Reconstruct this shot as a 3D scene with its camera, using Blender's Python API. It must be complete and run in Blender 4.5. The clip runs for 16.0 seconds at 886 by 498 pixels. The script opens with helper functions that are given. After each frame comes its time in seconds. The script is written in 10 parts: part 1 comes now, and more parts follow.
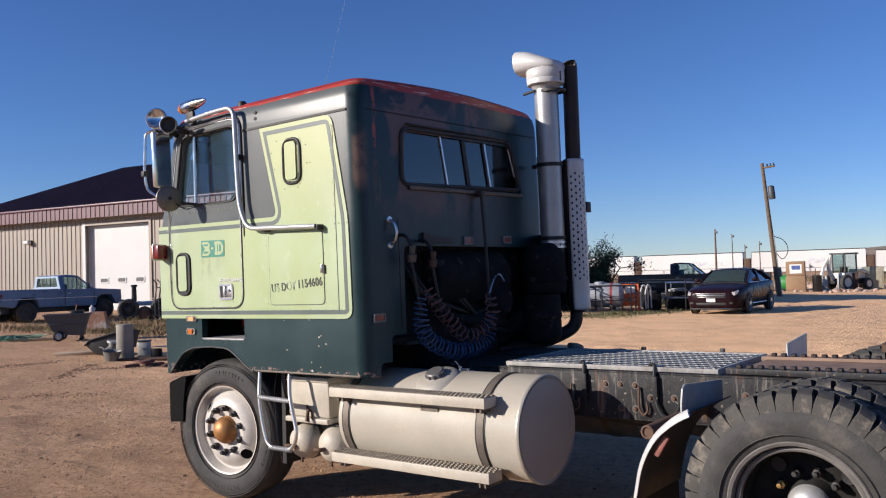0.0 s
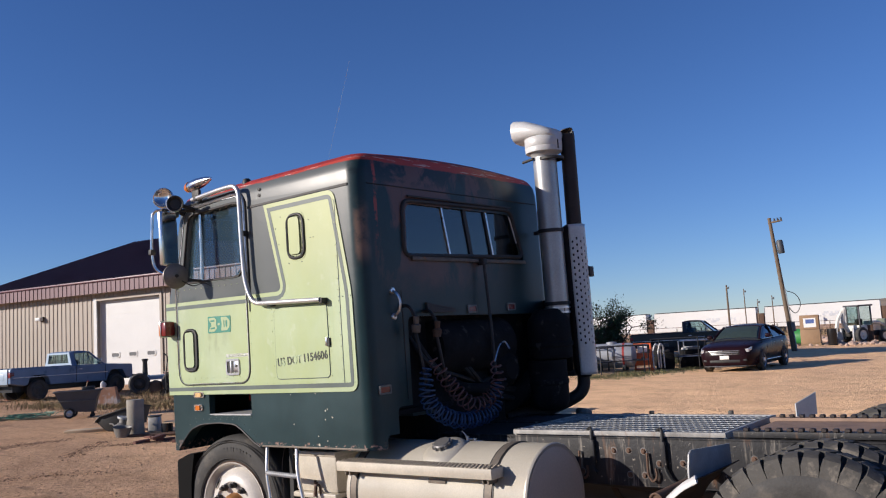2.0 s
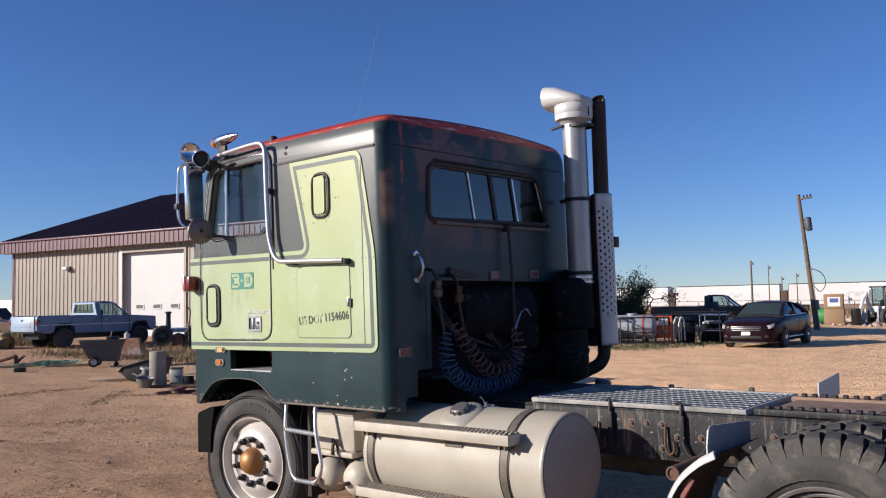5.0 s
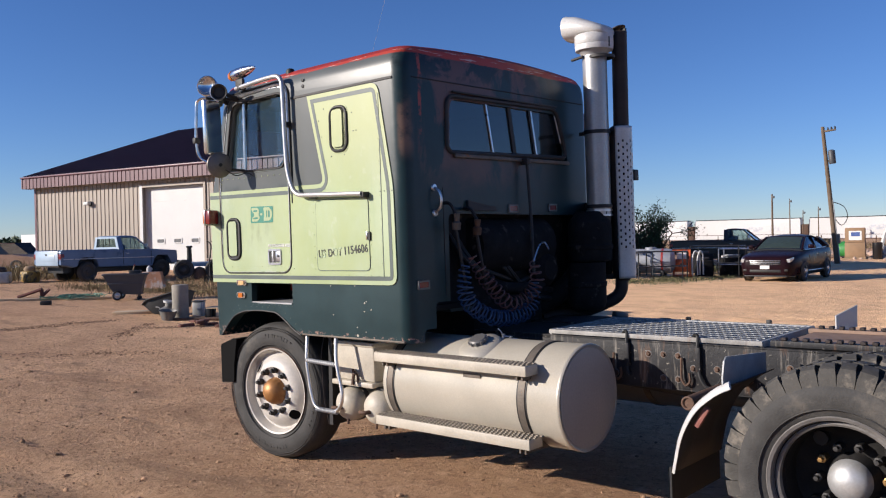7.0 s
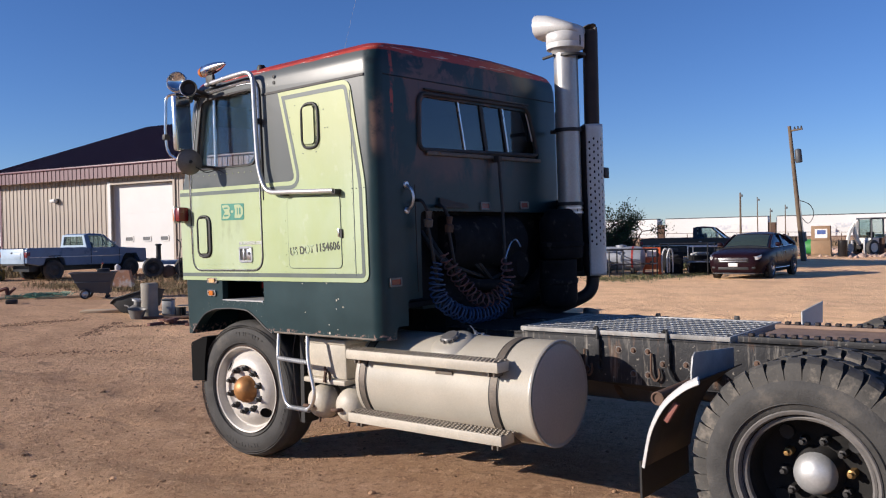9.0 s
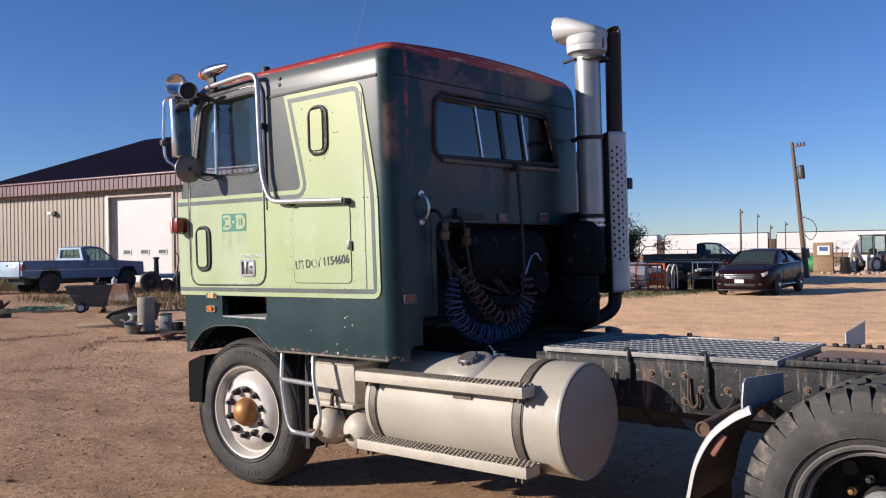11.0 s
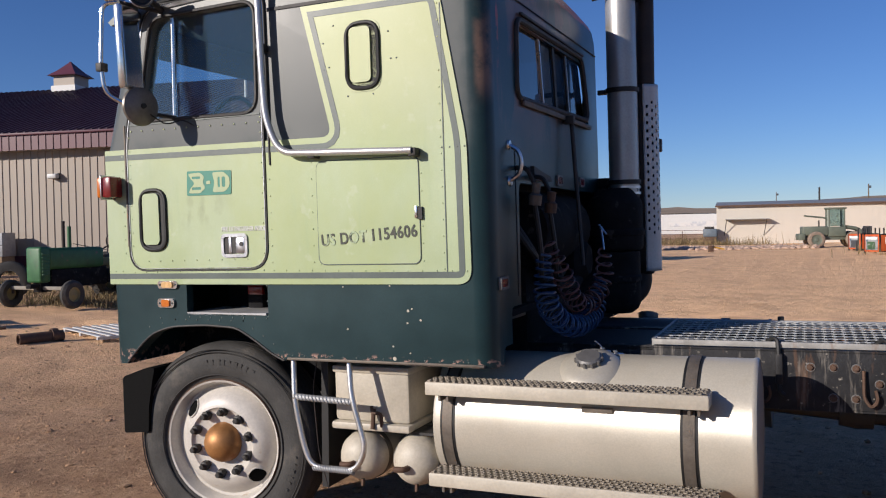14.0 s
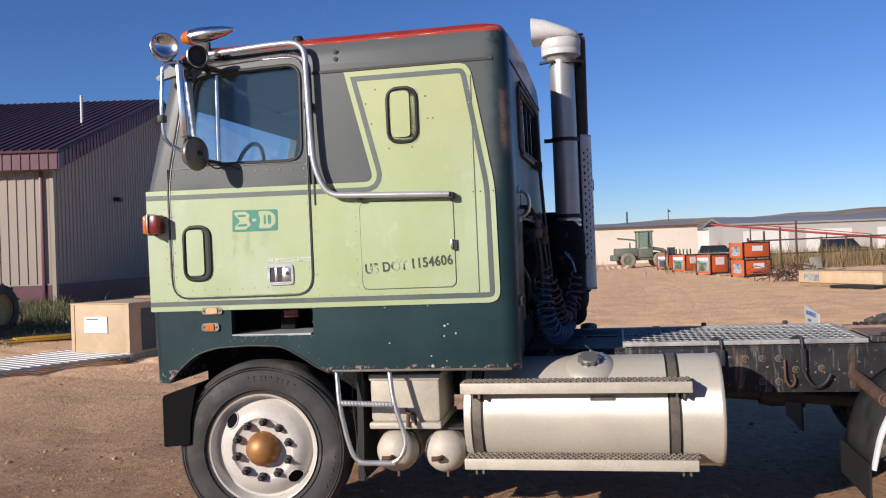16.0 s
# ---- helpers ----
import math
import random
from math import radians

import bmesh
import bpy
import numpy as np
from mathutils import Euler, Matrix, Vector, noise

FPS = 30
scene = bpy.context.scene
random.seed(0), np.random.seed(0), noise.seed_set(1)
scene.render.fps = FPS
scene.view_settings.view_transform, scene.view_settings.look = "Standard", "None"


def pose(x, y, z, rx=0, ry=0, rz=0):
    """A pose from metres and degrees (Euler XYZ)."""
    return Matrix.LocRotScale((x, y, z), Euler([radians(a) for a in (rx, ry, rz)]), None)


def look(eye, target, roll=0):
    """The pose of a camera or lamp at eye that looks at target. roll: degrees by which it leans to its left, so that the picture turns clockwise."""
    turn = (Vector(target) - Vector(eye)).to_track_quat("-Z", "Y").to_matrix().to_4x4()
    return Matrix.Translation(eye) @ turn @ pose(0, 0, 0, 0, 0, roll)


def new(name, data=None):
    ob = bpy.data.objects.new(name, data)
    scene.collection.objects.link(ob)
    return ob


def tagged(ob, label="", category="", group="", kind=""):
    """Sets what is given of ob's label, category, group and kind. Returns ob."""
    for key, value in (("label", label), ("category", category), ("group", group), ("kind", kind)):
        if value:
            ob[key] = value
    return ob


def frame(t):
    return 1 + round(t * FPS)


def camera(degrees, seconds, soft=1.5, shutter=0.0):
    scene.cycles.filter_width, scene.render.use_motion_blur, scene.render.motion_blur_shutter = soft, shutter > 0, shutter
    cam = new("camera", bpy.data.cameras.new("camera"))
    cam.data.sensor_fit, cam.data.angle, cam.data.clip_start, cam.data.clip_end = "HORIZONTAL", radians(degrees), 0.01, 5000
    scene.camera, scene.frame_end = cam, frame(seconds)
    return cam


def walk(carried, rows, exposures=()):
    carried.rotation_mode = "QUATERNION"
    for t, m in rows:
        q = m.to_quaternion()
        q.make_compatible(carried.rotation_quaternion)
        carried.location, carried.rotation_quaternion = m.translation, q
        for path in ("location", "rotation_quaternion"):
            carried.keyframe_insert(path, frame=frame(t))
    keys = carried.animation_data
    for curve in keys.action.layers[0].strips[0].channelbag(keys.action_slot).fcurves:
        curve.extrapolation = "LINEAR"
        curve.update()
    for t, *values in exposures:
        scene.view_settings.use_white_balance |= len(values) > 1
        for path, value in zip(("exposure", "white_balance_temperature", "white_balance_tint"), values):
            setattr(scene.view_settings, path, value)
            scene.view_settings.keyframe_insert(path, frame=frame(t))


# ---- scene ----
cam = camera(55.2, 16.0, soft=1.15)
PATH = [
    (0, (5.537, -4.035, 1.687), (4.294, -2.468, 1.736), -2.5),
    (0.5, (5.598, -4.081, 1.704), (4.324, -2.544, 1.824), -3.3),
    (1, (5.61, -4.049, 1.712), (4.363, -2.496, 1.895), -4.3),
    (1.5, (5.622, -4.051, 1.713), (4.393, -2.487, 1.919), -4.5),
    (2, (5.616, -4.046, 1.723), (4.367, -2.496, 1.923), -4.2),
    (2.5, (5.612, -4.045, 1.725), (4.345, -2.51, 1.925), -3.6),
    (3, (5.616, -4.063, 1.729), (4.341, -2.533, 1.91), -3.4),
    (5.3, (5.585, -4.023, 1.727), (4.27, -2.518, 1.82), -1.5),
    (5.5, (5.599, -4.032, 1.726), (4.271, -2.537, 1.772), -1.4),
    (6, (5.579, -4.023, 1.724), (4.246, -2.535, 1.631), -1.3),
    (6.5, (5.605, -4.057, 1.72), (4.264, -2.577, 1.622), -1.2),
    (7, (5.595, -4.037, 1.72), (4.259, -2.549, 1.686), -2.0),
    (7.5, (5.596, -4.005, 1.725), (4.305, -2.478, 1.705), -2.9),
    (8, (5.588, -3.983, 1.721), (4.325, -2.432, 1.688), -2.8),
    (8.5, (5.611, -4.014, 1.725), (4.339, -2.472, 1.669), -2.2),
    (9, (5.6, -4.044, 1.715), (4.314, -2.513, 1.674), -2.0),
    (9.5, (5.587, -4.076, 1.713), (4.302, -2.543, 1.693), -1.4),
    (9.7, (5.546, -4.056, 1.711), (4.264, -2.521, 1.7), -1.1),
    (11.8, (4.832, -3.735, 1.706), (3.571, -2.183, 1.706), -2.8),
    (12, (4.675, -3.76, 1.716), (3.475, -2.16, 1.701), -2.1),
    (12.5, (4.284, -3.702, 1.697), (3.223, -2.007, 1.646), -3.2),
    (13, (3.862, -3.583, 1.669), (2.861, -1.853, 1.59), -3.5),
    (13.5, (3.461, -3.6, 1.664), (2.525, -1.835, 1.572), -2.0),
    (14, (2.988, -3.657, 1.682), (2.195, -1.822, 1.618), -1.8),
    (14.5, (2.567, -3.729, 1.68), (1.881, -1.85, 1.679), -3.1),
    (15, (2.313, -3.987, 1.719), (1.782, -2.058, 1.71), -4.8),
    (15.5, (2.18, -4.364, 1.744), (1.802, -2.401, 1.695), -3.5),
    (16, (2.189, -4.833, 1.756), (1.798, -2.871, 1.736), -2.5),
]
# the truck's own axes are those of the path, leaned into the level world by angles fitted to the camera's view
LEAN = pose(0, 0, 0, 0.8, -0.4, 0)
walk(cam, [(t, LEAN @ look(eye, target, roll)) for t, eye, target, roll in PATH],
     exposures=[(t, e, 6150, 13) for t, e in ((0, 0.82), (1, 0.74), (3, 0.72), (5.3, 0.82), (9.5, 0.84), (12, 0.75), (12.5, 0.67), (13, 0.58), (14.2, 0.50), (15, 0.64), (16, 0.71))])


# ---- world, sun ----
SUN_TO = Vector((0.60, 0.80, -0.363)).normalized()
SUN_EL = math.asin(-SUN_TO.z)
SUN_AZ = math.atan2(-SUN_TO.x, -SUN_TO.y)
world = bpy.data.worlds.new("sky")
scene.world = world
world.use_nodes = True
wn = world.node_tree.nodes
sky = wn.new("ShaderNodeTexSky")
sky.sky_type, sky.sun_disc = "NISHITA", False
sky.sun_elevation, sky.sun_rotation = SUN_EL, SUN_AZ
sky.altitude, sky.air_density, sky.dust_density, sky.ozone_density = 1200, 1.0, 0.0, 5.0
deep = wn.new("ShaderNodeHueSaturation")
deep.inputs["Hue"].default_value, deep.inputs["Saturation"].default_value = 0.505, 1.08
wn["Background"].inputs["Strength"].default_value = 0.060
world.node_tree.links.new(sky.outputs["Color"], deep.inputs["Color"])
clear = wn.new("ShaderNodeMix")
clear.data_type, clear.blend_type = "RGBA", "MULTIPLY"
clear.inputs[0].default_value = 1.0
clear.inputs[7].default_value = (0.985, 0.965, 1.06, 1)
world.node_tree.links.new(deep.outputs["Color"], clear.inputs[6])
world.node_tree.links.new(clear.outputs[2], wn["Background"].inputs["Color"])
lamp = bpy.data.lights.new("sun", "SUN")
lamp.energy, lamp.angle, lamp.color = 3.8, radians(0.53), (1.0, 0.89, 0.75)
sun = new("sun", lamp)
sun.matrix_world = look((-60, -70, 40), Vector((-60, -70, 40)) + SUN_TO)

# ---- shaping helpers ----
from mathutils.geometry import tessellate_polygon


def part(name, bm, material, parent=None, label="", angle=38, smooth=True):
    """Link a bmesh as one mesh object, under a thing or a part if given."""
    bmesh.ops.recalc_face_normals(bm, faces=bm.faces)
    me = bpy.data.meshes.new(name)
    bm.to_mesh(me)
    bm.free()
    me.materials.append(material)
    if smooth:
        me.shade_smooth()
        me.set_sharp_from_angle(angle=radians(angle))
    ob = new(name, me)
    ob.parent = parent
    if label:
        ob["label"] = label
    return ob


def thing(name, label, category, m=None, group="", kind=""):
    ob = new(name)
    ob.empty_display_size = 0.2
    if m is not None:
        ob.matrix_basis = m
    return tagged(ob, label, category, group, kind)


def merge(bm, other, m=None):
    me = bpy.data.meshes.new("tmp")
    if m is not None:
        bmesh.ops.transform(other, matrix=m, verts=other.verts)
    other.to_mesh(me)
    other.free()
    bm.from_mesh(me)
    bpy.data.meshes.remove(me)
    return bm


def box(x0, x1, y0, y1, z0, z1, bev=0.0, seg=2, bm=None, m=None):
    b = bmesh.new()
    bmesh.ops.create_cube(b, size=1)
    for v in b.verts:
        v.co = ((x0 + x1) / 2 + v.co.x * (x1 - x0), (y0 + y1) / 2 + v.co.y * (y1 - y0), (z0 + z1) / 2 + v.co.z * (z1 - z0))
    if bev:
        bmesh.ops.bevel(b, geom=b.edges[:], offset=bev, segments=seg, profile=0.5, affect="EDGES")
    if bm is None and m is None:
        return b
    return merge(bm if bm is not None else bmesh.new(), b, m)


def lathe(prof, at=(0, 0, 0), axis=(0, 0, 1), seg=24, bm=None, closed=False):
    """Turn a profile of (radius, height) about an axis through at."""
    bm = bm if bm is not None else bmesh.new()
    m = Matrix.Translation(at) @ Vector(axis).to_track_quat("Z", "Y").to_matrix().to_4x4()
    rings = []
    for r, h in prof:
        if r < 1e-5:
            rings.append([bm.verts.new(m @ Vector((0, 0, h)))])
        else:
            rings.append([bm.verts.new(m @ Vector((r * math.cos(a), r * math.sin(a), h))) for a in (2 * math.pi * i / seg for i in range(seg))])
    pairs = list(zip(rings, rings[1:])) + ([(rings[-1], rings[0])] if closed else [])
    for a, b in pairs:
        for i in range(seg):
            j = (i + 1) % seg
            if len(a) == 1 and len(b) == 1:
                continue
            if len(a) == 1:
                bm.faces.new((a[0], b[j], b[i]))
            elif len(b) == 1:
                bm.faces.new((a[i], a[j], b[0]))
            else:
                bm.faces.new((a[i], a[j], b[j], b[i]))
    return bm


def rod(a, b, r, seg=10, bm=None, r2=None):
    a, b = Vector(a), Vector(b)
    r2 = r if r2 is None else r2
    return lathe([(0, 0), (r, 0), (r2, (b - a).length), (0, (b - a).length)], a, b - a, seg, bm)


def fillet(pts, r, n=5, closed=False):
    """Round the corners of a polyline of 2D or 3D points."""
    pts = [Vector(p) for p in pts]
    out, k = [], len(pts)
    for i, p in enumerate(pts):
        if not closed and i in (0, k - 1):
            out.append(p)
            continue
        a, b = pts[i - 1], pts[(i + 1) % k]
        d = min(r, (a - p).length * 0.48, (b - p).length * 0.48)
        s, e = p + (a - p).normalized() * d, p + (b - p).normalized() * d
        out += [(1 - u) ** 2 * s + 2 * u * (1 - u) * p + u * u * e for u in (j / n for j in range(n + 1))]
    return out


def tube(pts, r, seg=8, bm=None, closed=False, flat=1.0):
    """Sweep a circle along a polyline."""
    bm = bm if bm is not None else bmesh.new()
    pts = [Vector(p) for p in pts]
    n = len(pts)
    rings, up = [], None
    for i, p in enumerate(pts):
        if closed:
            d = pts[(i + 1) % n] - pts[i - 1]
        else:
            d = pts[min(i + 1, n - 1)] - pts[max(i - 1, 0)]
        d.normalize()
        if up is None:
            up = d.orthogonal().normalized()
        up = (up - d * up.dot(d)).normalized()
        side = d.cross(up)
        rr = r(i / max(1, n - 1)) if callable(r) else r
        rings.append([bm.verts.new(p + rr * (math.cos(a) * up + flat * math.sin(a) * side)) for a in (2 * math.pi * j / seg for j in range(seg))])
    for a, b in list(zip(rings, rings[1:])) + ([(rings[-1], rings[0])] if closed else []):
        for j in range(seg):
            k = (j + 1) % seg
            bm.faces.new((a[j], a[k], b[k], b[j]))
    if not closed:
        bm.faces.new(rings[0][::-1])
        bm.faces.new(rings[-1])
    return bm


def rrect(x0, x1, z0, z1, r, n=5):
    return fillet([(x0, z0), (x1, z0), (x1, z1), (x0, z1)], r, n, True)


def plate(outer, a0, a1, axis="y", holes=(), bm=None):
    """A slab of a 2D outline with holes, from a0 to a1 along axis."""
    bm = bm if bm is not None else bmesh.new()
    put = {"y": lambda u, v, w: (u, w, v), "x": lambda u, v, w: (w, u, v), "z": lambda u, v, w: (u, v, w)}[axis]
    loops = [[Vector((p[0], p[1], 0)) for p in loop] for loop in (outer, *holes)]
    flat = [p for loop in loops for p in loop]
    lo = [bm.verts.new(put(p.x, p.y, a0)) for p in flat]
    hi = [bm.verts.new(put(p.x, p.y, a1)) for p in flat]
    for tri in tessellate_polygon(loops):
        for side in (lo, hi):
            try:
                bm.faces.new([side[i] for i in tri])
            except ValueError:
                pass
    k = 0
    for loop in loops:
        n = len(loop)
        for i in range(n):
            j = (i + 1) % n
            bm.faces.new((lo[k + i], lo[k + j], hi[k + j], hi[k + i]))
        k += n
    return bm


def inset(poly, d):
    """The outline moved inwards by d (counter-clockwise outlines)."""
    pts = [Vector(p[:2]) for p in poly]
    area = sum(a.x * b.y - b.x * a.y for a, b in zip(pts, pts[1:] + pts[:1]))
    s = 1 if area > 0 else -1
    out, n = [], len(pts)
    for i, p in enumerate(pts):
        a, b = (p - pts[i - 1]).normalized(), (pts[(i + 1) % n] - p).normalized()
        na, nb = Vector((-a.y, a.x)) * s, Vector((-b.y, b.x)) * s
        m = (na + nb)
        m = m.normalized() if m.length > 1e-6 else na
        out.append(p + m * d / max(0.35, m.dot(na)))
    return out


def carve(ob, cutters, op="DIFFERENCE"):
    """Cut the solids away from the mesh of ob, for good."""
    for c in cutters:
        bmesh.ops.recalc_face_normals(c, faces=c.faces)
        me = bpy.data.meshes.new("cutter")
        c.to_mesh(me)
        c.free()
        tool = new("cutter", me)
        mod = ob.modifiers.new("cut", "BOOLEAN")
        mod.operation, mod.object, mod.solver = op, tool, "EXACT"
        dg = bpy.context.evaluated_depsgraph_get()
        made = bpy.data.meshes.new_from_object(ob.evaluated_get(dg))
        ob.modifiers.clear()
        old, ob.data = ob.data, made
        bpy.data.meshes.remove(old)
        bpy.data.objects.remove(tool)
        bpy.data.meshes.remove(me)
    return ob


def letters(text, size, m, material, parent, name="lettering", depth=0.0015):
    """Flat painted letters with the built-in font, as a mesh."""
    cu = bpy.data.curves.new(name, "FONT")
    cu.body, cu.size, cu.extrude, cu.offset, cu.space_character = text, size, depth, 0.02 * size, 1.09
    tmp = new(name, cu)
    dg = bpy.context.evaluated_depsgraph_get()
    me = bpy.data.meshes.new_from_object(tmp.evaluated_get(dg))
    bpy.data.objects.remove(tmp)
    me.transform(m)
    me.materials.clear()
    me.materials.append(material)
    ob = new(name, me)
    ob.parent = parent
    return ob


# ---- materials ----
def mat(name, base, rough=0.6, metal=0.0, vary=0.18, scale=3.0, wear=None, wear_at=0.62, wear_scale=6.0, wear_soft=0.06, bump=0.15, grain=70.0, spec=0.5, coat=0.0):
    """A surface with broad and fine variation, optional patches of a second colour, and fine relief."""
    m = bpy.data.materials.new(name)
    m.use_nodes = True
    nt = m.node_tree
    N, L = nt.nodes, nt.links
    p = N["Principled BSDF"]
    tc = N.new("ShaderNodeTexCoord")

    def noise_of(s, detail=5.0, rough_=0.6):
        t = N.new("ShaderNodeTexNoise")
        t.inputs["Scale"].default_value, t.inputs["Detail"].default_value, t.inputs["Roughness"].default_value = s, detail, rough_
        L.new(tc.outputs["Object"], t.inputs["Vector"])
        return t.outputs["Fac"]

    def mix(f, a, b):
        x = N.new("ShaderNodeMix")
        x.data_type = "RGBA"
        for sock, val in ((x.inputs[0], f), (x.inputs[6], a), (x.inputs[7], b)):
            if hasattr(val, "links"):
                L.new(val, sock)
            else:
                sock.default_value = val if isinstance(val, float) else (*val, 1)
        return x.outputs[2]

    def ramp(f, lo, hi):
        r = N.new("ShaderNodeMapRange")
        r.inputs[1].default_value, r.inputs[2].default_value = lo, hi
        L.new(f, r.inputs[0])
        return r.outputs[0]

    broad, fine = noise_of(scale), noise_of(grain, 3.0)
    dark = tuple(c * (1 - vary) for c in base)
    light = tuple(min(1, c * (1 + vary)) for c in base)
    col = mix(ramp(broad, 0.3, 0.7), dark, light)
    col = mix(ramp(fine, 0.2, 1.6), col, tuple(c * 0.55 for c in base))
    if wear is not None:
        w = noise_of(wear_scale, 8.0, 0.68)
        col = mix(ramp(w, wear_at, wear_at + wear_soft), col, wear)
    L.new(col, p.inputs["Base Color"])
    rr = N.new("ShaderNodeMapRange")
    rr.inputs[3].default_value, rr.inputs[4].default_value = max(0.03, rough - 0.12), min(1, rough + 0.12)
    L.new(broad, rr.inputs[0])
    L.new(rr.outputs[0], p.inputs["Roughness"])
    p.inputs["Metallic"].default_value = metal
    p.inputs["Specular IOR Level"].default_value = spec
    p.inputs["Coat Weight"].default_value = coat
    if bump:
        b = N.new("ShaderNodeBump")
        b.inputs["Strength"].default_value, b.inputs["Distance"].default_value = bump, 0.01
        L.new(fine, b.inputs["Height"])
        L.new(b.outputs["Normal"], p.inputs["Normal"])
    return m


def glass(name, tint=(0.93, 0.97, 0.98), rough=0.0, ior=1.5):
    """A thin pane: clear, tinted, with a mirror-like sheen that grows to grazing angles."""
    m = bpy.data.materials.new(name)
    m.use_nodes = True
    nt = m.node_tree
    N, L = nt.nodes, nt.links
    N.remove(N["Principled BSDF"])
    t, g, mx, lw = N.new("ShaderNodeBsdfTransparent"), N.new("ShaderNodeBsdfGlossy"), N.new("ShaderNodeMixShader"), N.new("ShaderNodeLayerWeight")
    pw_, ma = N.new("ShaderNodeMath"), N.new("ShaderNodeMath")
    f0 = ((ior - 1) / (ior + 1)) ** 2
    lw.inputs["Blend"].default_value = 0.5
    pw_.operation, ma.operation = "POWER", "MULTIPLY_ADD"
    pw_.inputs[1].default_value = 5.0
    ma.inputs[1].default_value, ma.inputs[2].default_value = 1 - f0, f0
    L.new(lw.outputs["Facing"], pw_.inputs[0])
    L.new(pw_.outputs[0], ma.inputs[0])
    t.inputs["Color"].default_value = (*tint, 1)
    g.inputs["Roughness"].default_value = rough
    L.new(ma.outputs[0], mx.inputs[0])
    L.new(t.outputs[0], mx.inputs[1])
    L.new(g.outputs[0], mx.inputs[2])
    L.new(mx.outputs[0], N["Material Output"].inputs["Surface"])
    return m


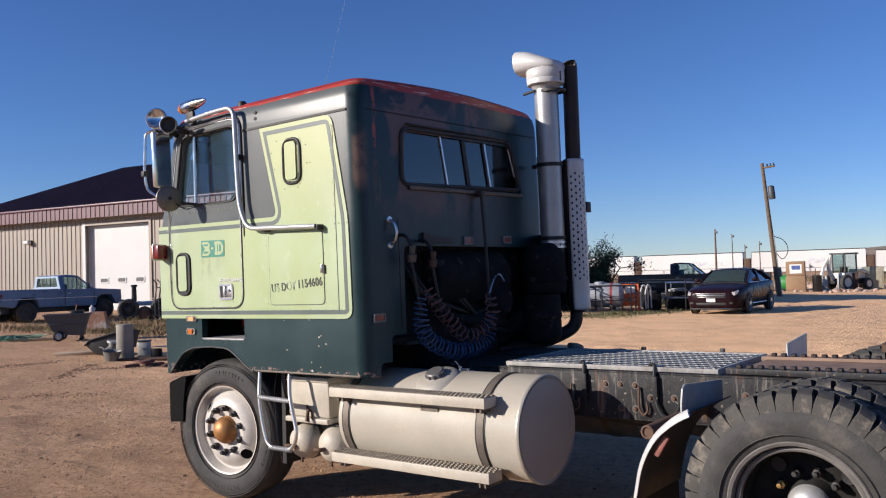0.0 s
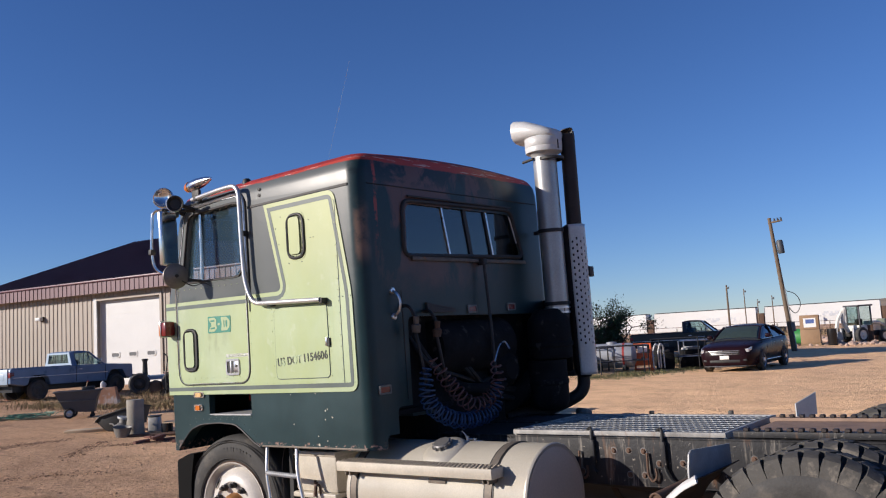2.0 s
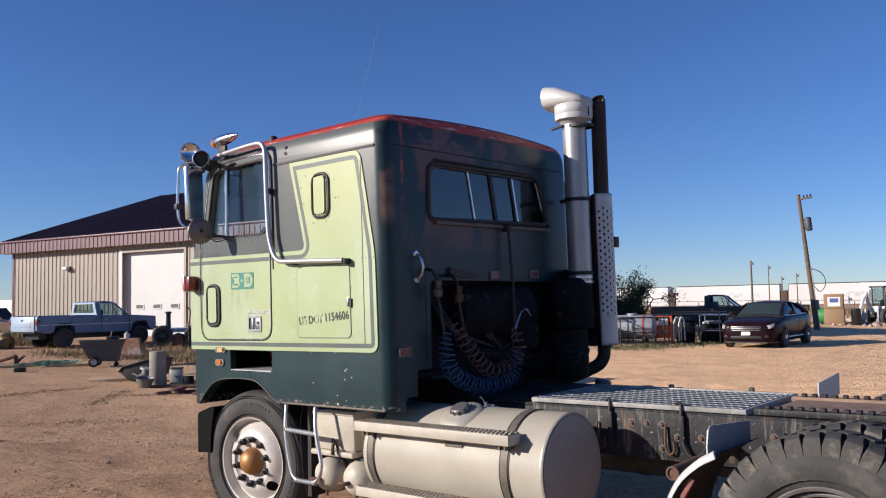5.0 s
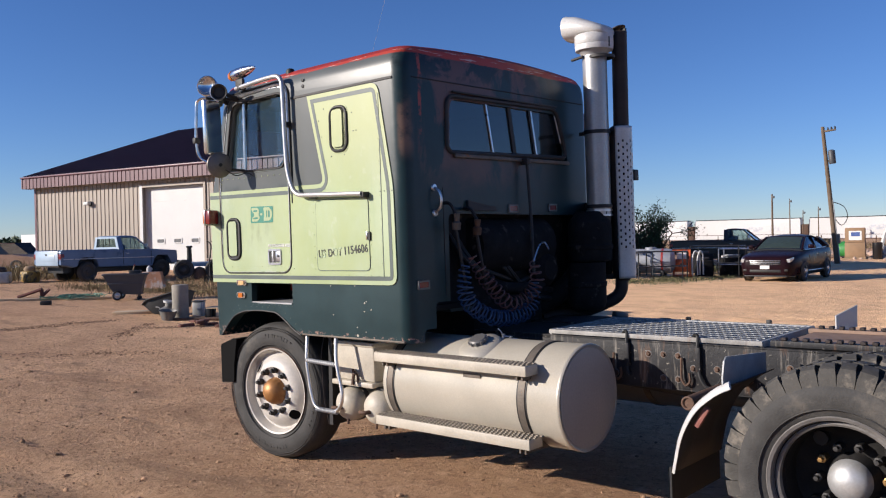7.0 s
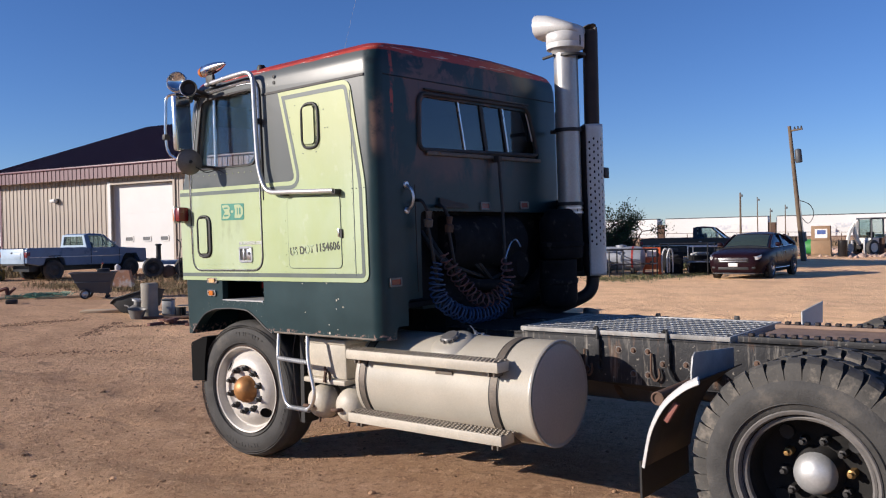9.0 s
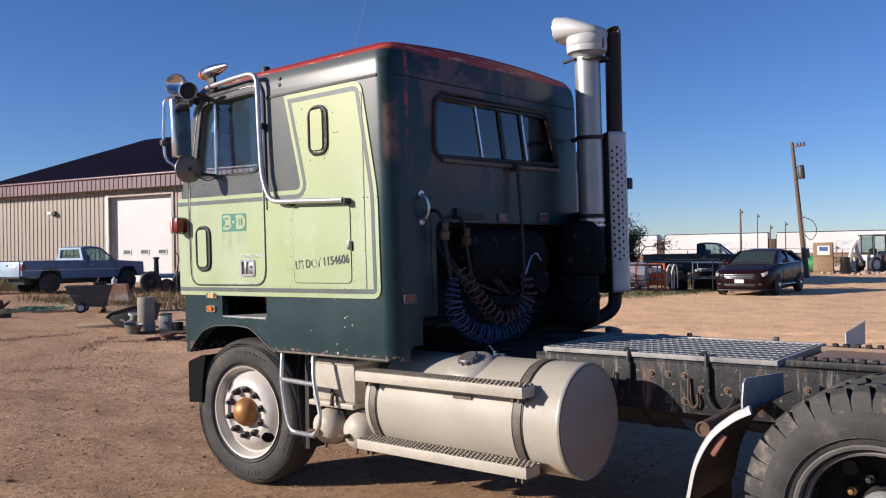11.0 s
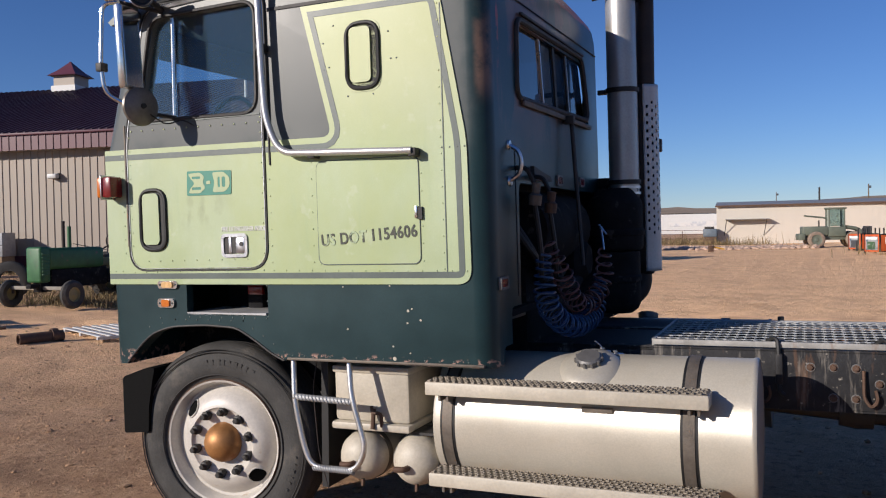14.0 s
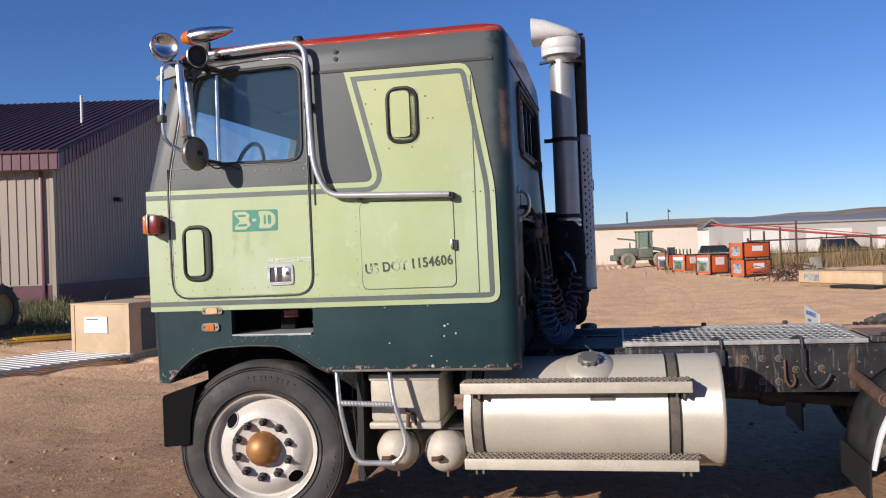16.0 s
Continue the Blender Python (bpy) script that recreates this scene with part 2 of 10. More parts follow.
M = {
    "light_green": mat("faded_light_green_paint", (0.36, 0.435, 0.255), 0.42, vary=0.24, scale=1.4, wear=(0.30, 0.41, 0.285), wear_at=0.52, wear_scale=2.2, wear_soft=0.2, bump=0.05, grain=160),
    "stripe": mat("grey_green_stripe_paint", (0.085, 0.11, 0.10), 0.45, vary=0.2, bump=0.04),
    "red_roof": mat("peeling_red_roof_paint", (0.323, 0.027, 0.0154), 0.5, vary=0.3, scale=6, wear=(0.385, 0.323, 0.277), wear_at=0.64, wear_scale=9, bump=0.2, grain=60),
    "rubber": mat("weathered_tyre_rubber", (0.058, 0.056, 0.053), 0.75, vary=0.4, scale=5, wear=(0.14, 0.122, 0.098), wear_at=0.55, wear_scale=5, wear_soft=0.25, bump=0.3, grain=90, spec=0.3),
    "black_rubber": mat("black_rubber", (0.012, 0.012, 0.012), 0.6, vary=0.3, bump=0.1),
    "white_rim": mat("white_painted_steel_wheel", (0.56, 0.525, 0.47), 0.4, vary=0.12, scale=5, wear=(0.33, 0.22, 0.13), wear_at=0.62, wear_scale=8, wear_soft=0.08, bump=0.05),
    "rusty_rim": mat("dark_dirty_steel_wheel", (0.05, 0.045, 0.04), 0.6, vary=0.4, scale=6, wear=(0.123, 0.0847, 0.0539), wear_at=0.62, wear_scale=7, bump=0.2),
    "gold": mat("copper_gold_painted_cap", (0.40, 0.19, 0.065), 0.5, 0.45, vary=0.2, scale=12, wear=(0.269, 0.077, 0.0231), wear_at=0.56, wear_scale=8, wear_soft=0.2, bump=0.03),
    "chrome": mat("chrome", (0.80, 0.79, 0.78), 0.2, 1.0, vary=0.08, scale=9, bump=0.02),
    "dull_chrome": mat("dull_chrome", (0.62, 0.62, 0.64), 0.3, 1.0, vary=0.15, scale=9, bump=0.05),
    "alu": mat("brushed_aluminium", (0.70, 0.69, 0.67), 0.36, 0.9, vary=0.1, scale=6, bump=0.05),
    "tank": mat("cream_painted_aluminium_tank", (0.493, 0.454, 0.377), 0.36, 0.25, vary=0.09, scale=2.5, wear=(0.4, 0.347, 0.262), wear_at=0.6, wear_scale=3, wear_soft=0.2, bump=0.04, grain=120),
    "tank_end": mat("grey_tank_end", (0.50, 0.46, 0.39), 0.5, 0.05, vary=0.08, scale=2.5, bump=0.05),
    "cream": mat("cream_painted_steel", (0.477, 0.431, 0.347), 0.5, vary=0.15, scale=6, wear=(0.231, 0.154, 0.0924), wear_at=0.68, wear_scale=9, bump=0.08),
    "tread": mat("worn_step_tread", (0.22, 0.19, 0.15), 0.6, 0.5, vary=0.4, scale=20, bump=0.3),
    "strap": mat("rusty_grey_strap", (0.146, 0.123, 0.1), 0.6, 0.4, vary=0.4, scale=9, wear=(0.231, 0.115, 0.0539), wear_at=0.6, wear_scale=10, bump=0.2),
    "rust": mat("rusty_steel", (0.115, 0.0655, 0.0423), 0.75, 0.2, vary=0.35, scale=7, wear=(0.07, 0.05, 0.04), wear_at=0.55, wear_scale=9, wear_soft=0.15, bump=0.3),
    "galv": mat("galvanised_grating", (0.38, 0.385, 0.385), 0.55, 0.3, vary=0.2, scale=7, wear=(0.262, 0.2, 0.154), wear_at=0.68, wear_scale=9, bump=0.12),
    "shield": mat("dull_aluminium_shield", (0.60, 0.59, 0.57), 0.42, 0.2, vary=0.1, scale=6, wear=(0.262, 0.208, 0.154), wear_at=0.66, wear_scale=5, wear_soft=0.15, bump=0.05),
    "rail": mat("polished_aluminium_tube", (0.62, 0.61, 0.60), 0.3, 0.6, vary=0.08, scale=6, bump=0.02),
    "engine": mat("near_black_engine", (0.013, 0.013, 0.014), 0.8, spec=0.12, vary=0.5, scale=7, wear=(0.05, 0.045, 0.04), wear_at=0.58, wear_scale=9, bump=0.3, grain=40),
    "grime": mat("dark_grimy_steel", (0.035, 0.033, 0.032), 0.6, 0.2, vary=0.4, scale=7, bump=0.2),
    "intake": mat("white_intake_hood", (0.57, 0.562, 0.539), 0.4, vary=0.08, scale=5, bump=0.03),
    "pipe": mat("grey_aluminised_pipe", (0.424, 0.416, 0.4), 0.38, 0.6, vary=0.12, scale=4, bump=0.05),
    "stack": mat("sooty_brown_exhaust", (0.035, 0.026, 0.024), 0.6, 0.3, vary=0.4, scale=5, bump=0.12),
    "pale_amber": mat("faded_amber_lens", (0.72, 0.45, 0.20), 0.3, vary=0.15, scale=20, bump=0.0, spec=0.6),
    "amber": mat("amber_lens", (0.55, 0.15, 0.015), 0.25, vary=0.1, bump=0.0, spec=0.6),
    "red_lens": mat("red_lens", (0.17, 0.012, 0.012), 0.25, vary=0.1, bump=0.0, spec=0.6),
    "teal": mat("teal_sticker", (0.027, 0.208, 0.146), 0.5, vary=0.15, scale=9, wear=(0.323, 0.4, 0.2), wear_at=0.66, wear_scale=30, bump=0.0),
    "ink": mat("black_painted_letters", (0.05, 0.055, 0.04), 0.6, vary=0.2, wear=(0.33, 0.41, 0.25), wear_at=0.51, wear_scale=13, bump=0.0),
    "dusty_rust": mat("dusty_rusty_steel", (0.24, 0.16, 0.115), 0.8, vary=0.3, scale=5, wear=(0.12, 0.07, 0.05), wear_at=0.56, wear_scale=6, wear_soft=0.15, bump=0.2),
    "dusty_tread": mat("dusty_tread_rubber", (0.075, 0.071, 0.064), 0.8, vary=0.35, scale=6, wear=(0.26, 0.225, 0.18), wear_at=0.52, wear_scale=7, wear_soft=0.2, bump=0.35, grain=70, spec=0.25),
    "axle_cap": mat("dull_aluminium_axle_cap", (0.56, 0.56, 0.55), 0.45, 0.55, vary=0.12, scale=12, bump=0.05),
    "void": mat("unlit_black_inside", (0.006, 0.006, 0.006), 0.95, vary=0.3, bump=0.0, spec=0.05),
    "grey_ring": mat("dusty_grey_lock_ring", (0.15, 0.14, 0.13), 0.6, vary=0.3, scale=8, bump=0.15),
    "solid_ink": mat("dark_painted_numbers", (0.05, 0.055, 0.04), 0.6, vary=0.25, wear=(0.33, 0.41, 0.25), wear_at=0.73, wear_scale=30, bump=0.0),
    "white_ink": mat("white_letters", (0.74, 0.75, 0.70), 0.6, vary=0.05, bump=0.0),
    "blue_hose": mat("blue_coiled_air_hose", (0.03, 0.07, 0.16), 0.4, vary=0.2, bump=0.0),
    "red_hose": mat("dull_red_coiled_air_hose", (0.123, 0.0577, 0.0539), 0.45, vary=0.2, bump=0.0),
    "orange_paint": mat("orange_paint", (0.578, 0.108, 0.0231), 0.5, vary=0.15, scale=3, bump=0.05),
    "brass": mat("brass_fitting", (0.347, 0.208, 0.077), 0.45, 0.7, vary=0.2, bump=0.05),
    "seat": mat("dark_vinyl_seat", (0.035, 0.035, 0.04), 0.6, vary=0.2, bump=0.2),
    "headliner": mat("grey_headliner", (0.10, 0.10, 0.105), 0.9, vary=0.15, bump=0.1),
    "white": mat("white_painted_steel", (0.585, 0.585, 0.57), 0.45, vary=0.06, scale=1.5, bump=0.03),
    "mirror": mat("mirror_silver", (0.9, 0.9, 0.9), 0.03, 1.0, vary=0.0, bump=0.0),
}
M["glass"] = glass("clear_glass", (0.96, 0.985, 0.99), ior=1.55)
M["dark_glass"] = glass("tinted_glass", (0.16, 0.19, 0.22), ior=1.9)


def cab_paint():
    """Dark green cab paint, chalked to grey on the upper half and scoured to brown primer across the back."""
    m = mat("weathered_cab_paint", (0.012, 0.035, 0.040), 0.36, vary=0.3, scale=2.0, bump=0.02, grain=120, spec=0.32)
    nt = m.node_tree
    N, L = nt.nodes, nt.links
    p = N["Principled BSDF"]
    old = p.inputs["Base Color"].links[0].from_socket
    tc = N.new("ShaderNodeTexCoord")
    sep = N.new("ShaderNodeSeparateXYZ")
    L.new(tc.outputs["Object"], sep.inputs[0])

    def nz(s, d=6.0, r=0.65, dist=0.0):
        t = N.new("ShaderNodeTexNoise")
        t.inputs["Scale"].default_value, t.inputs["Detail"].default_value, t.inputs["Roughness"].default_value, t.inputs["Distortion"].default_value = s, d, r, dist
        L.new(tc.outputs["Object"], t.inputs["Vector"])
        return t.outputs["Fac"]

    def rng(f, lo, hi):
        r = N.new("ShaderNodeMapRange")
        r.interpolation_type = "SMOOTHSTEP"
        r.inputs[1].default_value, r.inputs[2].default_value = lo, hi
        L.new(f, r.inputs[0])
        return r.outputs[0]

    def math_(op, a, b):
        x = N.new("ShaderNodeMath")
        x.operation = op
        for i, v in enumerate((a, b)):
            if hasattr(v, "links"):
                L.new(v, x.inputs[i])
            else:
                x.inputs[i].default_value = v
        return x.outputs[0]

    def mix(f, a, b):
        x = N.new("ShaderNodeMix")
        x.data_type = "RGBA"
        L.new(f, x.inputs[0])
        L.new(a, x.inputs[6])
        x.inputs[7].default_value = (*b, 1)
        return x.outputs[2]

    X, Y, Z = sep.outputs
    wob = math_("MULTIPLY", math_("SUBTRACT", nz(1.6), 0.5), 0.9)
    # chalked grey above the belt on the sides, fading out round the rear corner
    chalk = math_("MULTIPLY", rng(math_("ADD", Z, wob), 1.9, 2.2), math_("SUBTRACT", 1.0, rng(math_("ADD", X, math_("MULTIPLY", wob, 0.25)), 1.50, 1.62)))
    col = mix(math_("MULTIPLY", chalk, 0.85), old, (0.105, 0.112, 0.108))
    # primer brown on the upper back, round the window
    back = rng(X, 1.54, 1.6)
    runs_map, runs_nz = N.new("ShaderNodeMapping"), N.new("ShaderNodeTexNoise")
    runs_map.inputs["Scale"].default_value = (1, 1, 0.45)
    runs_nz.inputs["Scale"].default_value, runs_nz.inputs["Detail"].default_value, runs_nz.inputs["Roughness"].default_value, runs_nz.inputs["Distortion"].default_value = 3.4, 7.0, 0.62, 0.4
    L.new(tc.outputs["Object"], runs_map.inputs["Vector"])
    L.new(runs_map.outputs[0], runs_nz.inputs["Vector"])
    runs = math_("ADD", runs_nz.outputs["Fac"], 0.03)
    prim = math_("MULTIPLY", math_("MULTIPLY", back, rng(math_("ADD", Y, math_("MULTIPLY", wob, 0.15)), 0.12, 0.20)), math_("MULTIPLY", rng(math_("ADD", Z, math_("MULTIPLY", wob, 0.9)), 1.95, 2.35), math_("SUBTRACT", 1.0, rng(math_("ADD", Y, wob), 1.1, 1.9))))
    prim = math_("MULTIPLY", prim, rng(runs, 0.43, 0.53))
    col = mix(math_("MULTIPLY", prim, 0.9), col, (0.125, 0.068, 0.057))
    band = math_("MULTIPLY", rng(X, 1.50, 1.60), rng(math_("ADD", Z, math_("MULTIPLY", wob, 0.3)), 2.72, 2.84))
    col = mix(math_("MULTIPLY", band, rng(nz(4.5, 6, 0.62, 0.5), 0.47, 0.56)), col, (0.016, 0.026, 0.028))
    # a streak of old red paint beside the corner
    red = math_("MULTIPLY", back, math_("MULTIPLY", rng(Z, 2.25, 2.45), math_("LESS_THAN", math_("ABSOLUTE", math_("SUBTRACT", math_("ADD", Y, math_("MULTIPLY", wob, 0.12)), 0.17), 0.0), 0.015)))
    red = math_("MULTIPLY", red, rng(nz(9, 6), 0.42, 0.55))
    col = mix(red, col, (0.30, 0.06, 0.04))
    # bare tan spot rubbed through on the corner
    spot = math_("MULTIPLY", rng(math_("ABSOLUTE", math_("SUBTRACT", Z, 2.46), 0.0), 0.26, 0.10), math_("MULTIPLY", rng(X, 1.575, 1.61), math_("SUBTRACT", 1.0, rng(Y, 0.05, 0.13))))
    col = mix(math_("MULTIPLY", spot, rng(nz(7, 6), 0.3, 0.6)), col, (0.17, 0.11, 0.082))
    # red from the roof showing along the ragged upper edge
    edge = rng(math_("ADD", Z, math_("MULTIPLY", math_("SUBTRACT", nz(7, 6, 0.7), 0.5), 0.045)), 2.957, 2.967)
    col = mix(edge, col, (0.36, 0.05, 0.03))
    # bare scratches through the red along the roof's edge
    scr = N.new("ShaderNodeMapping")
    scr.inputs["Scale"].default_value = (3.0, 3.0, 60.0)
    scn = N.new("ShaderNodeTexNoise")
    scn.inputs["Scale"].default_value, scn.inputs["Detail"].default_value = 2.0, 4.0
    L.new(tc.outputs["Object"], scr.inputs["Vector"])
    L.new(scr.outputs[0], scn.inputs["Vector"])
    col = mix(math_("MULTIPLY", edge, rng(scn.outputs["Fac"], 0.60, 0.66)), col, (0.50, 0.42, 0.36))
    # chips with red oxide along the lower edge
    low = math_("MULTIPLY", rng(math_("ADD", Z, math_("MULTIPLY", wob, 0.10)), 1.034, 1.010), rng(nz(24, 7, 0.7), 0.53, 0.58))
    col = mix(low, col, (0.32, 0.20, 0.16))
    L.new(col, p.inputs["Base Color"])
    return m


M["cab"] = cab_paint()


def faded_green():
    """Old light green paint: chalky clouds, greener patches and faint rain runs."""
    m = mat("faded_light_green_paint", (0.345, 0.425, 0.235), 0.42, vary=0.16, scale=1.4, bump=0.05, grain=160)
    nt = m.node_tree
    N, L = nt.nodes, nt.links
    p = N["Principled BSDF"]
    col = p.inputs["Base Color"].links[0].from_socket
    tc = N.new("ShaderNodeTexCoord")
    for stretch, scale, lo, hi, top, tone in (((1, 1, 0.7), 1.3, 0.38, 0.66, 0.6, (0.42, 0.485, 0.33)), ((1, 1, 0.6), 1.7, 0.44, 0.68, 0.7, (0.325, 0.385, 0.155)),
                                              ((1, 1, 0.09), 13.0, 0.55, 0.70, 0.3, (0.25, 0.345, 0.20)), ((1, 1, 1), 8.0, 0.62, 0.68, 0.3, (0.45, 0.50, 0.37))):
        mp, nz, rg, mx = N.new("ShaderNodeMapping"), N.new("ShaderNodeTexNoise"), N.new("ShaderNodeMapRange"), N.new("ShaderNodeMix")
        mp.inputs["Scale"].default_value = stretch
        mp.inputs["Location"].default_value = (scale, 0.3, 0.7)
        nz.inputs["Scale"].default_value, nz.inputs["Detail"].default_value, nz.inputs["Roughness"].default_value = scale, 6.0, 0.62
        rg.inputs[1].default_value, rg.inputs[2].default_value, rg.inputs[4].default_value = lo, hi, top
        mx.data_type = "RGBA"
        L.new(tc.outputs["Object"], mp.inputs["Vector"])
        L.new(mp.outputs[0], nz.inputs["Vector"])
        L.new(nz.outputs["Fac"], rg.inputs[0])
        L.new(rg.outputs[0], mx.inputs[0])
        L.new(col, mx.inputs[6])
        mx.inputs[7].default_value = (*tone, 1)
        col = mx.outputs[2]
    # olive smears of old lettering
    sx, smap, snz, smx = N.new("ShaderNodeSeparateXYZ"), N.new("ShaderNodeMapping"), N.new("ShaderNodeTexNoise"), N.new("ShaderNodeMix")
    L.new(tc.outputs["Object"], sx.inputs[0])
    smap.inputs["Scale"].default_value = (1, 1, 0.5)
    snz.inputs["Scale"].default_value, snz.inputs["Detail"].default_value = 11.0, 5.0
    L.new(tc.outputs["Object"], smap.inputs["Vector"])
    L.new(smap.outputs[0], snz.inputs["Vector"])
    fac = None
    for sock, mid, half in ((sx.outputs[0], 0.0, 0.24), (sx.outputs[2], 1.79, 0.12)):
        d1, d2, r1 = N.new("ShaderNodeMath"), N.new("ShaderNodeMath"), N.new("ShaderNodeMapRange")
        d1.operation, d2.operation = "SUBTRACT", "ABSOLUTE"
        d1.inputs[1].default_value = mid
        L.new(sock, d1.inputs[0])
        L.new(d1.outputs[0], d2.inputs[0])
        r1.inputs[1].default_value, r1.inputs[2].default_value = half, half * 0.4
        L.new(d2.outputs[0], r1.inputs[0])
        if fac is None:
            fac = r1.outputs[0]
        else:
            mu = N.new("ShaderNodeMath")
            mu.operation = "MULTIPLY"
            L.new(fac, mu.inputs[0])
            L.new(r1.outputs[0], mu.inputs[1])
            fac = mu.outputs[0]
    sr, mu = N.new("ShaderNodeMapRange"), N.new("ShaderNodeMath")
    sr.inputs[1].default_value, sr.inputs[2].default_value, sr.inputs[4].default_value = 0.48, 0.62, 0.75
    L.new(snz.outputs["Fac"], sr.inputs[0])
    mu.operation = "MULTIPLY"
    L.new(fac, mu.inputs[0])
    L.new(sr.outputs[0], mu.inputs[1])
    smx.data_type = "RGBA"
    smx.inputs[7].default_value = (0.25, 0.29, 0.17, 1)
    L.new(mu.outputs[0], smx.inputs[0])
    L.new(col, smx.inputs[6])
    col = smx.outputs[2]
    # the paint is yellower towards the top
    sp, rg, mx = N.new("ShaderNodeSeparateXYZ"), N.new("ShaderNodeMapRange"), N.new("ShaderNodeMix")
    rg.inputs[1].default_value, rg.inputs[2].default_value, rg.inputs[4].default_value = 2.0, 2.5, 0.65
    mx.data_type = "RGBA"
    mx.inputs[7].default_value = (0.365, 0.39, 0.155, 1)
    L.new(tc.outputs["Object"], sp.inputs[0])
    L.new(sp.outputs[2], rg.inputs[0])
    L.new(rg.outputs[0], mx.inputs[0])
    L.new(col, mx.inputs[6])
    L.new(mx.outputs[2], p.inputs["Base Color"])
    return m


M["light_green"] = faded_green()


def streaked(name, base, pale, rusty, rough=0.55, spec=0.2):
    """Old black paint on steel, with pale and rusty runs that follow gravity."""
    m = mat(name, base, rough, vary=0.4, scale=6, bump=0.25, grain=45, spec=spec)
    nt = m.node_tree
    N, L = nt.nodes, nt.links
    p = N["Principled BSDF"]
    col = p.inputs["Base Color"].links[0].from_socket
    tc = N.new("ShaderNodeTexCoord")
    for stretch, scale, lo, hi, tone in (((1, 1, 0.10), 16.0, 0.56, 0.70, pale), ((1, 1, 0.16), 9.0, 0.60, 0.72, rusty), ((1, 1, 1), 22.0, 0.62, 0.68, pale)):
        mp, nz, rg, mx = N.new("ShaderNodeMapping"), N.new("ShaderNodeTexNoise"), N.new("ShaderNodeMapRange"), N.new("ShaderNodeMix")
        mp.inputs["Scale"].default_value = stretch
        nz.inputs["Scale"].default_value, nz.inputs["Detail"].default_value, nz.inputs["Roughness"].default_value = scale, 6.0, 0.65
        rg.inputs[1].default_value, rg.inputs[2].default_value, rg.inputs[4].default_value = lo, hi, 0.8
        mx.data_type = "RGBA"
        L.new(tc.outputs["Object"], mp.inputs["Vector"])
        L.new(mp.outputs[0], nz.inputs["Vector"])
        L.new(nz.outputs["Fac"], rg.inputs[0])
        L.new(rg.outputs[0], mx.inputs[0])
        L.new(col, mx.inputs[6])
        mx.inputs[7].default_value = (*tone, 1)
        col = mx.outputs[2]
    L.new(col, p.inputs["Base Color"])
    return m


M["frame"] = streaked("peeling_black_frame_paint", (0.026, 0.026, 0.028), (0.30, 0.27, 0.23), (0.17, 0.09, 0.05))
M["fender"] = mat("worn_fender_steel", (0.16, 0.155, 0.15), 0.5, 0.3, vary=0.3, scale=5, wear=(0.26, 0.24, 0.22), wear_at=0.6, wear_scale=4, wear_soft=0.2, bump=0.1)
M["deck_edge"] = streaked("dirty_galvanised_edge", (0.34, 0.33, 0.31), (0.42, 0.40, 0.37), (0.20, 0.11, 0.07))
# the shade inside the deep wheel dish is put into this black
M["black_wheel"] = mat("shaded_black_wheel", (0.018, 0.017, 0.016), 0.75, vary=0.4, scale=6, wear=(0.06, 0.048, 0.035), wear_at=0.62, wear_scale=7, bump=0.2, spec=0.15)


def dusty_glass():
    """Window glass with a film of dust that catches the light; the film's blue stands for the sky."""
    m = glass("sky_tinted_dusty_glass", (0.93, 0.97, 0.98), ior=1.6)
    nt = m.node_tree
    N, L = nt.nodes, nt.links
    clear = N["Material Output"].inputs["Surface"].links[0].from_socket
    film, mx, nz, rg, tc = N.new("ShaderNodeBsdfDiffuse"), N.new("ShaderNodeMixShader"), N.new("ShaderNodeTexNoise"), N.new("ShaderNodeMapRange"), N.new("ShaderNodeTexCoord")
    film.inputs["Color"].default_value = (0.23, 0.38, 0.46, 1)
    nz.inputs["Scale"].default_value, nz.inputs["Detail"].default_value = 1.2, 3.0
    rg.inputs[1].default_value, rg.inputs[2].default_value, rg.inputs[3].default_value, rg.inputs[4].default_value = 0.2, 0.8, 0.04, 0.045
    L.new(tc.outputs["Object"], nz.inputs["Vector"])
    L.new(nz.outputs["Fac"], rg.inputs[0])
    L.new(rg.outputs[0], mx.inputs[0])
    L.new(clear, mx.inputs[1])
    L.new(film.outputs[0], mx.inputs[2])
    L.new(mx.outputs[0], N["Material Output"].inputs["Surface"])
    return m


M["side_glass"] = dusty_glass()
M["round_mirror"] = mat("tarnished_mirror_back", (0.20, 0.175, 0.15), 0.4, 0.5, vary=0.25, scale=12, bump=0.05)
M["sheet"] = mat("grey_blue_steel_sheet", (0.115, 0.123, 0.139), 0.5, vary=0.2, scale=4, bump=0.06)

# ---- the truck ----
truck = thing("semi_truck", "weathered green cab-over sleeper tractor unit parked on bare dirt", "truck", LEAN)


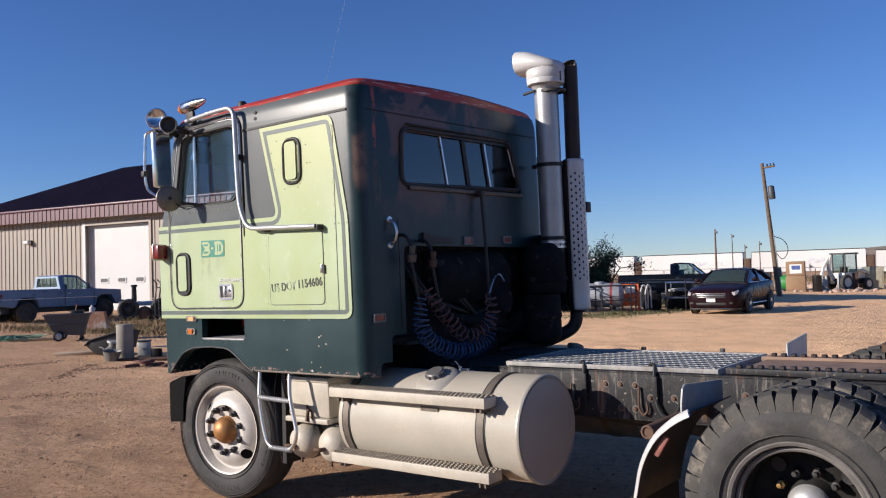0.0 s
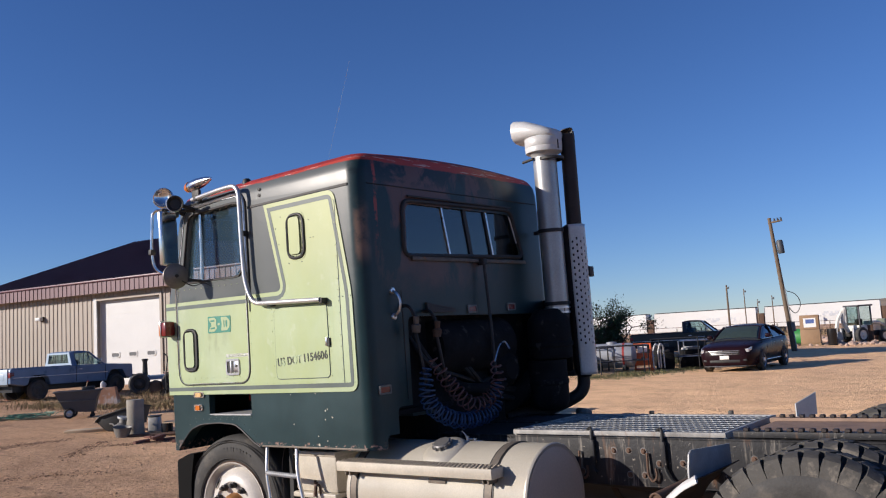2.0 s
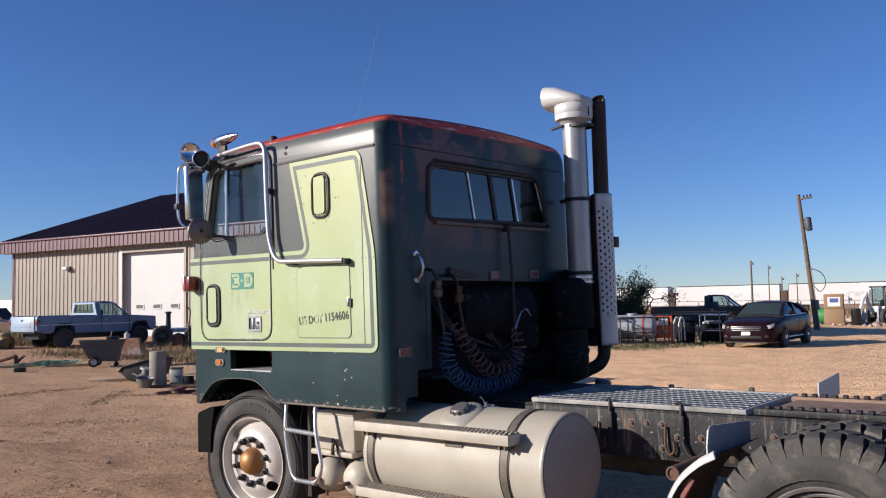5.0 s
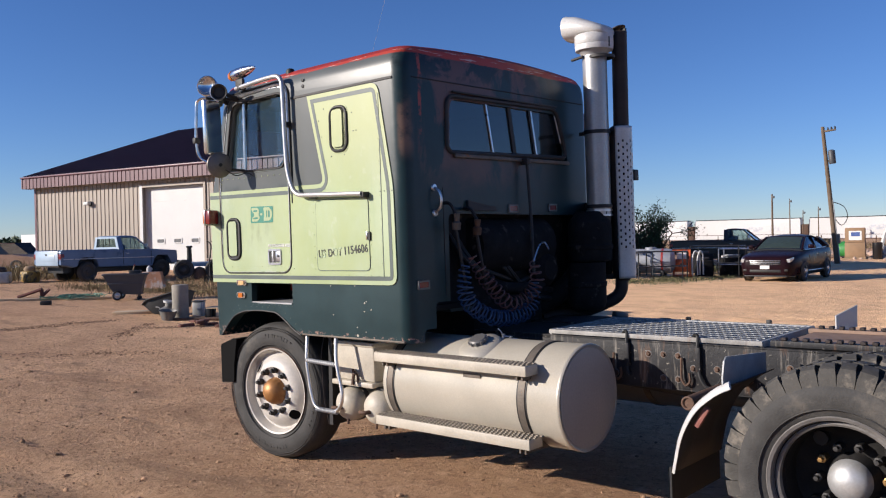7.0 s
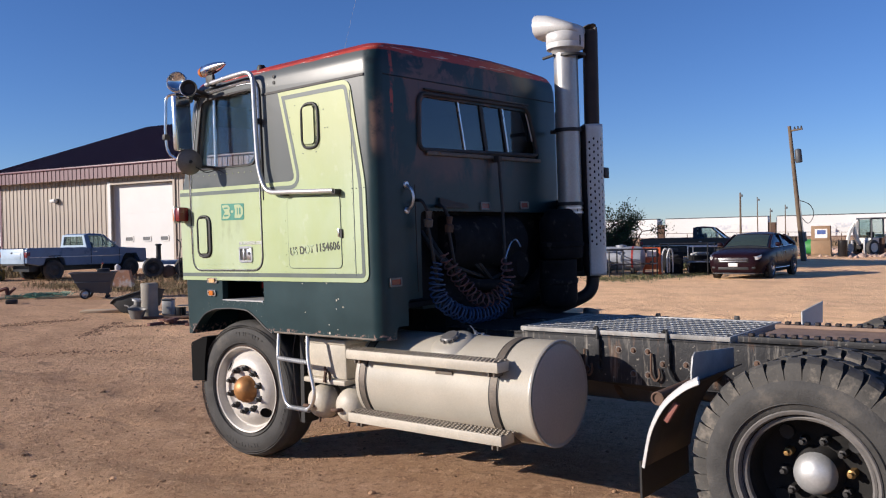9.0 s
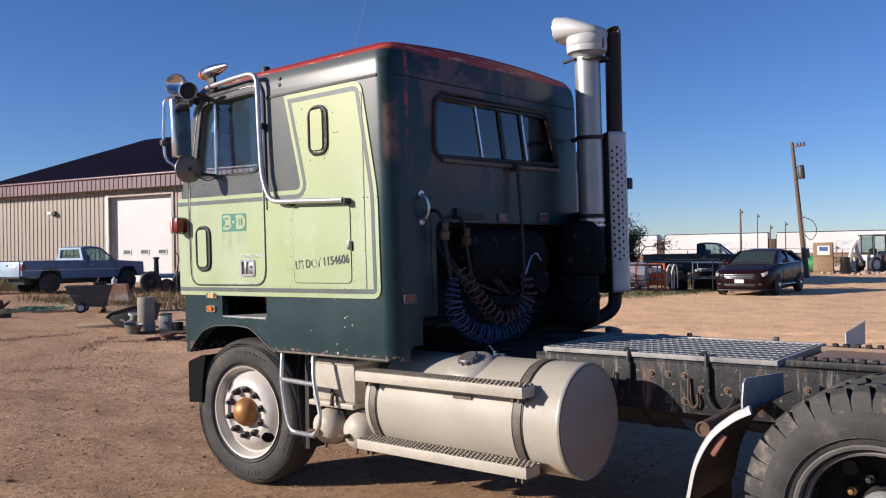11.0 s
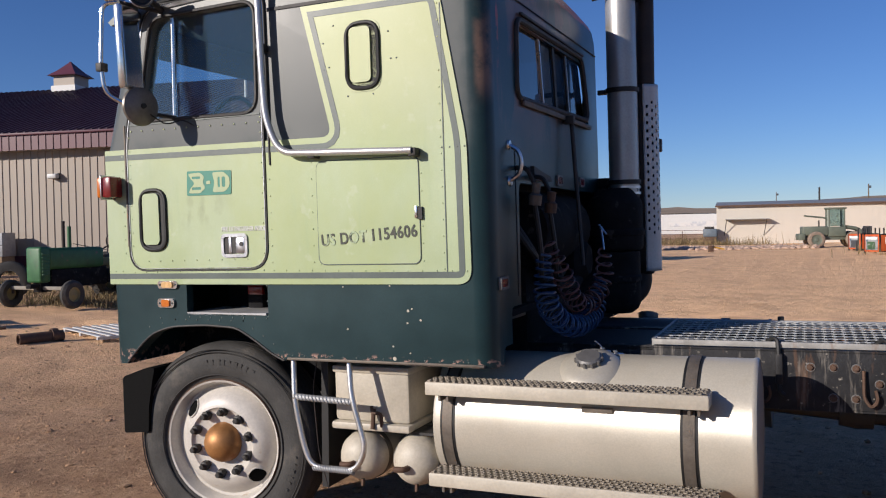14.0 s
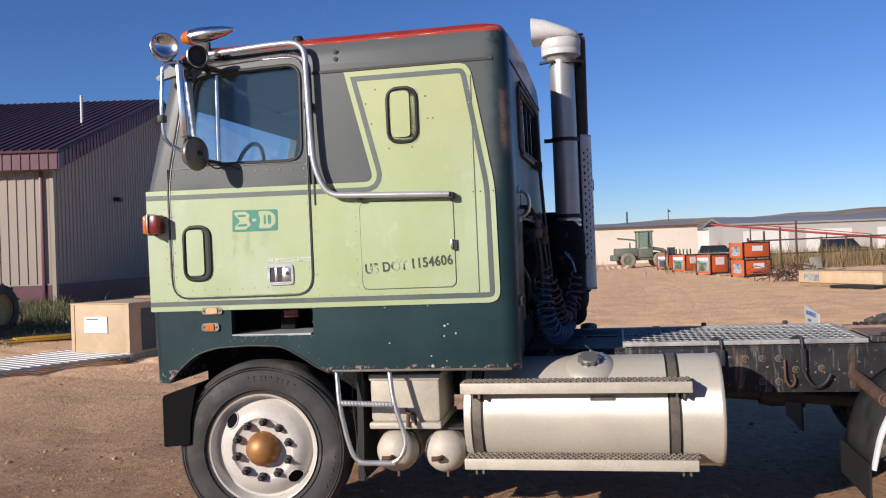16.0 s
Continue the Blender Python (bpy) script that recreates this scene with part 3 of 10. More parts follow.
def ring_at(z, x0, x1, ins, rf=0.12, rb=0.1, n=6):
    """A rounded outline at height z; above the belt the middle of the roof is crowned."""
    y0, y1 = ins, 2.3 - ins
    pts = []
    for k, (cx, cy, a0, r) in enumerate(((x1 - rb, y0 + rb, -90, rb), (x1 - rb, y1 - rb, 0, rb), (x0 + rf, y1 - rf, 90, rf), (x0 + rf, y0 + rf, 180, rf))):
        pts += [(cx + r * math.cos(radians(a0 + 90 * i / n)), cy + r * math.sin(radians(a0 + 90 * i / n))) for i in range(n + 1)]
        if k in (0, 2):
            ya, yb = pts[-1][1], (y1 - rb if k == 0 else y0 + rf)
            pts += [(pts[-1][0], ya + (yb - ya) * i / 8) for i in range(1, 8)]
    lift = 0.055 * min(1.0, max(0.0, (z - 2.86) / 0.1))
    return [(x, y, z + lift * max(0.0, 1 - ((y - 1.15) / 1.15) ** 2)) for x, y in pts]


def loft(levels, bm=None, cap=True):
    bm = bm if bm is not None else bmesh.new()
    rings = [[bm.verts.new(p) for p in ring_at(*lv)] for lv in levels]
    for a, b in zip(rings, rings[1:]):
        for i in range(len(a)):
            j = (i + 1) % len(a)
            bm.faces.new((a[i], a[j], b[j], b[i]))
    if cap:
        bm.faces.new(rings[0][::-1])
        bm.faces.new(rings[-1])
    return bm


ARCH = [(-0.56, 0.85), (-0.545, 0.945), (-0.46, 1.035), (-0.36, 1.115), (-0.23, 1.155), (0.0, 1.168), (0.21, 1.158), (0.34, 1.085), (0.42, 1.03), (0.50, 0.995), (0.53, 0.85)]
WINDOW = fillet([(-0.395, 2.285), (0.39, 2.275), (0.40, 2.85), (-0.285, 2.835)], 0.09, 5, True)
REAR_WINDOW = fillet([(0.43, 2.297), (1.94, 2.322), (1.80, 2.712), (0.445, 2.698)], 0.08, 5, True)

cab = part("cab_body", loft([(0.94, -0.64, 1.65, 0, 0.06), (2.12, -0.655, 1.65, 0, 0.06), (2.79, -0.50, 1.645, 0), (2.885, -0.475, 1.64, 0.002), (2.94, -0.46, 1.632, 0.018), (2.978, -0.445, 1.615, 0.05)]), M["cab"], truck, "weathered dark green cab with chalked and scoured paint")
carve(cab, [
    loft([(1.22, -0.60, 1.61, 0.035, 0.06), (2.12, -0.615, 1.61, 0.035, 0.06), (2.79, -0.46, 1.605, 0.035), (2.86, -0.45, 1.595, 0.04)]),
    box(0.5, 1.9, -0.1, 2.5, 0.8, 1.004),
    plate(ARCH, -0.1, 0.6), plate(ARCH, 1.7, 2.4),
    box(-0.55, 1.61, 0.07, 2.23, 0.8, 1.18),
    box(-0.124, 0.402, -0.1, 0.4, 1.228, 1.385),
    plate(WINDOW, -0.1, 2.4),
    plate(REAR_WINDOW, 1.5, 1.8, "x"),
    box(1.55, 1.8, 0.40, 2.1, 0.8, 1.885, 0.04),
    box(1.4, 1.8, 0.25, 0.5, 0.8, 1.27, 0.03), box(1.4, 1.8, 0.13, 0.4, 0.8, 1.09, 0.03),
    box(-1.0, -0.3, 0.16, 2.14, 2.22, 2.78, 0.05),
])
cab.data.shade_smooth()
cab.data.set_sharp_from_angle(angle=radians(35))

bm = loft([(2.978, -0.445, 1.615, 0.05), (2.997, -0.42, 1.595, 0.075), (3.01, -0.36, 1.55, 0.11), (3.03, -0.2, 1.40, 0.25), (3.06, 0.2, 1.1, 0.75)])
part("roof", bm, M["red_roof"], truck, "peeling red painted roof")
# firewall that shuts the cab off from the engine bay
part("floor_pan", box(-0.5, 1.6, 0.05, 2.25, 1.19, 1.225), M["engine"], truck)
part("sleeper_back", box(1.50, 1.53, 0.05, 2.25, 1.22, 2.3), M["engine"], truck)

# livery on the near side: light green field, grey-green pin stripe
FIELD = [(-0.645, 1.388), (-0.645, 2.138), (0.70, 2.122)] + [tuple(p) for p in fillet([(0.70, 2.122), (0.832, 2.120), (0.674, 2.776)], 0.08, 5)[1:-1]] + [(0.674, 2.776)] + \
    [tuple(p) for p in fillet([(0.9, 2.776), (1.425, 2.776), (1.545, 2.06), (1.552, 1.388), (1.2, 1.388)], 0.075, 6)[1:-1]]
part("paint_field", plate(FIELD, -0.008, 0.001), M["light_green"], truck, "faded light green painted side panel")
# the stripe runs out over the front corner
long_field = [(-1.0, 1.388), (-1.0, 2.141)] + [tuple(p) for p in FIELD[2:]]
outer, inner = [[(max(p[0], -0.644), p[1]) for p in inset(long_field, d)] for d in (0.030, 0.060)]
part("pin_stripe", plate(outer[1:] + outer[:1] + inner[:1] + inner[:0:-1], -0.0095, -0.0075, "y"), M["stripe"], truck, "grey-green pin stripe")

# the near door
DOOR = fillet([(-0.325, 2.905), (-0.492, 2.2), (-0.49, 1.464), (0.43, 1.466), (0.432, 2.905)], 0.12, 6, True)
door = part("door", plate(DOOR, -0.006, 0.002, "y", [WINDOW]), M["cab"], truck, "driver's door with light green and grey paint")
part("gasket", tube([(p.x, -0.009, p.y) for p in DOOR], 0.0055, 6, closed=True), M["black_rubber"], door)
part("gasket_trim", tube([(p.x, -0.0105, p.y) for p in inset([tuple(q) for q in DOOR], 0.010)], 0.0022, 5, closed=True), M["dull_chrome"], door)
part("window_frame", tube([(p.x, -0.008, p.y) for p in WINDOW], 0.010, 6, closed=True), M["grime"], door)
part("window_pane", plate(inset(WINDOW, 0.004), 0.026, 0.030), M["side_glass"], door).visible_shadow = False
part("vent_bar", rod((-0.158, 0.016, 2.282), (-0.146, 0.016, 2.84), 0.014), M["chrome"], door)
part("sill_trim", box(-0.47, 0.41, -0.010, -0.004, 2.264, 2.272), M["stripe"], door)
part("window_pane", plate(inset(WINDOW, 0.004), 2.284, 2.288), M["glass"], truck).visible_shadow = False
part("vent_bar", rod((-0.185, 2.29, 2.285), (-0.155, 2.29, 2.845), 0.014), M["stack"], truck)
windscreen = plate([(0.17, 2.22), (2.13, 2.22), (2.13, 2.78), (0.17, 2.78)], -0.003, 0.003, "x")
bmesh.ops.transform(windscreen, matrix=Matrix.Translation((-0.56, 0, 2.5)) @ Matrix.Rotation(radians(13), 4, "Y") @ Matrix.Translation((0, 0, -2.5)), verts=windscreen.verts)
part("windscreen", windscreen, M["glass"], truck).visible_shadow = False
# door latch and small oval hatch low in the door
latch = part("door_latch", plate(rrect(0.140, 0.306, 1.530, 1.655, 0.028), -0.016, -0.004, "y", [rrect(0.156, 0.290, 1.547, 1.638, 0.016)]), M["dull_chrome"], door)
part("paddle", box(0.232, 0.286, -0.013, -0.008, 1.551, 1.634, 0.004), M["dull_chrome"], door)
part("recess", box(0.157, 0.231, -0.0095, -0.0085, 1.549, 1.636), M["grime"], door)
part("pull_bar", box(0.186, 0.204, -0.014, -0.0085, 1.549, 1.636, 0.004), M["dull_chrome"], door)
part("key_lock", lathe([(0, 0.006), (0.012, 0.005), (0.012, 0)], (0.268, -0.013, 1.60), (0, -1, 0), 10), M["grime"], door)


def oval_hatch(x0, x1, z0, z1, parent):
    w = rrect(x0, x1, z0, z1, (x1 - x0) * 0.42, 6)
    part("gasket", tube([(p.x, -0.012, p.y) for p in w], 0.011, 8, closed=True), M["black_rubber"], parent)
    part("hatch_panel", plate(rrect(x0 + 0.020, x1 - 0.040, z0 + 0.028, z1 - 0.018, 0.03), -0.020, -0.008), M["light_green"], parent)
    # flat black plate stands for the shade in the gap round the panel
    part("recess", plate(rrect(x0 + 0.012, x1 - 0.012, z0 + 0.012, z1 - 0.012, 0.05), -0.0105, -0.0085), M["black_rubber"], parent)


oval_hatch(-0.40, -0.228, 1.578, 1.905, door)
port = part("sleeper_hatch", plate(rrect(0.915, 1.118, 2.325, 2.672, 0.07), -0.0105, -0.008), M["light_green"], truck)
oval_hatch(0.932, 1.106, 2.342, 2.656, port)
# locker door behind
locker = part("locker_door", plate(rrect(0.737, 1.297, 1.487, 2.0, 0.04), -0.0125, -0.008), M["light_green"], truck, "light green riveted locker door")
part("seam", tube([(p.x, -0.0095, p.y) for p in rrect(0.737, 1.297, 1.487, 2.0, 0.04)], 0.0038, 5, closed=True), M["stripe"], locker)
part("locker_latch", box(1.276, 1.291, -0.024, -0.010, 1.703, 1.763, 0.003), M["chrome"], locker)
part("latch_plate", box(1.292, 1.314, -0.020, -0.010, 1.698, 1.757), M["black_rubber"], locker)
part("panel_seam", box(1.428, 1.433, -0.0105, -0.0075, 1.43, 2.70), M["stripe"], truck)
slant = Matrix.Rotation(radians(90), 4, "X") @ Matrix.Rotation(radians(4), 4, "Z") @ Matrix.Scale(0.84, 4, (1, 0, 0))
word = letters("US DOT", 0.080, Matrix.Translation((0.755, -0.0140, 1.580)) @ slant, M["ink"], locker)
end = max(v.co.x for v in word.data.vertices)
letters("1154606", 0.080, Matrix.Translation((end + 0.022, -0.0140, 1.580 + (end + 0.03 - 0.735) * math.tan(radians(4)))) @ slant, M["solid_ink"], locker)
letters("FIRE EXTINGUISHER INSIDE", 0.034, Matrix.Translation((0.142, -0.0095, 1.668)) @ Matrix.Rotation(radians(90), 4, "X") @ Matrix.Scale(0.62, 4, (1, 0, 0)), M["white_ink"], door)
# company mark: plain shapes on a teal block
mark = part("teal_block", plate(fillet([(-0.076, 1.864), (0.214, 1.862), (0.219, 1.988), (-0.071, 1.996)], 0.01, 2, True), -0.0105, -0.0075), M["teal"], door, "teal sticker with pale shapes")
for shape, slits in (
        (fillet([(-0.072, 1.985), (0.005, 1.988), (0.035, 1.965), (0.022, 1.935), (0.040, 1.905), (0.005, 1.878), (-0.072, 1.880), (-0.060, 1.905), (-0.030, 1.932), (-0.060, 1.962)], 0.012, 3, True),
         [rrect(-0.048, 0.008, 1.955, 1.968, 0.005, 2), rrect(-0.048, 0.012, 1.897, 1.911, 0.005, 2)]),
        (rrect(0.046, 0.074, 1.924, 1.942, 0.006, 2), []),
        (fillet([(0.086, 1.985), (0.160, 1.985), (0.198, 1.955), (0.198, 1.910), (0.165, 1.880), (0.086, 1.880), (0.100, 1.932)], 0.014, 3, True),
         [rrect(0.122, 0.135, 1.905, 1.960, 0.004, 2), rrect(0.148, 0.170, 1.905, 1.960, 0.009, 2)])):
    part("pale_shape", plate([(p[0] + 0.009, p[1] - 0.003) for p in shape], -0.0118, -0.0102, "y", [[(p[0] + 0.009, p[1] - 0.003) for p in q] for q in slits]), M["light_green"], door)

# rivets along the seams
bm = bmesh.new()


def rivet_row(a, b, step, r=0.0048, y=-0.008):
    a, b = Vector(a), Vector(b)
    n = max(1, int((b - a).length / step))
    for i in range(n + 1):
        p = a.lerp(b, i / n)
        lathe([(0, 0.004), (r * 0.7, 0.003), (r, 0)], (p.x, y, p.y), (0, -1, 0), 6, bm)


for a, b in (((0.46, 1.46), (1.53, 1.45)), ((0.455, 1.5), (0.455, 2.1)), ((1.416, 1.46), (1.416, 2.70)), ((0.705, 1.50), (0.705, 2.0)), ((0.745, 1.49), (1.27, 1.485)), ((1.31, 1.50), (1.31, 2.0)),
             ((0.75, 1.99), (1.27, 1.985)), ((-0.52, 1.56), (-0.52, 2.1)), ((-0.46, 1.455), (0.40, 1.462)), ((-0.45, 2.235), (0.40, 2.225)), ((-0.6, 1.46), (-0.55, 1.46)),
             ((0.405, 1.55), (0.41, 2.25)), ((-0.465, 1.6), (-0.465, 2.2)), ((-0.36, 1.515), (0.30, 1.52))):
    rivet_row(a, b, 0.075)
rivets = part("rivets", bm, M["light_green"], truck)
rivets["kind"] = "stuff"
bm = bmesh.new()
for a, b in (((0.55, 1.022), (1.52, 1.020)), ((-0.38, 1.15), (-0.2, 1.195)), ((-0.2, 1.195), (0.25, 1.195)), ((0.25, 1.195), (0.50, 1.04)), ((-0.30, 1.2), (-0.30, 1.37)), ((0.41, 1.22), (0.41, 1.38)), ((-0.1, 1.21), (0.4, 1.21))):
    rivet_row(a, b, 0.07, y=0.0)
for x, z in ((0.80, 2.58), (0.80, 2.45), (0.83, 2.46), (1.16, 2.60), (1.17, 2.47), (1.2, 2.47), (0.93, 2.31), (1.07, 2.31), (0.86, 2.66), (1.42, 2.03), (1.46, 2.03), (1.50, 2.03), (1.535, 2.03)):
    rivet_row((x, z), (x + 0.001, z), 1)
part("rivets", bm, M["stripe"], truck)["kind"] = "stuff"
# chips and a few pulled rivets low on the side
bm = bmesh.new()
for x, z, r in ((0.88, 1.165, 0.005), (1.21, 1.20, 0.005), (1.28, 1.215, 0.006), (1.215, 1.26, 0.007), (1.235, 1.27, 0.005), (1.13, 1.085, 0.005), (1.135, 1.026, 0.010), (1.22, 1.055, 0.004), (0.86, 1.375, 0.004), (1.12, 1.38, 0.004)):
    lathe([(0, 0.0016), (r, 0.0016), (r, -0.001)], (x, 0, z), (0, -1, 0), 7, bm)
part("paint_chips", bm, M["cream"], truck)["kind"] = "stuff"
# front corner: seam, pull-out trim, lower valance
part("corner_trim", box(-0.498, -0.490, -0.014, -0.006, 1.60, 2.27), M["strap"], truck)
part("back_seam", tube([(1.6485, y_, 2.792) for y_ in (0.1, 0.7, 1.3, 1.9, 2.2)], 0.004, 5), M["grime"], truck, "thin panel seam across the back")
part("belt_moulding", box(0.47, 1.56, -0.006, 0.002, 2.781, 2.797), M["grime"], truck, "drip moulding")
part("lower_edge", box(0.52, 1.6, -0.008, 0.012, 0.998, 1.012, 0.003), M["strap"], truck, "dented lower edge strip")
part("arch_lip", tube([(p[0], -0.004, p[1]) for p in fillet(ARCH[1:-1], 0.05, 3)], 0.006, 6), M["grime"], truck)

# lamps and step opening below the door

def marker(x0, x1, z0, z1, parent, lens="amber"):
    ob = part("marker_lamp", plate(rrect(x0, x1, z0, z1, (z1 - z0) * 0.45, 4), -0.012, 0.0), M["chrome"], parent, "amber side marker lamp in a chrome bezel")
    part("lens", plate(rrect(x0 + 0.032, x1 - 0.03, z0 + 0.006, z1 - 0.006, 0.012, 4), -0.020, -0.010), M[lens], ob)
    for x_ in (x0 + 0.016, x1 - 0.014):
        part("screw", lathe([(0, 0.004), (0.005, 0.003), (0.006, 0)], (x_, -0.012, 0.5 * (z0 + z1)), (0, -1, 0), 8), M["grime"], ob)


marker(-0.303, -0.168, 1.364, 1.408, truck, "pale_amber")
marker(-0.308, -0.193, 1.260, 1.310, truck)
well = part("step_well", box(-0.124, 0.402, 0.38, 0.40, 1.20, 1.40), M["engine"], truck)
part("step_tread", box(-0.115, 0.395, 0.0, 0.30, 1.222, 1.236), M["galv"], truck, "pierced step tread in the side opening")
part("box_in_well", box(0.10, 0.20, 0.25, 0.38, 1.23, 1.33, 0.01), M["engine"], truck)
part("reflector", box(0.15, 0.25, 0.18, 0.21, 1.315, 1.37, 0.008), M["red_lens"], truck, "dull red reflector")

# big square turn lamp on the front pillar
turn = part("turn_lamp", box(-0.582, -0.520, -0.105, -0.012, 1.872, 1.988, 0.012), M["red_lens"], truck, "square red and amber turn lamp")
part("bezel", box(-0.591, -0.581, -0.112, -0.006, 1.863, 1.997, 0.004), M["dull_chrome"], turn)
part("lens", box(-0.624, -0.590, -0.105, -0.012, 1.872, 1.988, 0.014), M["amber"], turn)
part("bracket", rod((-0.56, -0.03, 1.93), (-0.555, 0.03, 1.93), 0.03), M["grime"], turn)

# grab rail: from over the window round and back along the belt
rail = [Vector(p) for p in ((-0.16, -0.045, 2.945), (0.25, -0.06, 2.965), (0.455, -0.06, 2.965), (0.465, -0.06, 2.5), (0.48, -0.06, 2.22), (0.56, -0.06, 2.052), (0.72, -0.06, 2.044), (1.29, -0.06, 2.022))]
grab = part("grab_rail", tube(fillet(rail, 0.17, 7), 0.018, 10), M["rail"], truck, "polished tubular grab rail")
for p in ((-0.1, 2.955), (0.455, 2.60), (0.74, 2.043), (1.29, 2.022)):
    part("rail_foot", box(p[0] - 0.02, p[0] + 0.02, -0.065, 0.0, p[1] - 0.028, p[1] + 0.012, 0.006), M["grime"], grab)
part("drip_rail", tube(fillet([(-0.2, -0.006, 2.885), (0.33, -0.006, 2.915), (0.44, -0.006, 2.88), (0.445, -0.006, 2.3)], 0.08, 5), 0.014, 6), M["dull_chrome"], truck)
part("drip_rail", tube(fillet([(-0.30, -0.006, 2.915), (0.36, -0.006, 2.935), (0.455, -0.006, 2.86), (0.462, -0.006, 2.0)], 0.08, 5), 0.008, 6), M["black_rubber"], truck)

# west-coast mirror on tubes with a round convex mirror below
mm = Matrix.Translation((-0.222, -0.235, 2.63)) @ Matrix.Rotation(radians(9), 4, "Z") @ Matrix.Rotation(radians(-2), 4, "Y")
mirror = part("mirror", box(-0.025, 0.018, -0.085, 0.085, -0.215, 0.215, 0.014, m=mm), M["chrome"], truck, "tall chrome wing mirror on tubular brackets")
part("mirror_glass", box(0.0185, 0.021, -0.07, 0.07, -0.20, 0.20, m=mm), M["mirror"], mirror)
part("bracket_tube", tube(fillet([(-0.24, -0.23, 2.87), (-0.33, -0.30, 2.86), (-0.345, -0.31, 2.55), (-0.335, -0.30, 2.40), (-0.22, -0.22, 2.32)], 0.05, 5), 0.011, 8), M["chrome"], mirror)
part("clamp", box(-0.365, -0.325, -0.33, -0.28, 2.51, 2.555, 0.006), M["grime"], mirror)
part("bracket_tube", tube(fillet([(-0.22, -0.22, 2.34), (-0.19, -0.1, 2.30), (-0.14, 0.0, 2.29)], 0.03, 4), 0.011, 8), M["grime"], mirror)
part("bracket_tube", tube([(-0.25, -0.27, 2.86), (-0.24, -0.1, 2.87), (-0.2, 0.0, 2.86)], 0.012, 8), M["grime"], mirror)
part("loose_wire", tube(fillet([(-0.17, -0.18, 2.30), (-0.12, -0.1, 2.24), (-0.06, -0.04, 2.27), (0.0, -0.02, 2.235)], 0.03, 4), 0.004, 5), M["black_rubber"], mirror)
convex = part("convex_mirror", lathe([(0, 0.02), (0.06, 0.014), (0.098, 0.0), (0.102, -0.012), (0.09, -0.03), (0.03, -0.042), (0.012, -0.06), (0, -0.06)], (-0.185, -0.205, 2.331), (0.95, -0.27, 0.0), 28), M["round_mirror"], mirror, "round tarnished convex mirror")
part("centre_knob", lathe([(0.0, 0.034), (0.012, 0.032), (0.016, 0.015)], (-0.185, -0.205, 2.331), (0.95, -0.27, 0.0), 12), M["black_rubber"], convex)
# two round lamps and a bullet-shaped clearance lamp on the brow
spot = part("spot_lamp", lathe([(0, -0.005), (0.03, 0.0), (0.07, 0.02), (0.078, 0.036), (0.084, 0.03), (0.084, 0.0), (0.076, -0.03), (0.05, -0.08), (0, -0.095)], (-0.40, -0.145, 2.985), (0.55, -0.75, 0.1), 24), M["chrome"], truck, "round chrome spot lamp")
part("bracket", rod((-0.40, -0.12, 2.93), (-0.36, 0.03, 2.85), 0.018), M["grime"], spot)
visor = part("side_wing", plate([(-0.47, 2.80), (-0.33, 2.83), (-0.30, 2.91), (-0.36, 2.905), (-0.49, 2.82)], -0.10, -0.06), M["stripe"], truck)
spot2 = part("round_horn", lathe([(0, -0.01), (0.04, -0.012), (0.056, 0.01), (0.063, 0.012), (0.066, 0), (0.062, -0.02), (0.045, -0.06), (0.025, -0.09), (0, -0.09)], (-0.15, -0.21, 2.90), (0.75, -0.65, 0.0), 24), M["grime"], truck, "dark round work lamp")
part("rim_ring", tube([(-0.15 + 0.062 * (0.65 * math.cos(a)), -0.215 + 0.062 * 0.75 * math.cos(a), 2.90 + 0.062 * math.sin(a)) for a in (2 * math.pi * i / 24 for i in range(24))], 0.006, 6, closed=True), M["dull_chrome"], spot2)
part("bracket", rod((-0.17, -0.17, 2.90), (-0.2, 0.02, 2.87), 0.016), M["grime"], spot2)
bullet = part("clearance_lamp", lathe([(0, -0.01), (0.022, 0.0), (0.036, 0.02), (0.045, 0.07), (0.048, 0.13), (0.042, 0.21), (0.028, 0.29), (0.01, 0.345), (0, 0.35)], (-0.385, 0.06, 3.082), (1, 0.0, 0.09), 20), M["chrome"], truck, "bullet-shaped chrome clearance lamp with an amber nose")
part("lens", lathe([(0, -0.012), (0.024, 0.0), (0.038, 0.022), (0.0465, 0.06), (0.03, 0.062)], (-0.386, 0.06, 3.082), (1, 0.0, 0.09), 20), M["amber"], bullet)
part("stalk", box(-0.30, -0.20, 0.045, 0.075, 2.96, 3.05, 0.01), M["grime"], bullet)
part("roof_knob", lathe([(0.035, -0.03), (0.035, 0.012), (0.025, 0.03), (0, 0.036)], (0.36, 0.10, 3.01), (0, 0, 1), 14), M["black_rubber"], truck)
part("antenna", tube([(0.0, 1.22, 3.0), (0.13, 1.22, 3.4), (0.45, 1.23, 4.2)], 0.0008, 5), M["dull_chrome"], truck, "whip antenna")
for x, z in ((0.625, 2.905), (0.625, 2.86)):
    part("roof_bolt", lathe([(0, 0.006), (0.014, 0.004), (0.014, 0)], (x, 0.0, z), (0, -1, 0), 8), M["black_rubber"], truck)

# inside the cab
seat = part("driver_seat", box(0.0, 0.42, 0.35, 0.85, 1.55, 1.75, 0.05), M["seat"], truck)
part("backrest", box(0.36, 0.5, 0.35, 0.85, 1.7, 2.42, 0.05), M["seat"], seat)
seat = part("passenger_seat", box(0.0, 0.42, 1.45, 1.95, 1.55, 1.75, 0.05), M["seat"], truck)
part("backrest", box(0.36, 0.5, 1.45, 1.95, 1.7, 2.42, 0.05), M["seat"], seat)
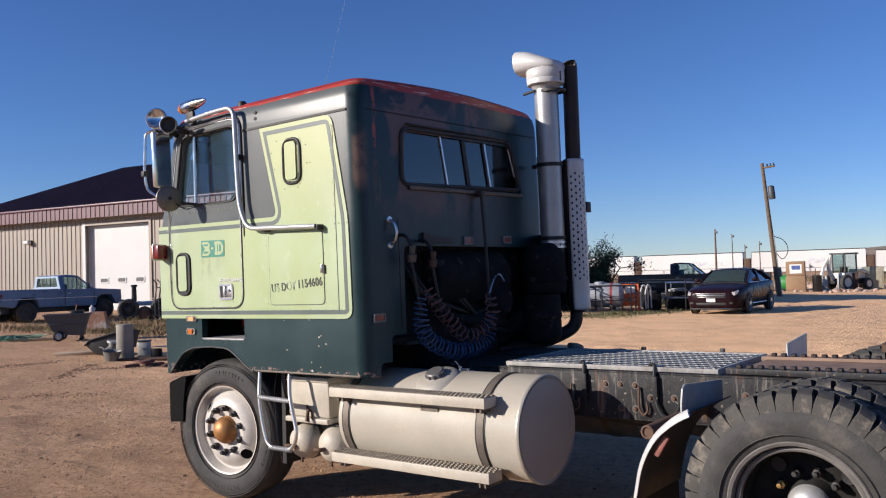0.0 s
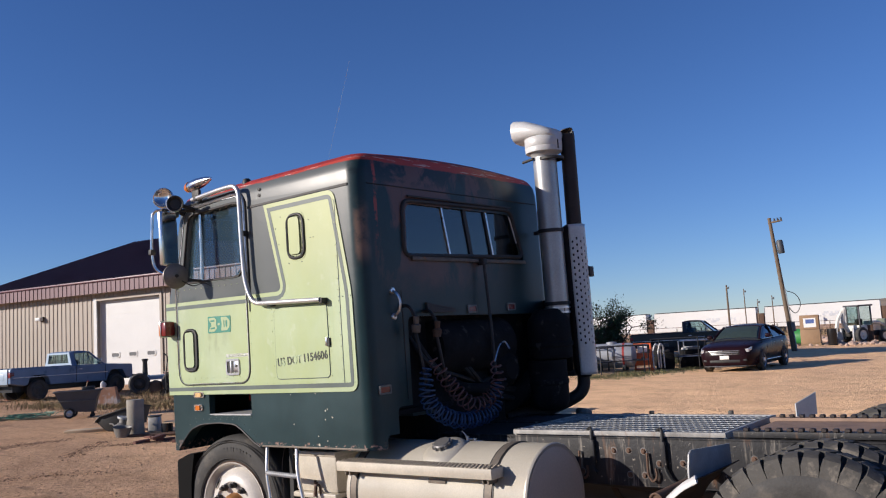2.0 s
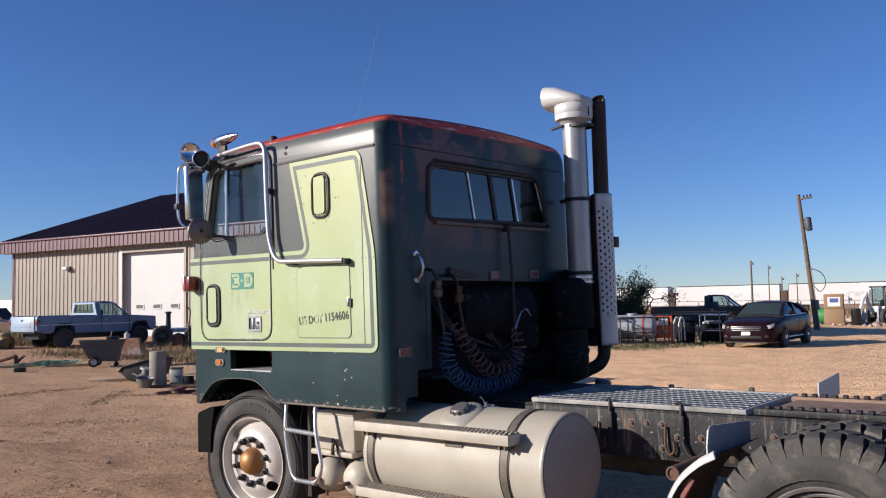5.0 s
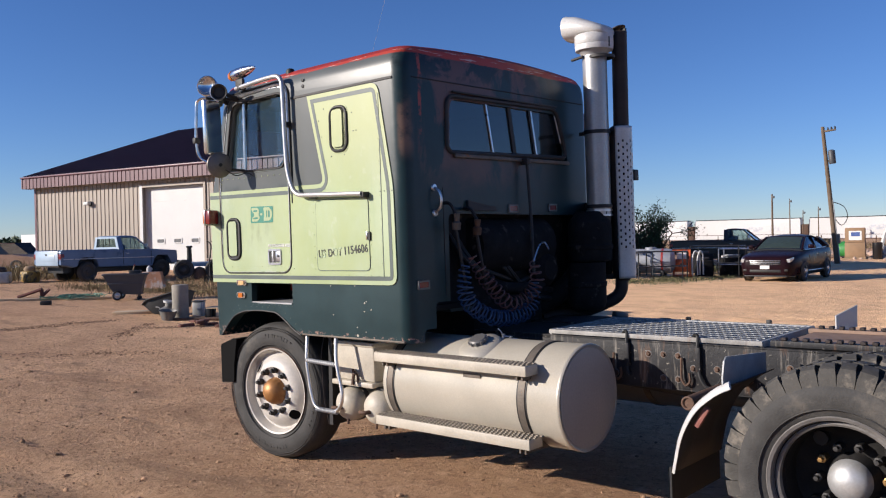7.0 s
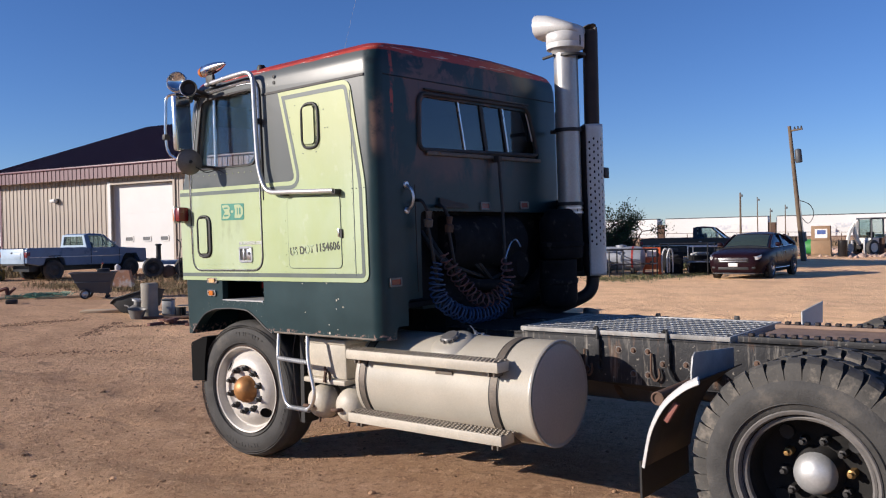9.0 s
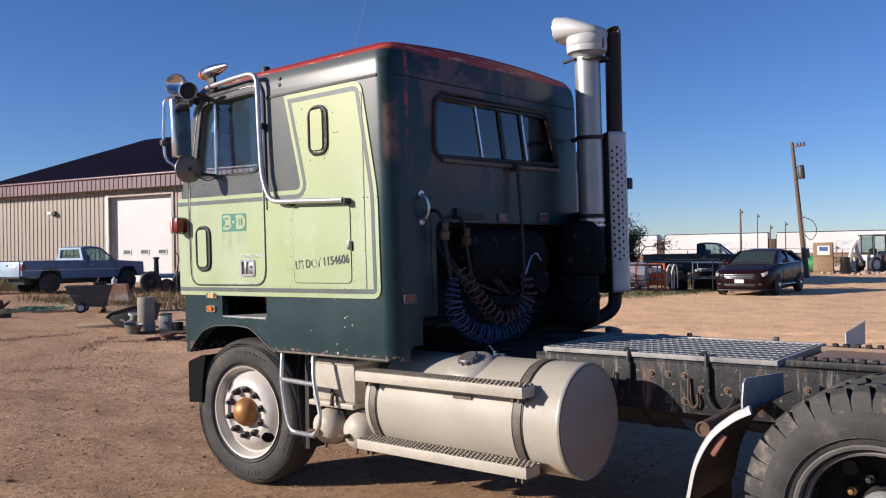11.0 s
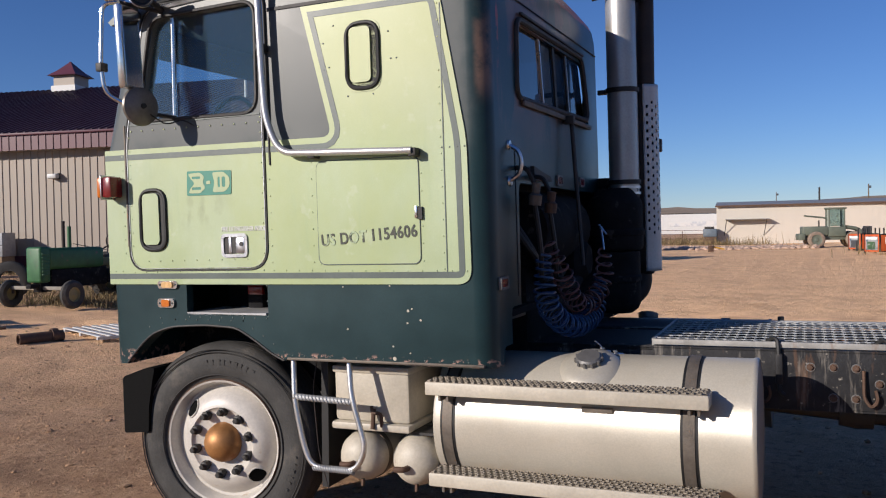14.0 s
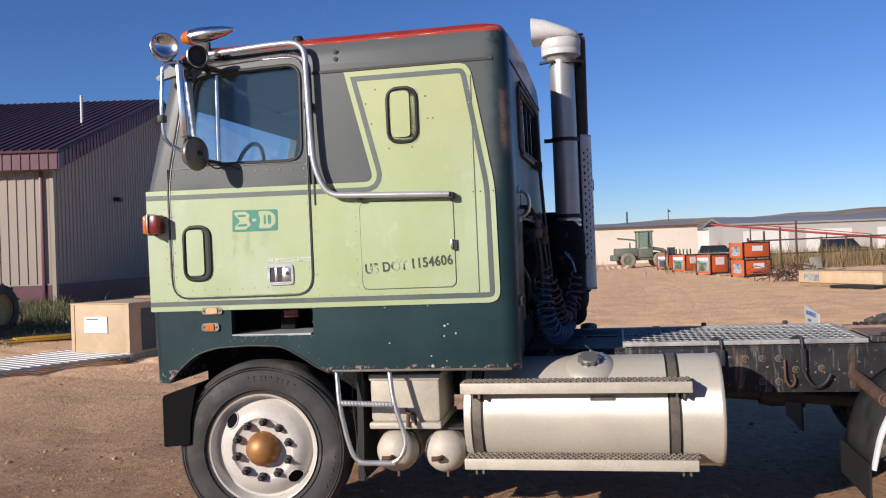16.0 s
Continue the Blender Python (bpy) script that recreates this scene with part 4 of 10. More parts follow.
part("engine_cover", box(-0.55, 0.6, 0.9, 1.4, 1.2, 1.85, 0.08), M["seat"], truck)
part("dashboard", box(-0.60, -0.36, 0.08, 2.2, 1.6, 2.2, 0.06), M["seat"], truck)
wheel = part("steering_wheel", tube([(-0.22 + 0.06 * math.sin(a), 0.6 + 0.22 * math.cos(a), 2.26 + 0.21 * math.sin(a)) for a in (2 * math.pi * i / 28 for i in range(28))], 0.014, 8, closed=True), M["black_rubber"], truck)
part("column", rod((-0.24, 0.6, 2.26), (-0.45, 0.6, 1.95), 0.03), M["black_rubber"], wheel)
part("headliner", box(-0.42, 1.57, 0.06, 2.24, 2.84, 2.856), M["headliner"], truck)
part("sun_visor", box(-0.42, -0.40, 0.2, 2.1, 2.66, 2.838, 0.008), M["headliner"], truck)
part("sleeper_partition", box(0.62, 0.65, 0.05, 2.25, 1.22, 2.3, 0.0), M["headliner"], truck)
part("bunk", box(0.66, 1.5, 0.06, 2.24, 1.6, 1.85, 0.05), M["headliner"], truck)

# back of the cab: sliding window in a rubber, lamps, handle, support rod
rw = part("rear_window", tube([(1.650, p.x, p.y) for p in REAR_WINDOW], 0.017, 8, closed=True), M["grime"], truck, "rusty framed sliding rear window")
part("window_pane", plate(inset(REAR_WINDOW, 0.004), 1.618, 1.621, "x"), M["dark_glass"], rw)
for y0, y1, w, material in ((0.985, 0.905, 0.008, "dull_chrome"), (1.255, 1.185, 0.020, "black_rubber"), (1.520, 1.445, 0.012, "black_rubber"), (1.545, 1.470, 0.010, "dull_chrome")):
    part("slider_bar", plate([(y0 - w, 2.312), (y0 + w, 2.312), (y1 + w, 2.705), (y1 - w, 2.705)], 1.6215, 1.632, "x"), M[material], rw)
part("lower_track", box(1.65, 1.672, 0.5, 1.95, 2.262, 2.292, 0.006), M["strap"], rw)
part("upper_track", box(1.65, 1.668, 0.5, 1.80, 2.722, 2.738, 0.005), M["grime"], rw)
part("support_rod", tube([(1.70, 1.31, 2.27), (1.72, 1.31, 1.9), (1.76, 1.27, 1.40)], 0.013, 8), M["grime"], truck, "thin rusty upright rod")
part("rod_clamp", box(1.655, 1.72, 1.285, 1.335, 2.24, 2.29, 0.006), M["grime"], truck)
part("pillar_seam", box(1.6505, 1.653, 0.372, 0.378, 1.3, 2.05), M["grime"], truck)


def small_lamp(y, z, w=0.115, h=0.062, lens="red_lens"):
    ob = part("clearance_lamp", plate(rrect(y - w / 2, y + w / 2, z - h / 2, z + h / 2, 0.008, 2), 1.65, 1.664, "x", [rrect(y - w / 2 + 0.012, y + w / 2 - 0.012, z - h / 2 + 0.012, z + h / 2 - 0.012, 0.004, 2)]), M["fender"], truck, "small rectangular rear clearance lamp")
    part("lens", box(1.65, 1.66, y - w / 2 + 0.012, y + w / 2 - 0.012, z - h / 2 + 0.012, z + h / 2 - 0.012), M["red_lens"], ob)


for y, z in ((1.172, 1.901), (1.698, 1.908), (0.141, 1.383)):
    small_lamp(y, z)
hd = part("grab_handle", tube(fillet([(1.655, 0.283, 2.045), (1.70, 0.285, 2.02), (1.715, 0.29, 1.96), (1.70, 0.288, 1.90), (1.655, 0.285, 1.875)], 0.05, 5), 0.011, 8), M["dull_chrome"], truck)
for y, z in ((0.283, 2.048), (0.285, 1.87)):
    part("handle_foot", lathe([(0, 0.012), (0.022, 0.01), (0.026, 0)], (1.65, y, z), (1, 0, 0), 10), M["dull_chrome"], hd)
# torn flap of sheet over the opening
part("torn_sheet", plate([(0.62, 1.885), (0.95, 1.885), (0.93, 1.915), (0.8, 1.93), (0.62, 1.96)], 1.653, 1.675, "x"), M["grime"], truck)

# gladhand valves and hoses
for y, x, z, mm_ in ((0.40, 1.74, 1.80, "strap"), (0.60, 1.76, 1.76, "rust")):
    v = part("air_valve", lathe([(0, 0), (0.03, 0.0), (0.034, 0.05), (0.02, 0.06), (0.024, 0.11), (0, 0.115)], (x, y, z - 0.05), (0.1, 0, 1), 10), M[mm_], truck, "corroded air line coupling")
    part("black_hose", tube(fillet([(x, y, z - 0.05), (x + 0.02, y + 0.02, z - 0.25), (x, y + 0.08, z - 0.45), (x + 0.03, y + 0.05, 1.38)], 0.1, 5), 0.013, 7), M["black_rubber"], v)
    part("black_hose", tube(fillet([(x, y, z + 0.06), (x - 0.03, y - 0.02, z + 0.14), (x - 0.1, y - 0.02, z + 0.14)], 0.05, 5), 0.012, 7), M["black_rubber"], v)


def coil(name, pts, turns, r, material, lab):
    """A helix that sags along a smooth curve."""
    pts = [Vector(p) for p in pts]
    dense = fillet(pts, 0.35, 14)
    ln = [0]
    for a, b in zip(dense, dense[1:]):
        ln.append(ln[-1] + (b - a).length)
    out, n = [], turns * 14
    for i in range(n + 1):
        s = ln[-1] * i / n
        k = max(j for j in range(len(ln)) if ln[j] <= s + 1e-9)
        k = min(k, len(dense) - 2)
        u = (s - ln[k]) / max(1e-6, ln[k + 1] - ln[k])
        p, d = dense[k].lerp(dense[k + 1], u), (dense[k + 1] - dense[k]).normalized()
        side = d.cross(Vector((1, 0, 0.12))).normalized()
        up = side.cross(d)
        a = 2 * math.pi * turns * i / n
        rr = r * (0.6 + 0.4 * min(1, 6 * i / n, 6 * (n - i) / n)) * (1 + 0.08 * math.sin(3.1 * a / 6))
        out.append(p + rr * (math.cos(a) * side + math.sin(a) * up))
    return part(name, tube(out, 0.0062, 6), material, truck, lab)


coil("coiled_air_hose", [(1.76, 0.45, 1.50), (1.77, 0.43, 1.24), (1.82, 0.72, 1.085), (1.87, 1.07, 1.13), (1.90, 1.10, 1.34)], 30, 0.055, M["blue_hose"], "blue coiled air hose hanging in a loop")
coil("coiled_air_hose", [(1.76, 0.52, 1.56), (1.80, 0.60, 1.42), (1.84, 0.86, 1.16), (1.92, 1.10, 1.30), (1.94, 1.02, 1.50)], 19, 0.052, M["red_hose"], "dull red coiled air hose hanging in a loop")
part("air_line", tube(fillet([(1.94, 1.02, 1.5), (1.9, 1.15, 1.62), (1.85, 1.3, 1.64), (1.9, 1.28, 1.58)], 0.08, 5), 0.006, 6), M["dull_chrome"], truck)
for k in range(5):
    a = random.Random(k)
    y0, y1 = a.uniform(0.5, 1.0), a.uniform(1.2, 1.9)
    part("engine_hose", tube(fillet([(1.5, y0, 1.75), (1.65, y0 + 0.05, 1.5), (1.6, (y0 + y1) / 2, a.uniform(1.2, 1.4)), (1.6, y1, a.uniform(1.1, 1.6))], 0.2, 6), a.uniform(0.012, 0.024), 8), M["black_rubber"], truck)

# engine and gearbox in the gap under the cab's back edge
eng = part("engine", box(0.75, 1.58, 0.75, 1.65, 0.85, 1.45, 0.06), M["engine"], truck, "dark engine under the cab")
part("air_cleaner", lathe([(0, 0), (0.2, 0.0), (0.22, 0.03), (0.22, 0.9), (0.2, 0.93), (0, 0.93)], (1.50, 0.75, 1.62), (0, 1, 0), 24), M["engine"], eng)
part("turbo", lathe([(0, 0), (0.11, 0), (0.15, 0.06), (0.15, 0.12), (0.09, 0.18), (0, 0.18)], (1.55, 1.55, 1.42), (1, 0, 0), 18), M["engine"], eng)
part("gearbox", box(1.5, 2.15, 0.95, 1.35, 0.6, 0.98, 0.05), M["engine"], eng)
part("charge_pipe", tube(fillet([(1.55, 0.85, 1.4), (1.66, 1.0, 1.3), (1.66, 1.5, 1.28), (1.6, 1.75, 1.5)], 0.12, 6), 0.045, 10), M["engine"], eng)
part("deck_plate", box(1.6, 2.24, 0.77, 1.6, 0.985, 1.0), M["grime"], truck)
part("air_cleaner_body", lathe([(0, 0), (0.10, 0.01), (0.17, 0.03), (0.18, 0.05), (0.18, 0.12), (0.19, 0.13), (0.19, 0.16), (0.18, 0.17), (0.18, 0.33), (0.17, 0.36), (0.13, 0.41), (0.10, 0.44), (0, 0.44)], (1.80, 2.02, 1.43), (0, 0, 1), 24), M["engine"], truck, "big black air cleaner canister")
# added black shape fills the dark gap under the air cleaner
part("dust_bowl", lathe([(0, 1.05), (0.10, 1.05), (0.14, 1.08), (0.155, 1.12), (0.155, 1.25), (0.163, 1.26), (0.163, 1.29), (0.155, 1.30), (0.155, 1.45), (0, 1.45)], (1.82, 1.925, 0), (0, 0, 1), 22), M["engine"], truck, "black bowl added to fill the dark gap under the air cleaner")
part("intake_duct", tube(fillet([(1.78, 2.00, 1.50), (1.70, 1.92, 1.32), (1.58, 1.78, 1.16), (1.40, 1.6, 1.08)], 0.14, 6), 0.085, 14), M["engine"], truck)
# intake stack, muffler, heat shield
ipipe = part("intake_pipe", lathe([(0.1, 1.84), (0.1, 3.21)], (1.85, 2.10, 0), (0, 0, 1), 24), M["pipe"], truck, "tall grey air intake pipe")
for z in (2.525, 1.91):
    part("pipe_clamp", lathe([(0.101, z - 0.015), (0.112, z - 0.015), (0.112, z + 0.015), (0.101, z + 0.015)], (1.85, 2.10, 0), (0, 0, 1), 24), M["black_rubber"], ipipe)
for z in (1.875, 1.835):
    part("pipe_clamp", lathe([(0.101, z - 0.008), (0.109, z - 0.008), (0.109, z + 0.008), (0.101, z + 0.008)], (1.85, 2.10, 0), (0, 0, 1), 24), M["dull_chrome"], ipipe)
part("clamp_arm", box(1.685, 1.80, 2.085, 2.12, 2.51, 2.54), M["black_rubber"], ipipe)
part("pipe_elbow", tube(fillet([(1.85, 2.10, 1.88), (1.85, 2.10, 1.80), (1.83, 2.06, 1.7)], 0.05, 4), 0.10, 16), M["black_rubber"], ipipe)
hood = bmesh.new()
lathe([(0.10, -0.03), (0.125, 0.0), (0.155, 0.01), (0.16, 0.05), (0.157, 0.055), (0.16, 0.06), (0.16, 0.13), (0.15, 0.14)], (1.85, 2.10, 3.19), (0, 0, 1), 28, hood)
# the bonnet of the rain hood: a swept mouth that opens forwards
secs = []
for u, cx, w, zt, zb in ((0, 0.155, 0.05, 3.36, 3.34), (0.2, 0.13, 0.11, 3.415, 3.335), (0.45, 0.05, 0.155, 3.45, 3.335), (0.7, -0.06, 0.16, 3.50, 3.345), (0.85, -0.13, 0.158, 3.53, 3.34), (1, -0.225, 0.155, 3.55, 3.335)):
    ring = []
    for i in range(16):
        a = 2 * math.pi * i / 16
        zz = (zt + zb) / 2 + (zt - zb) / 2 * math.copysign(abs(math.sin(a)) ** 0.7, math.sin(a))
        ring.append(hood.verts.new((1.85 + cx, 2.10 + w * math.copysign(abs(math.cos(a)) ** 0.8, math.cos(a)), zz - 0.03)))
    secs.append(ring)
for a, b in zip(secs, secs[1:]):
    for i in range(16):
        j = (i + 1) % 16
        hood.faces.new((a[i], a[j], b[j], b[i]))
hood.faces.new(secs[0])
hd = part("rain_hood", hood, M["intake"], truck, "white swan-neck rain hood on the intake pipe", angle=50)
part("hood_clamp", lathe([(0.098, 3.125), (0.112, 3.13), (0.112, 3.15), (0.098, 3.155)], (1.85, 2.10, 0), (0.02, 0, 1), 24), M["grime"], hd)
part("clamp_bolt", rod((1.68, 2.02, 3.138), (1.80, 2.00, 3.148), 0.012), M["grime"], hd)
part("slot", box(2.005, 2.012, 2.07, 2.08, 3.21, 3.29), M["black_rubber"], hd)
st = part("tail_pipe", lathe([(0.052, 2.45), (0.064, 2.55), (0.064, 3.36), (0.058, 3.365), (0.055, 3.30)], (1.945, 2.29, 0), (0.01, 0, 1), 20), M["stack"], truck, "sooty exhaust stack with an open rain flap")
part("rain_flap", lathe([(0, 0.006), (0.066, 0.004), (0.066, -0.004), (0, -0.006)], (1.965, 2.29, 3.392), (-0.28, 0.0, 0.96), 20), M["stack"], st)
part("flap_hinge", box(2.00, 2.04, 2.275, 2.305, 3.355, 3.385), M["grime"], st)
part("muffler", lathe([(0.055, 1.28), (0.088, 1.34), (0.092, 1.38), (0.092, 2.52), (0.085, 2.56), (0.055, 2.58)], (1.945, 2.29, 0), (0, 0, 1), 22), M["stack"], truck, "rusty brown upright muffler")
part("exhaust_pipe", tube(fillet([(1.935, 2.29, 1.36), (1.935, 2.28, 1.16), (1.80, 2.18, 1.08), (1.68, 2.10, 1.03), (1.45, 1.8, 1.0)], 0.14, 8), 0.054, 14), M["stack"], truck)
# perforated heat shield: a half-round of sheet with real holes
sh = bmesh.new()
R_SH, NA, NZ = 0.106, 17, 46
grid = {}
for k in range(NZ + 1):
    for i in range(NA + 1):
        a = radians(-80 + 172 * i / NA)
        grid[i, k] = sh.verts.new((1.950 + R_SH * math.cos(a), 2.290 + R_SH * math.sin(a), 1.302 + (2.572 - 1.302) * k / NZ))
for k in range(NZ):
    for i in range(NA):
        c = [grid[i, k], grid[i + 1, k], grid[i + 1, k + 1], grid[i, k + 1]]
        if 9 <= k <= NZ - 5 and i % 2 == 1 and 0 < i < NA - 1 and k % 2 == (i // 2) % 2:
            mid = sum((v.co for v in c), Vector()) / 4
            inner_ = []
            for q in range(8):
                a = 2 * math.pi * (q + 0.5) / 8 - 3 * math.pi / 4 - math.pi / 8
                ang = math.atan2(mid.y - 2.290, mid.x - 1.950) + 0.0098 * math.cos(a) / R_SH
                inner_.append(sh.verts.new((1.950 + R_SH * math.cos(ang), 2.290 + R_SH * math.sin(ang), mid.z + 0.0118 * math.sin(a))))
            for q in range(4):
                sh.faces.new((c[q], c[(q + 1) % 4], inner_[(2 * q + 2) % 8], inner_[(2 * q + 1) % 8], inner_[(2 * q) % 8]))
        else:
            sh.faces.new(c)
shield = part("heat_shield", sh, M["shield"], truck, "perforated bright heat shield")
sol = shield.modifiers.new("thick", "SOLIDIFY")
sol.thickness = 0.003
for z in (1.55, 2.54):
    part("shield_band", lathe([(0.092, z - 0.01), (0.1015, z - 0.01), (0.1015, z + 0.01), (0.092, z + 0.01)], (1.945, 2.29, 0), (0, 0, 1), 22), M["stack"], shield)
part("stack_bracket", box(2.03, 2.062, 2.33, 2.40, 2.12, 2.21, 0.008), M["grime"], truck)
# added dark plate closes the see-through gap above the mount
part("stack_stand", plate([(1.62, 1.34), (1.88, 1.34), (1.88, 1.95), (1.62, 1.95)], 2.20, 2.225), M["engine"], truck)
part("stack_mount", box(1.62, 1.90, 2.20, 2.28, 1.295, 1.345, 0.01), M["grime"], truck)


# ---- wheels ----
def tyre_profile(R, rim, w, shoulder=0.03):
    """Half-closed section: outer bead, sidewall, tread, inner bead."""
    return [(rim - 0.01, 0.02), (rim + 0.012, 0.004), (rim + 0.05, -0.012), ((R + rim) / 2, -0.022), (R - 0.07, -0.014), (R - shoulder, 0.006), (R - 0.006, 0.03), (R, 0.06),
            (R, w - 0.06), (R - 0.006, w - 0.03), (R - shoulder, w - 0.006), ((R + rim) / 2, w + 0.02), (rim + 0.02, w), (rim - 0.01, w - 0.02)]


def front_wheel(cx, yo, cz, sgn):
    """A steer wheel whose outer face lies at yo; sgn 1: it goes inwards along +y."""
    ax = (0, sgn, 0)
    w = part("front_wheel", lathe(tyre_profile(0.548, 0.335, 0.27), (cx, yo, cz), ax, 64), M["rubber"], truck, "worn highway tyre on a white steel disc wheel")
    bm = bmesh.new()
    for d in (0.075, 0.115, 0.155, 0.195):
        lathe([(0.5482, d - 0.004), (0.5492, d - 0.004), (0.5492, d + 0.004), (0.5482, d + 0.004)], (cx, yo, cz), ax, 64, bm)
    part("tread_groove", bm, M["black_rubber"], w)
    bm = bmesh.new()
    for r in (0.375, 0.50, 0.515):
        lathe([(r - 0.004, -0.021 + abs(r - 0.44) * 0.12), (r, -0.026 + abs(r - 0.44) * 0.12), (r + 0.004, -0.021 + abs(r - 0.44) * 0.12)], (cx, yo, cz), ax, 64, bm)
    part("sidewall_ring", bm, M["rubber"], w)
    rim = part("rim", lathe([(0.338, 0.03), (0.352, 0.0), (0.347, -0.008), (0.335, -0.004), (0.324, 0.02), (0.314, 0.06), (0.30, 0.062), (0.285, 0.045), (0.262, 0.018), (0.225, -0.008), (0.195, -0.012), (0.182, 0.004), (0.165, 0.010), (0.10, 0.012), (0.0, 0.012)], (cx, yo, cz), ax, 64), M["white_rim"], w, "white painted disc wheel with rust stains")
    part("rim_rust", lathe([(0.3465, -0.0095), (0.352, -0.003), (0.3535, 0.004), (0.351, 0.004)], (cx, yo, cz), ax, 64), M["rust"], rim, "rust along the rim flange")
    lt = bmesh.new()
    for a0, n in ((62, 9), (240, 11), (330, 6)):
        for k in range(n):
            m_ = Matrix.Translation((cx, yo, cz)) @ Matrix.Rotation(-radians(a0 + 4.6 * k), 4, "Y") @ Matrix.Translation((0.445, -0.0195 * sgn, 0))
            box(-0.014 if k % 4 else 0.004, 0.016, -0.004, 0.004, -0.003 if k % 3 else -0.011, 0.003 + 0.004 * (k % 2), bm=lt, m=m_)
    part("sidewall_mark", lt, M["rubber"], w, "raised unreadable tyre marking")["kind"] = "stuff"
    # hand holes as near-black ovals laid on the disc, standing for their unlit inside
    for a in (138, 318):
        hole, lip = bmesh.new(), []
        for q in range(20):
            u = 2 * math.pi * q / 20
            r_, an = 0.262 + 0.036 * math.sin(u), radians(a) + 0.19 * math.copysign(abs(math.cos(u)) ** 0.75, math.cos(u))
            d_ = 0.018 + (r_ - 0.262) * (1.17 if r_ > 0.262 else 0.70) - 0.004
            lip.append(Vector((cx + r_ * math.cos(an), yo + sgn * d_, cz + r_ * math.sin(an))))
        mid_ = hole.verts.new((cx + 0.262 * math.cos(radians(a)), yo + sgn * 0.012, cz + 0.262 * math.sin(radians(a))))
        edge_ = [hole.verts.new(v) for v in lip]
        for q in range(20):
            hole.faces.new((edge_[q], edge_[(q + 1) % 20], mid_))
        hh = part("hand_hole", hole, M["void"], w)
        part("hole_lip", tube(lip, 0.0045, 5, closed=True), M["white_rim"], hh)
    for i in range(10):
        a = radians(36 * i + 14)
        n = part("wheel_nut", lathe([(0, -0.056), (0.014, -0.054), (0.016, -0.034), (0.025, -0.030), (0.027, 0.0), (0.026, 0.01)], (cx + 0.172 * math.cos(a), yo, cz + 0.172 * math.sin(a)), ax, 6), M["grime"], w)
    part("hub_cap", lathe([(0.0, -0.092), (0.03, -0.089), (0.06, -0.077), (0.085, -0.055), (0.103, -0.024), (0.110, 0.012)], (cx, yo, cz), ax, 28), M["gold"], w, "domed copper-gold hub cap")
    return w


for yo_, sgn_ in ((0.10, 1), (2.20, -1)):
    fw_ = front_wheel(0.0, yo_, 0.508, sgn_)
    # the wheels stand turned a little
    turn_ = Matrix.Translation((0, yo_ + 0.10 * sgn_, 0)) @ Matrix.Rotation(radians(5.5), 4, "Z") @ Matrix.Translation((0, -yo_ - 0.10 * sgn_, 0))
    fw_.data.transform(turn_)
    for ob_ in fw_.children_recursive:
        ob_.data.transform(turn_)


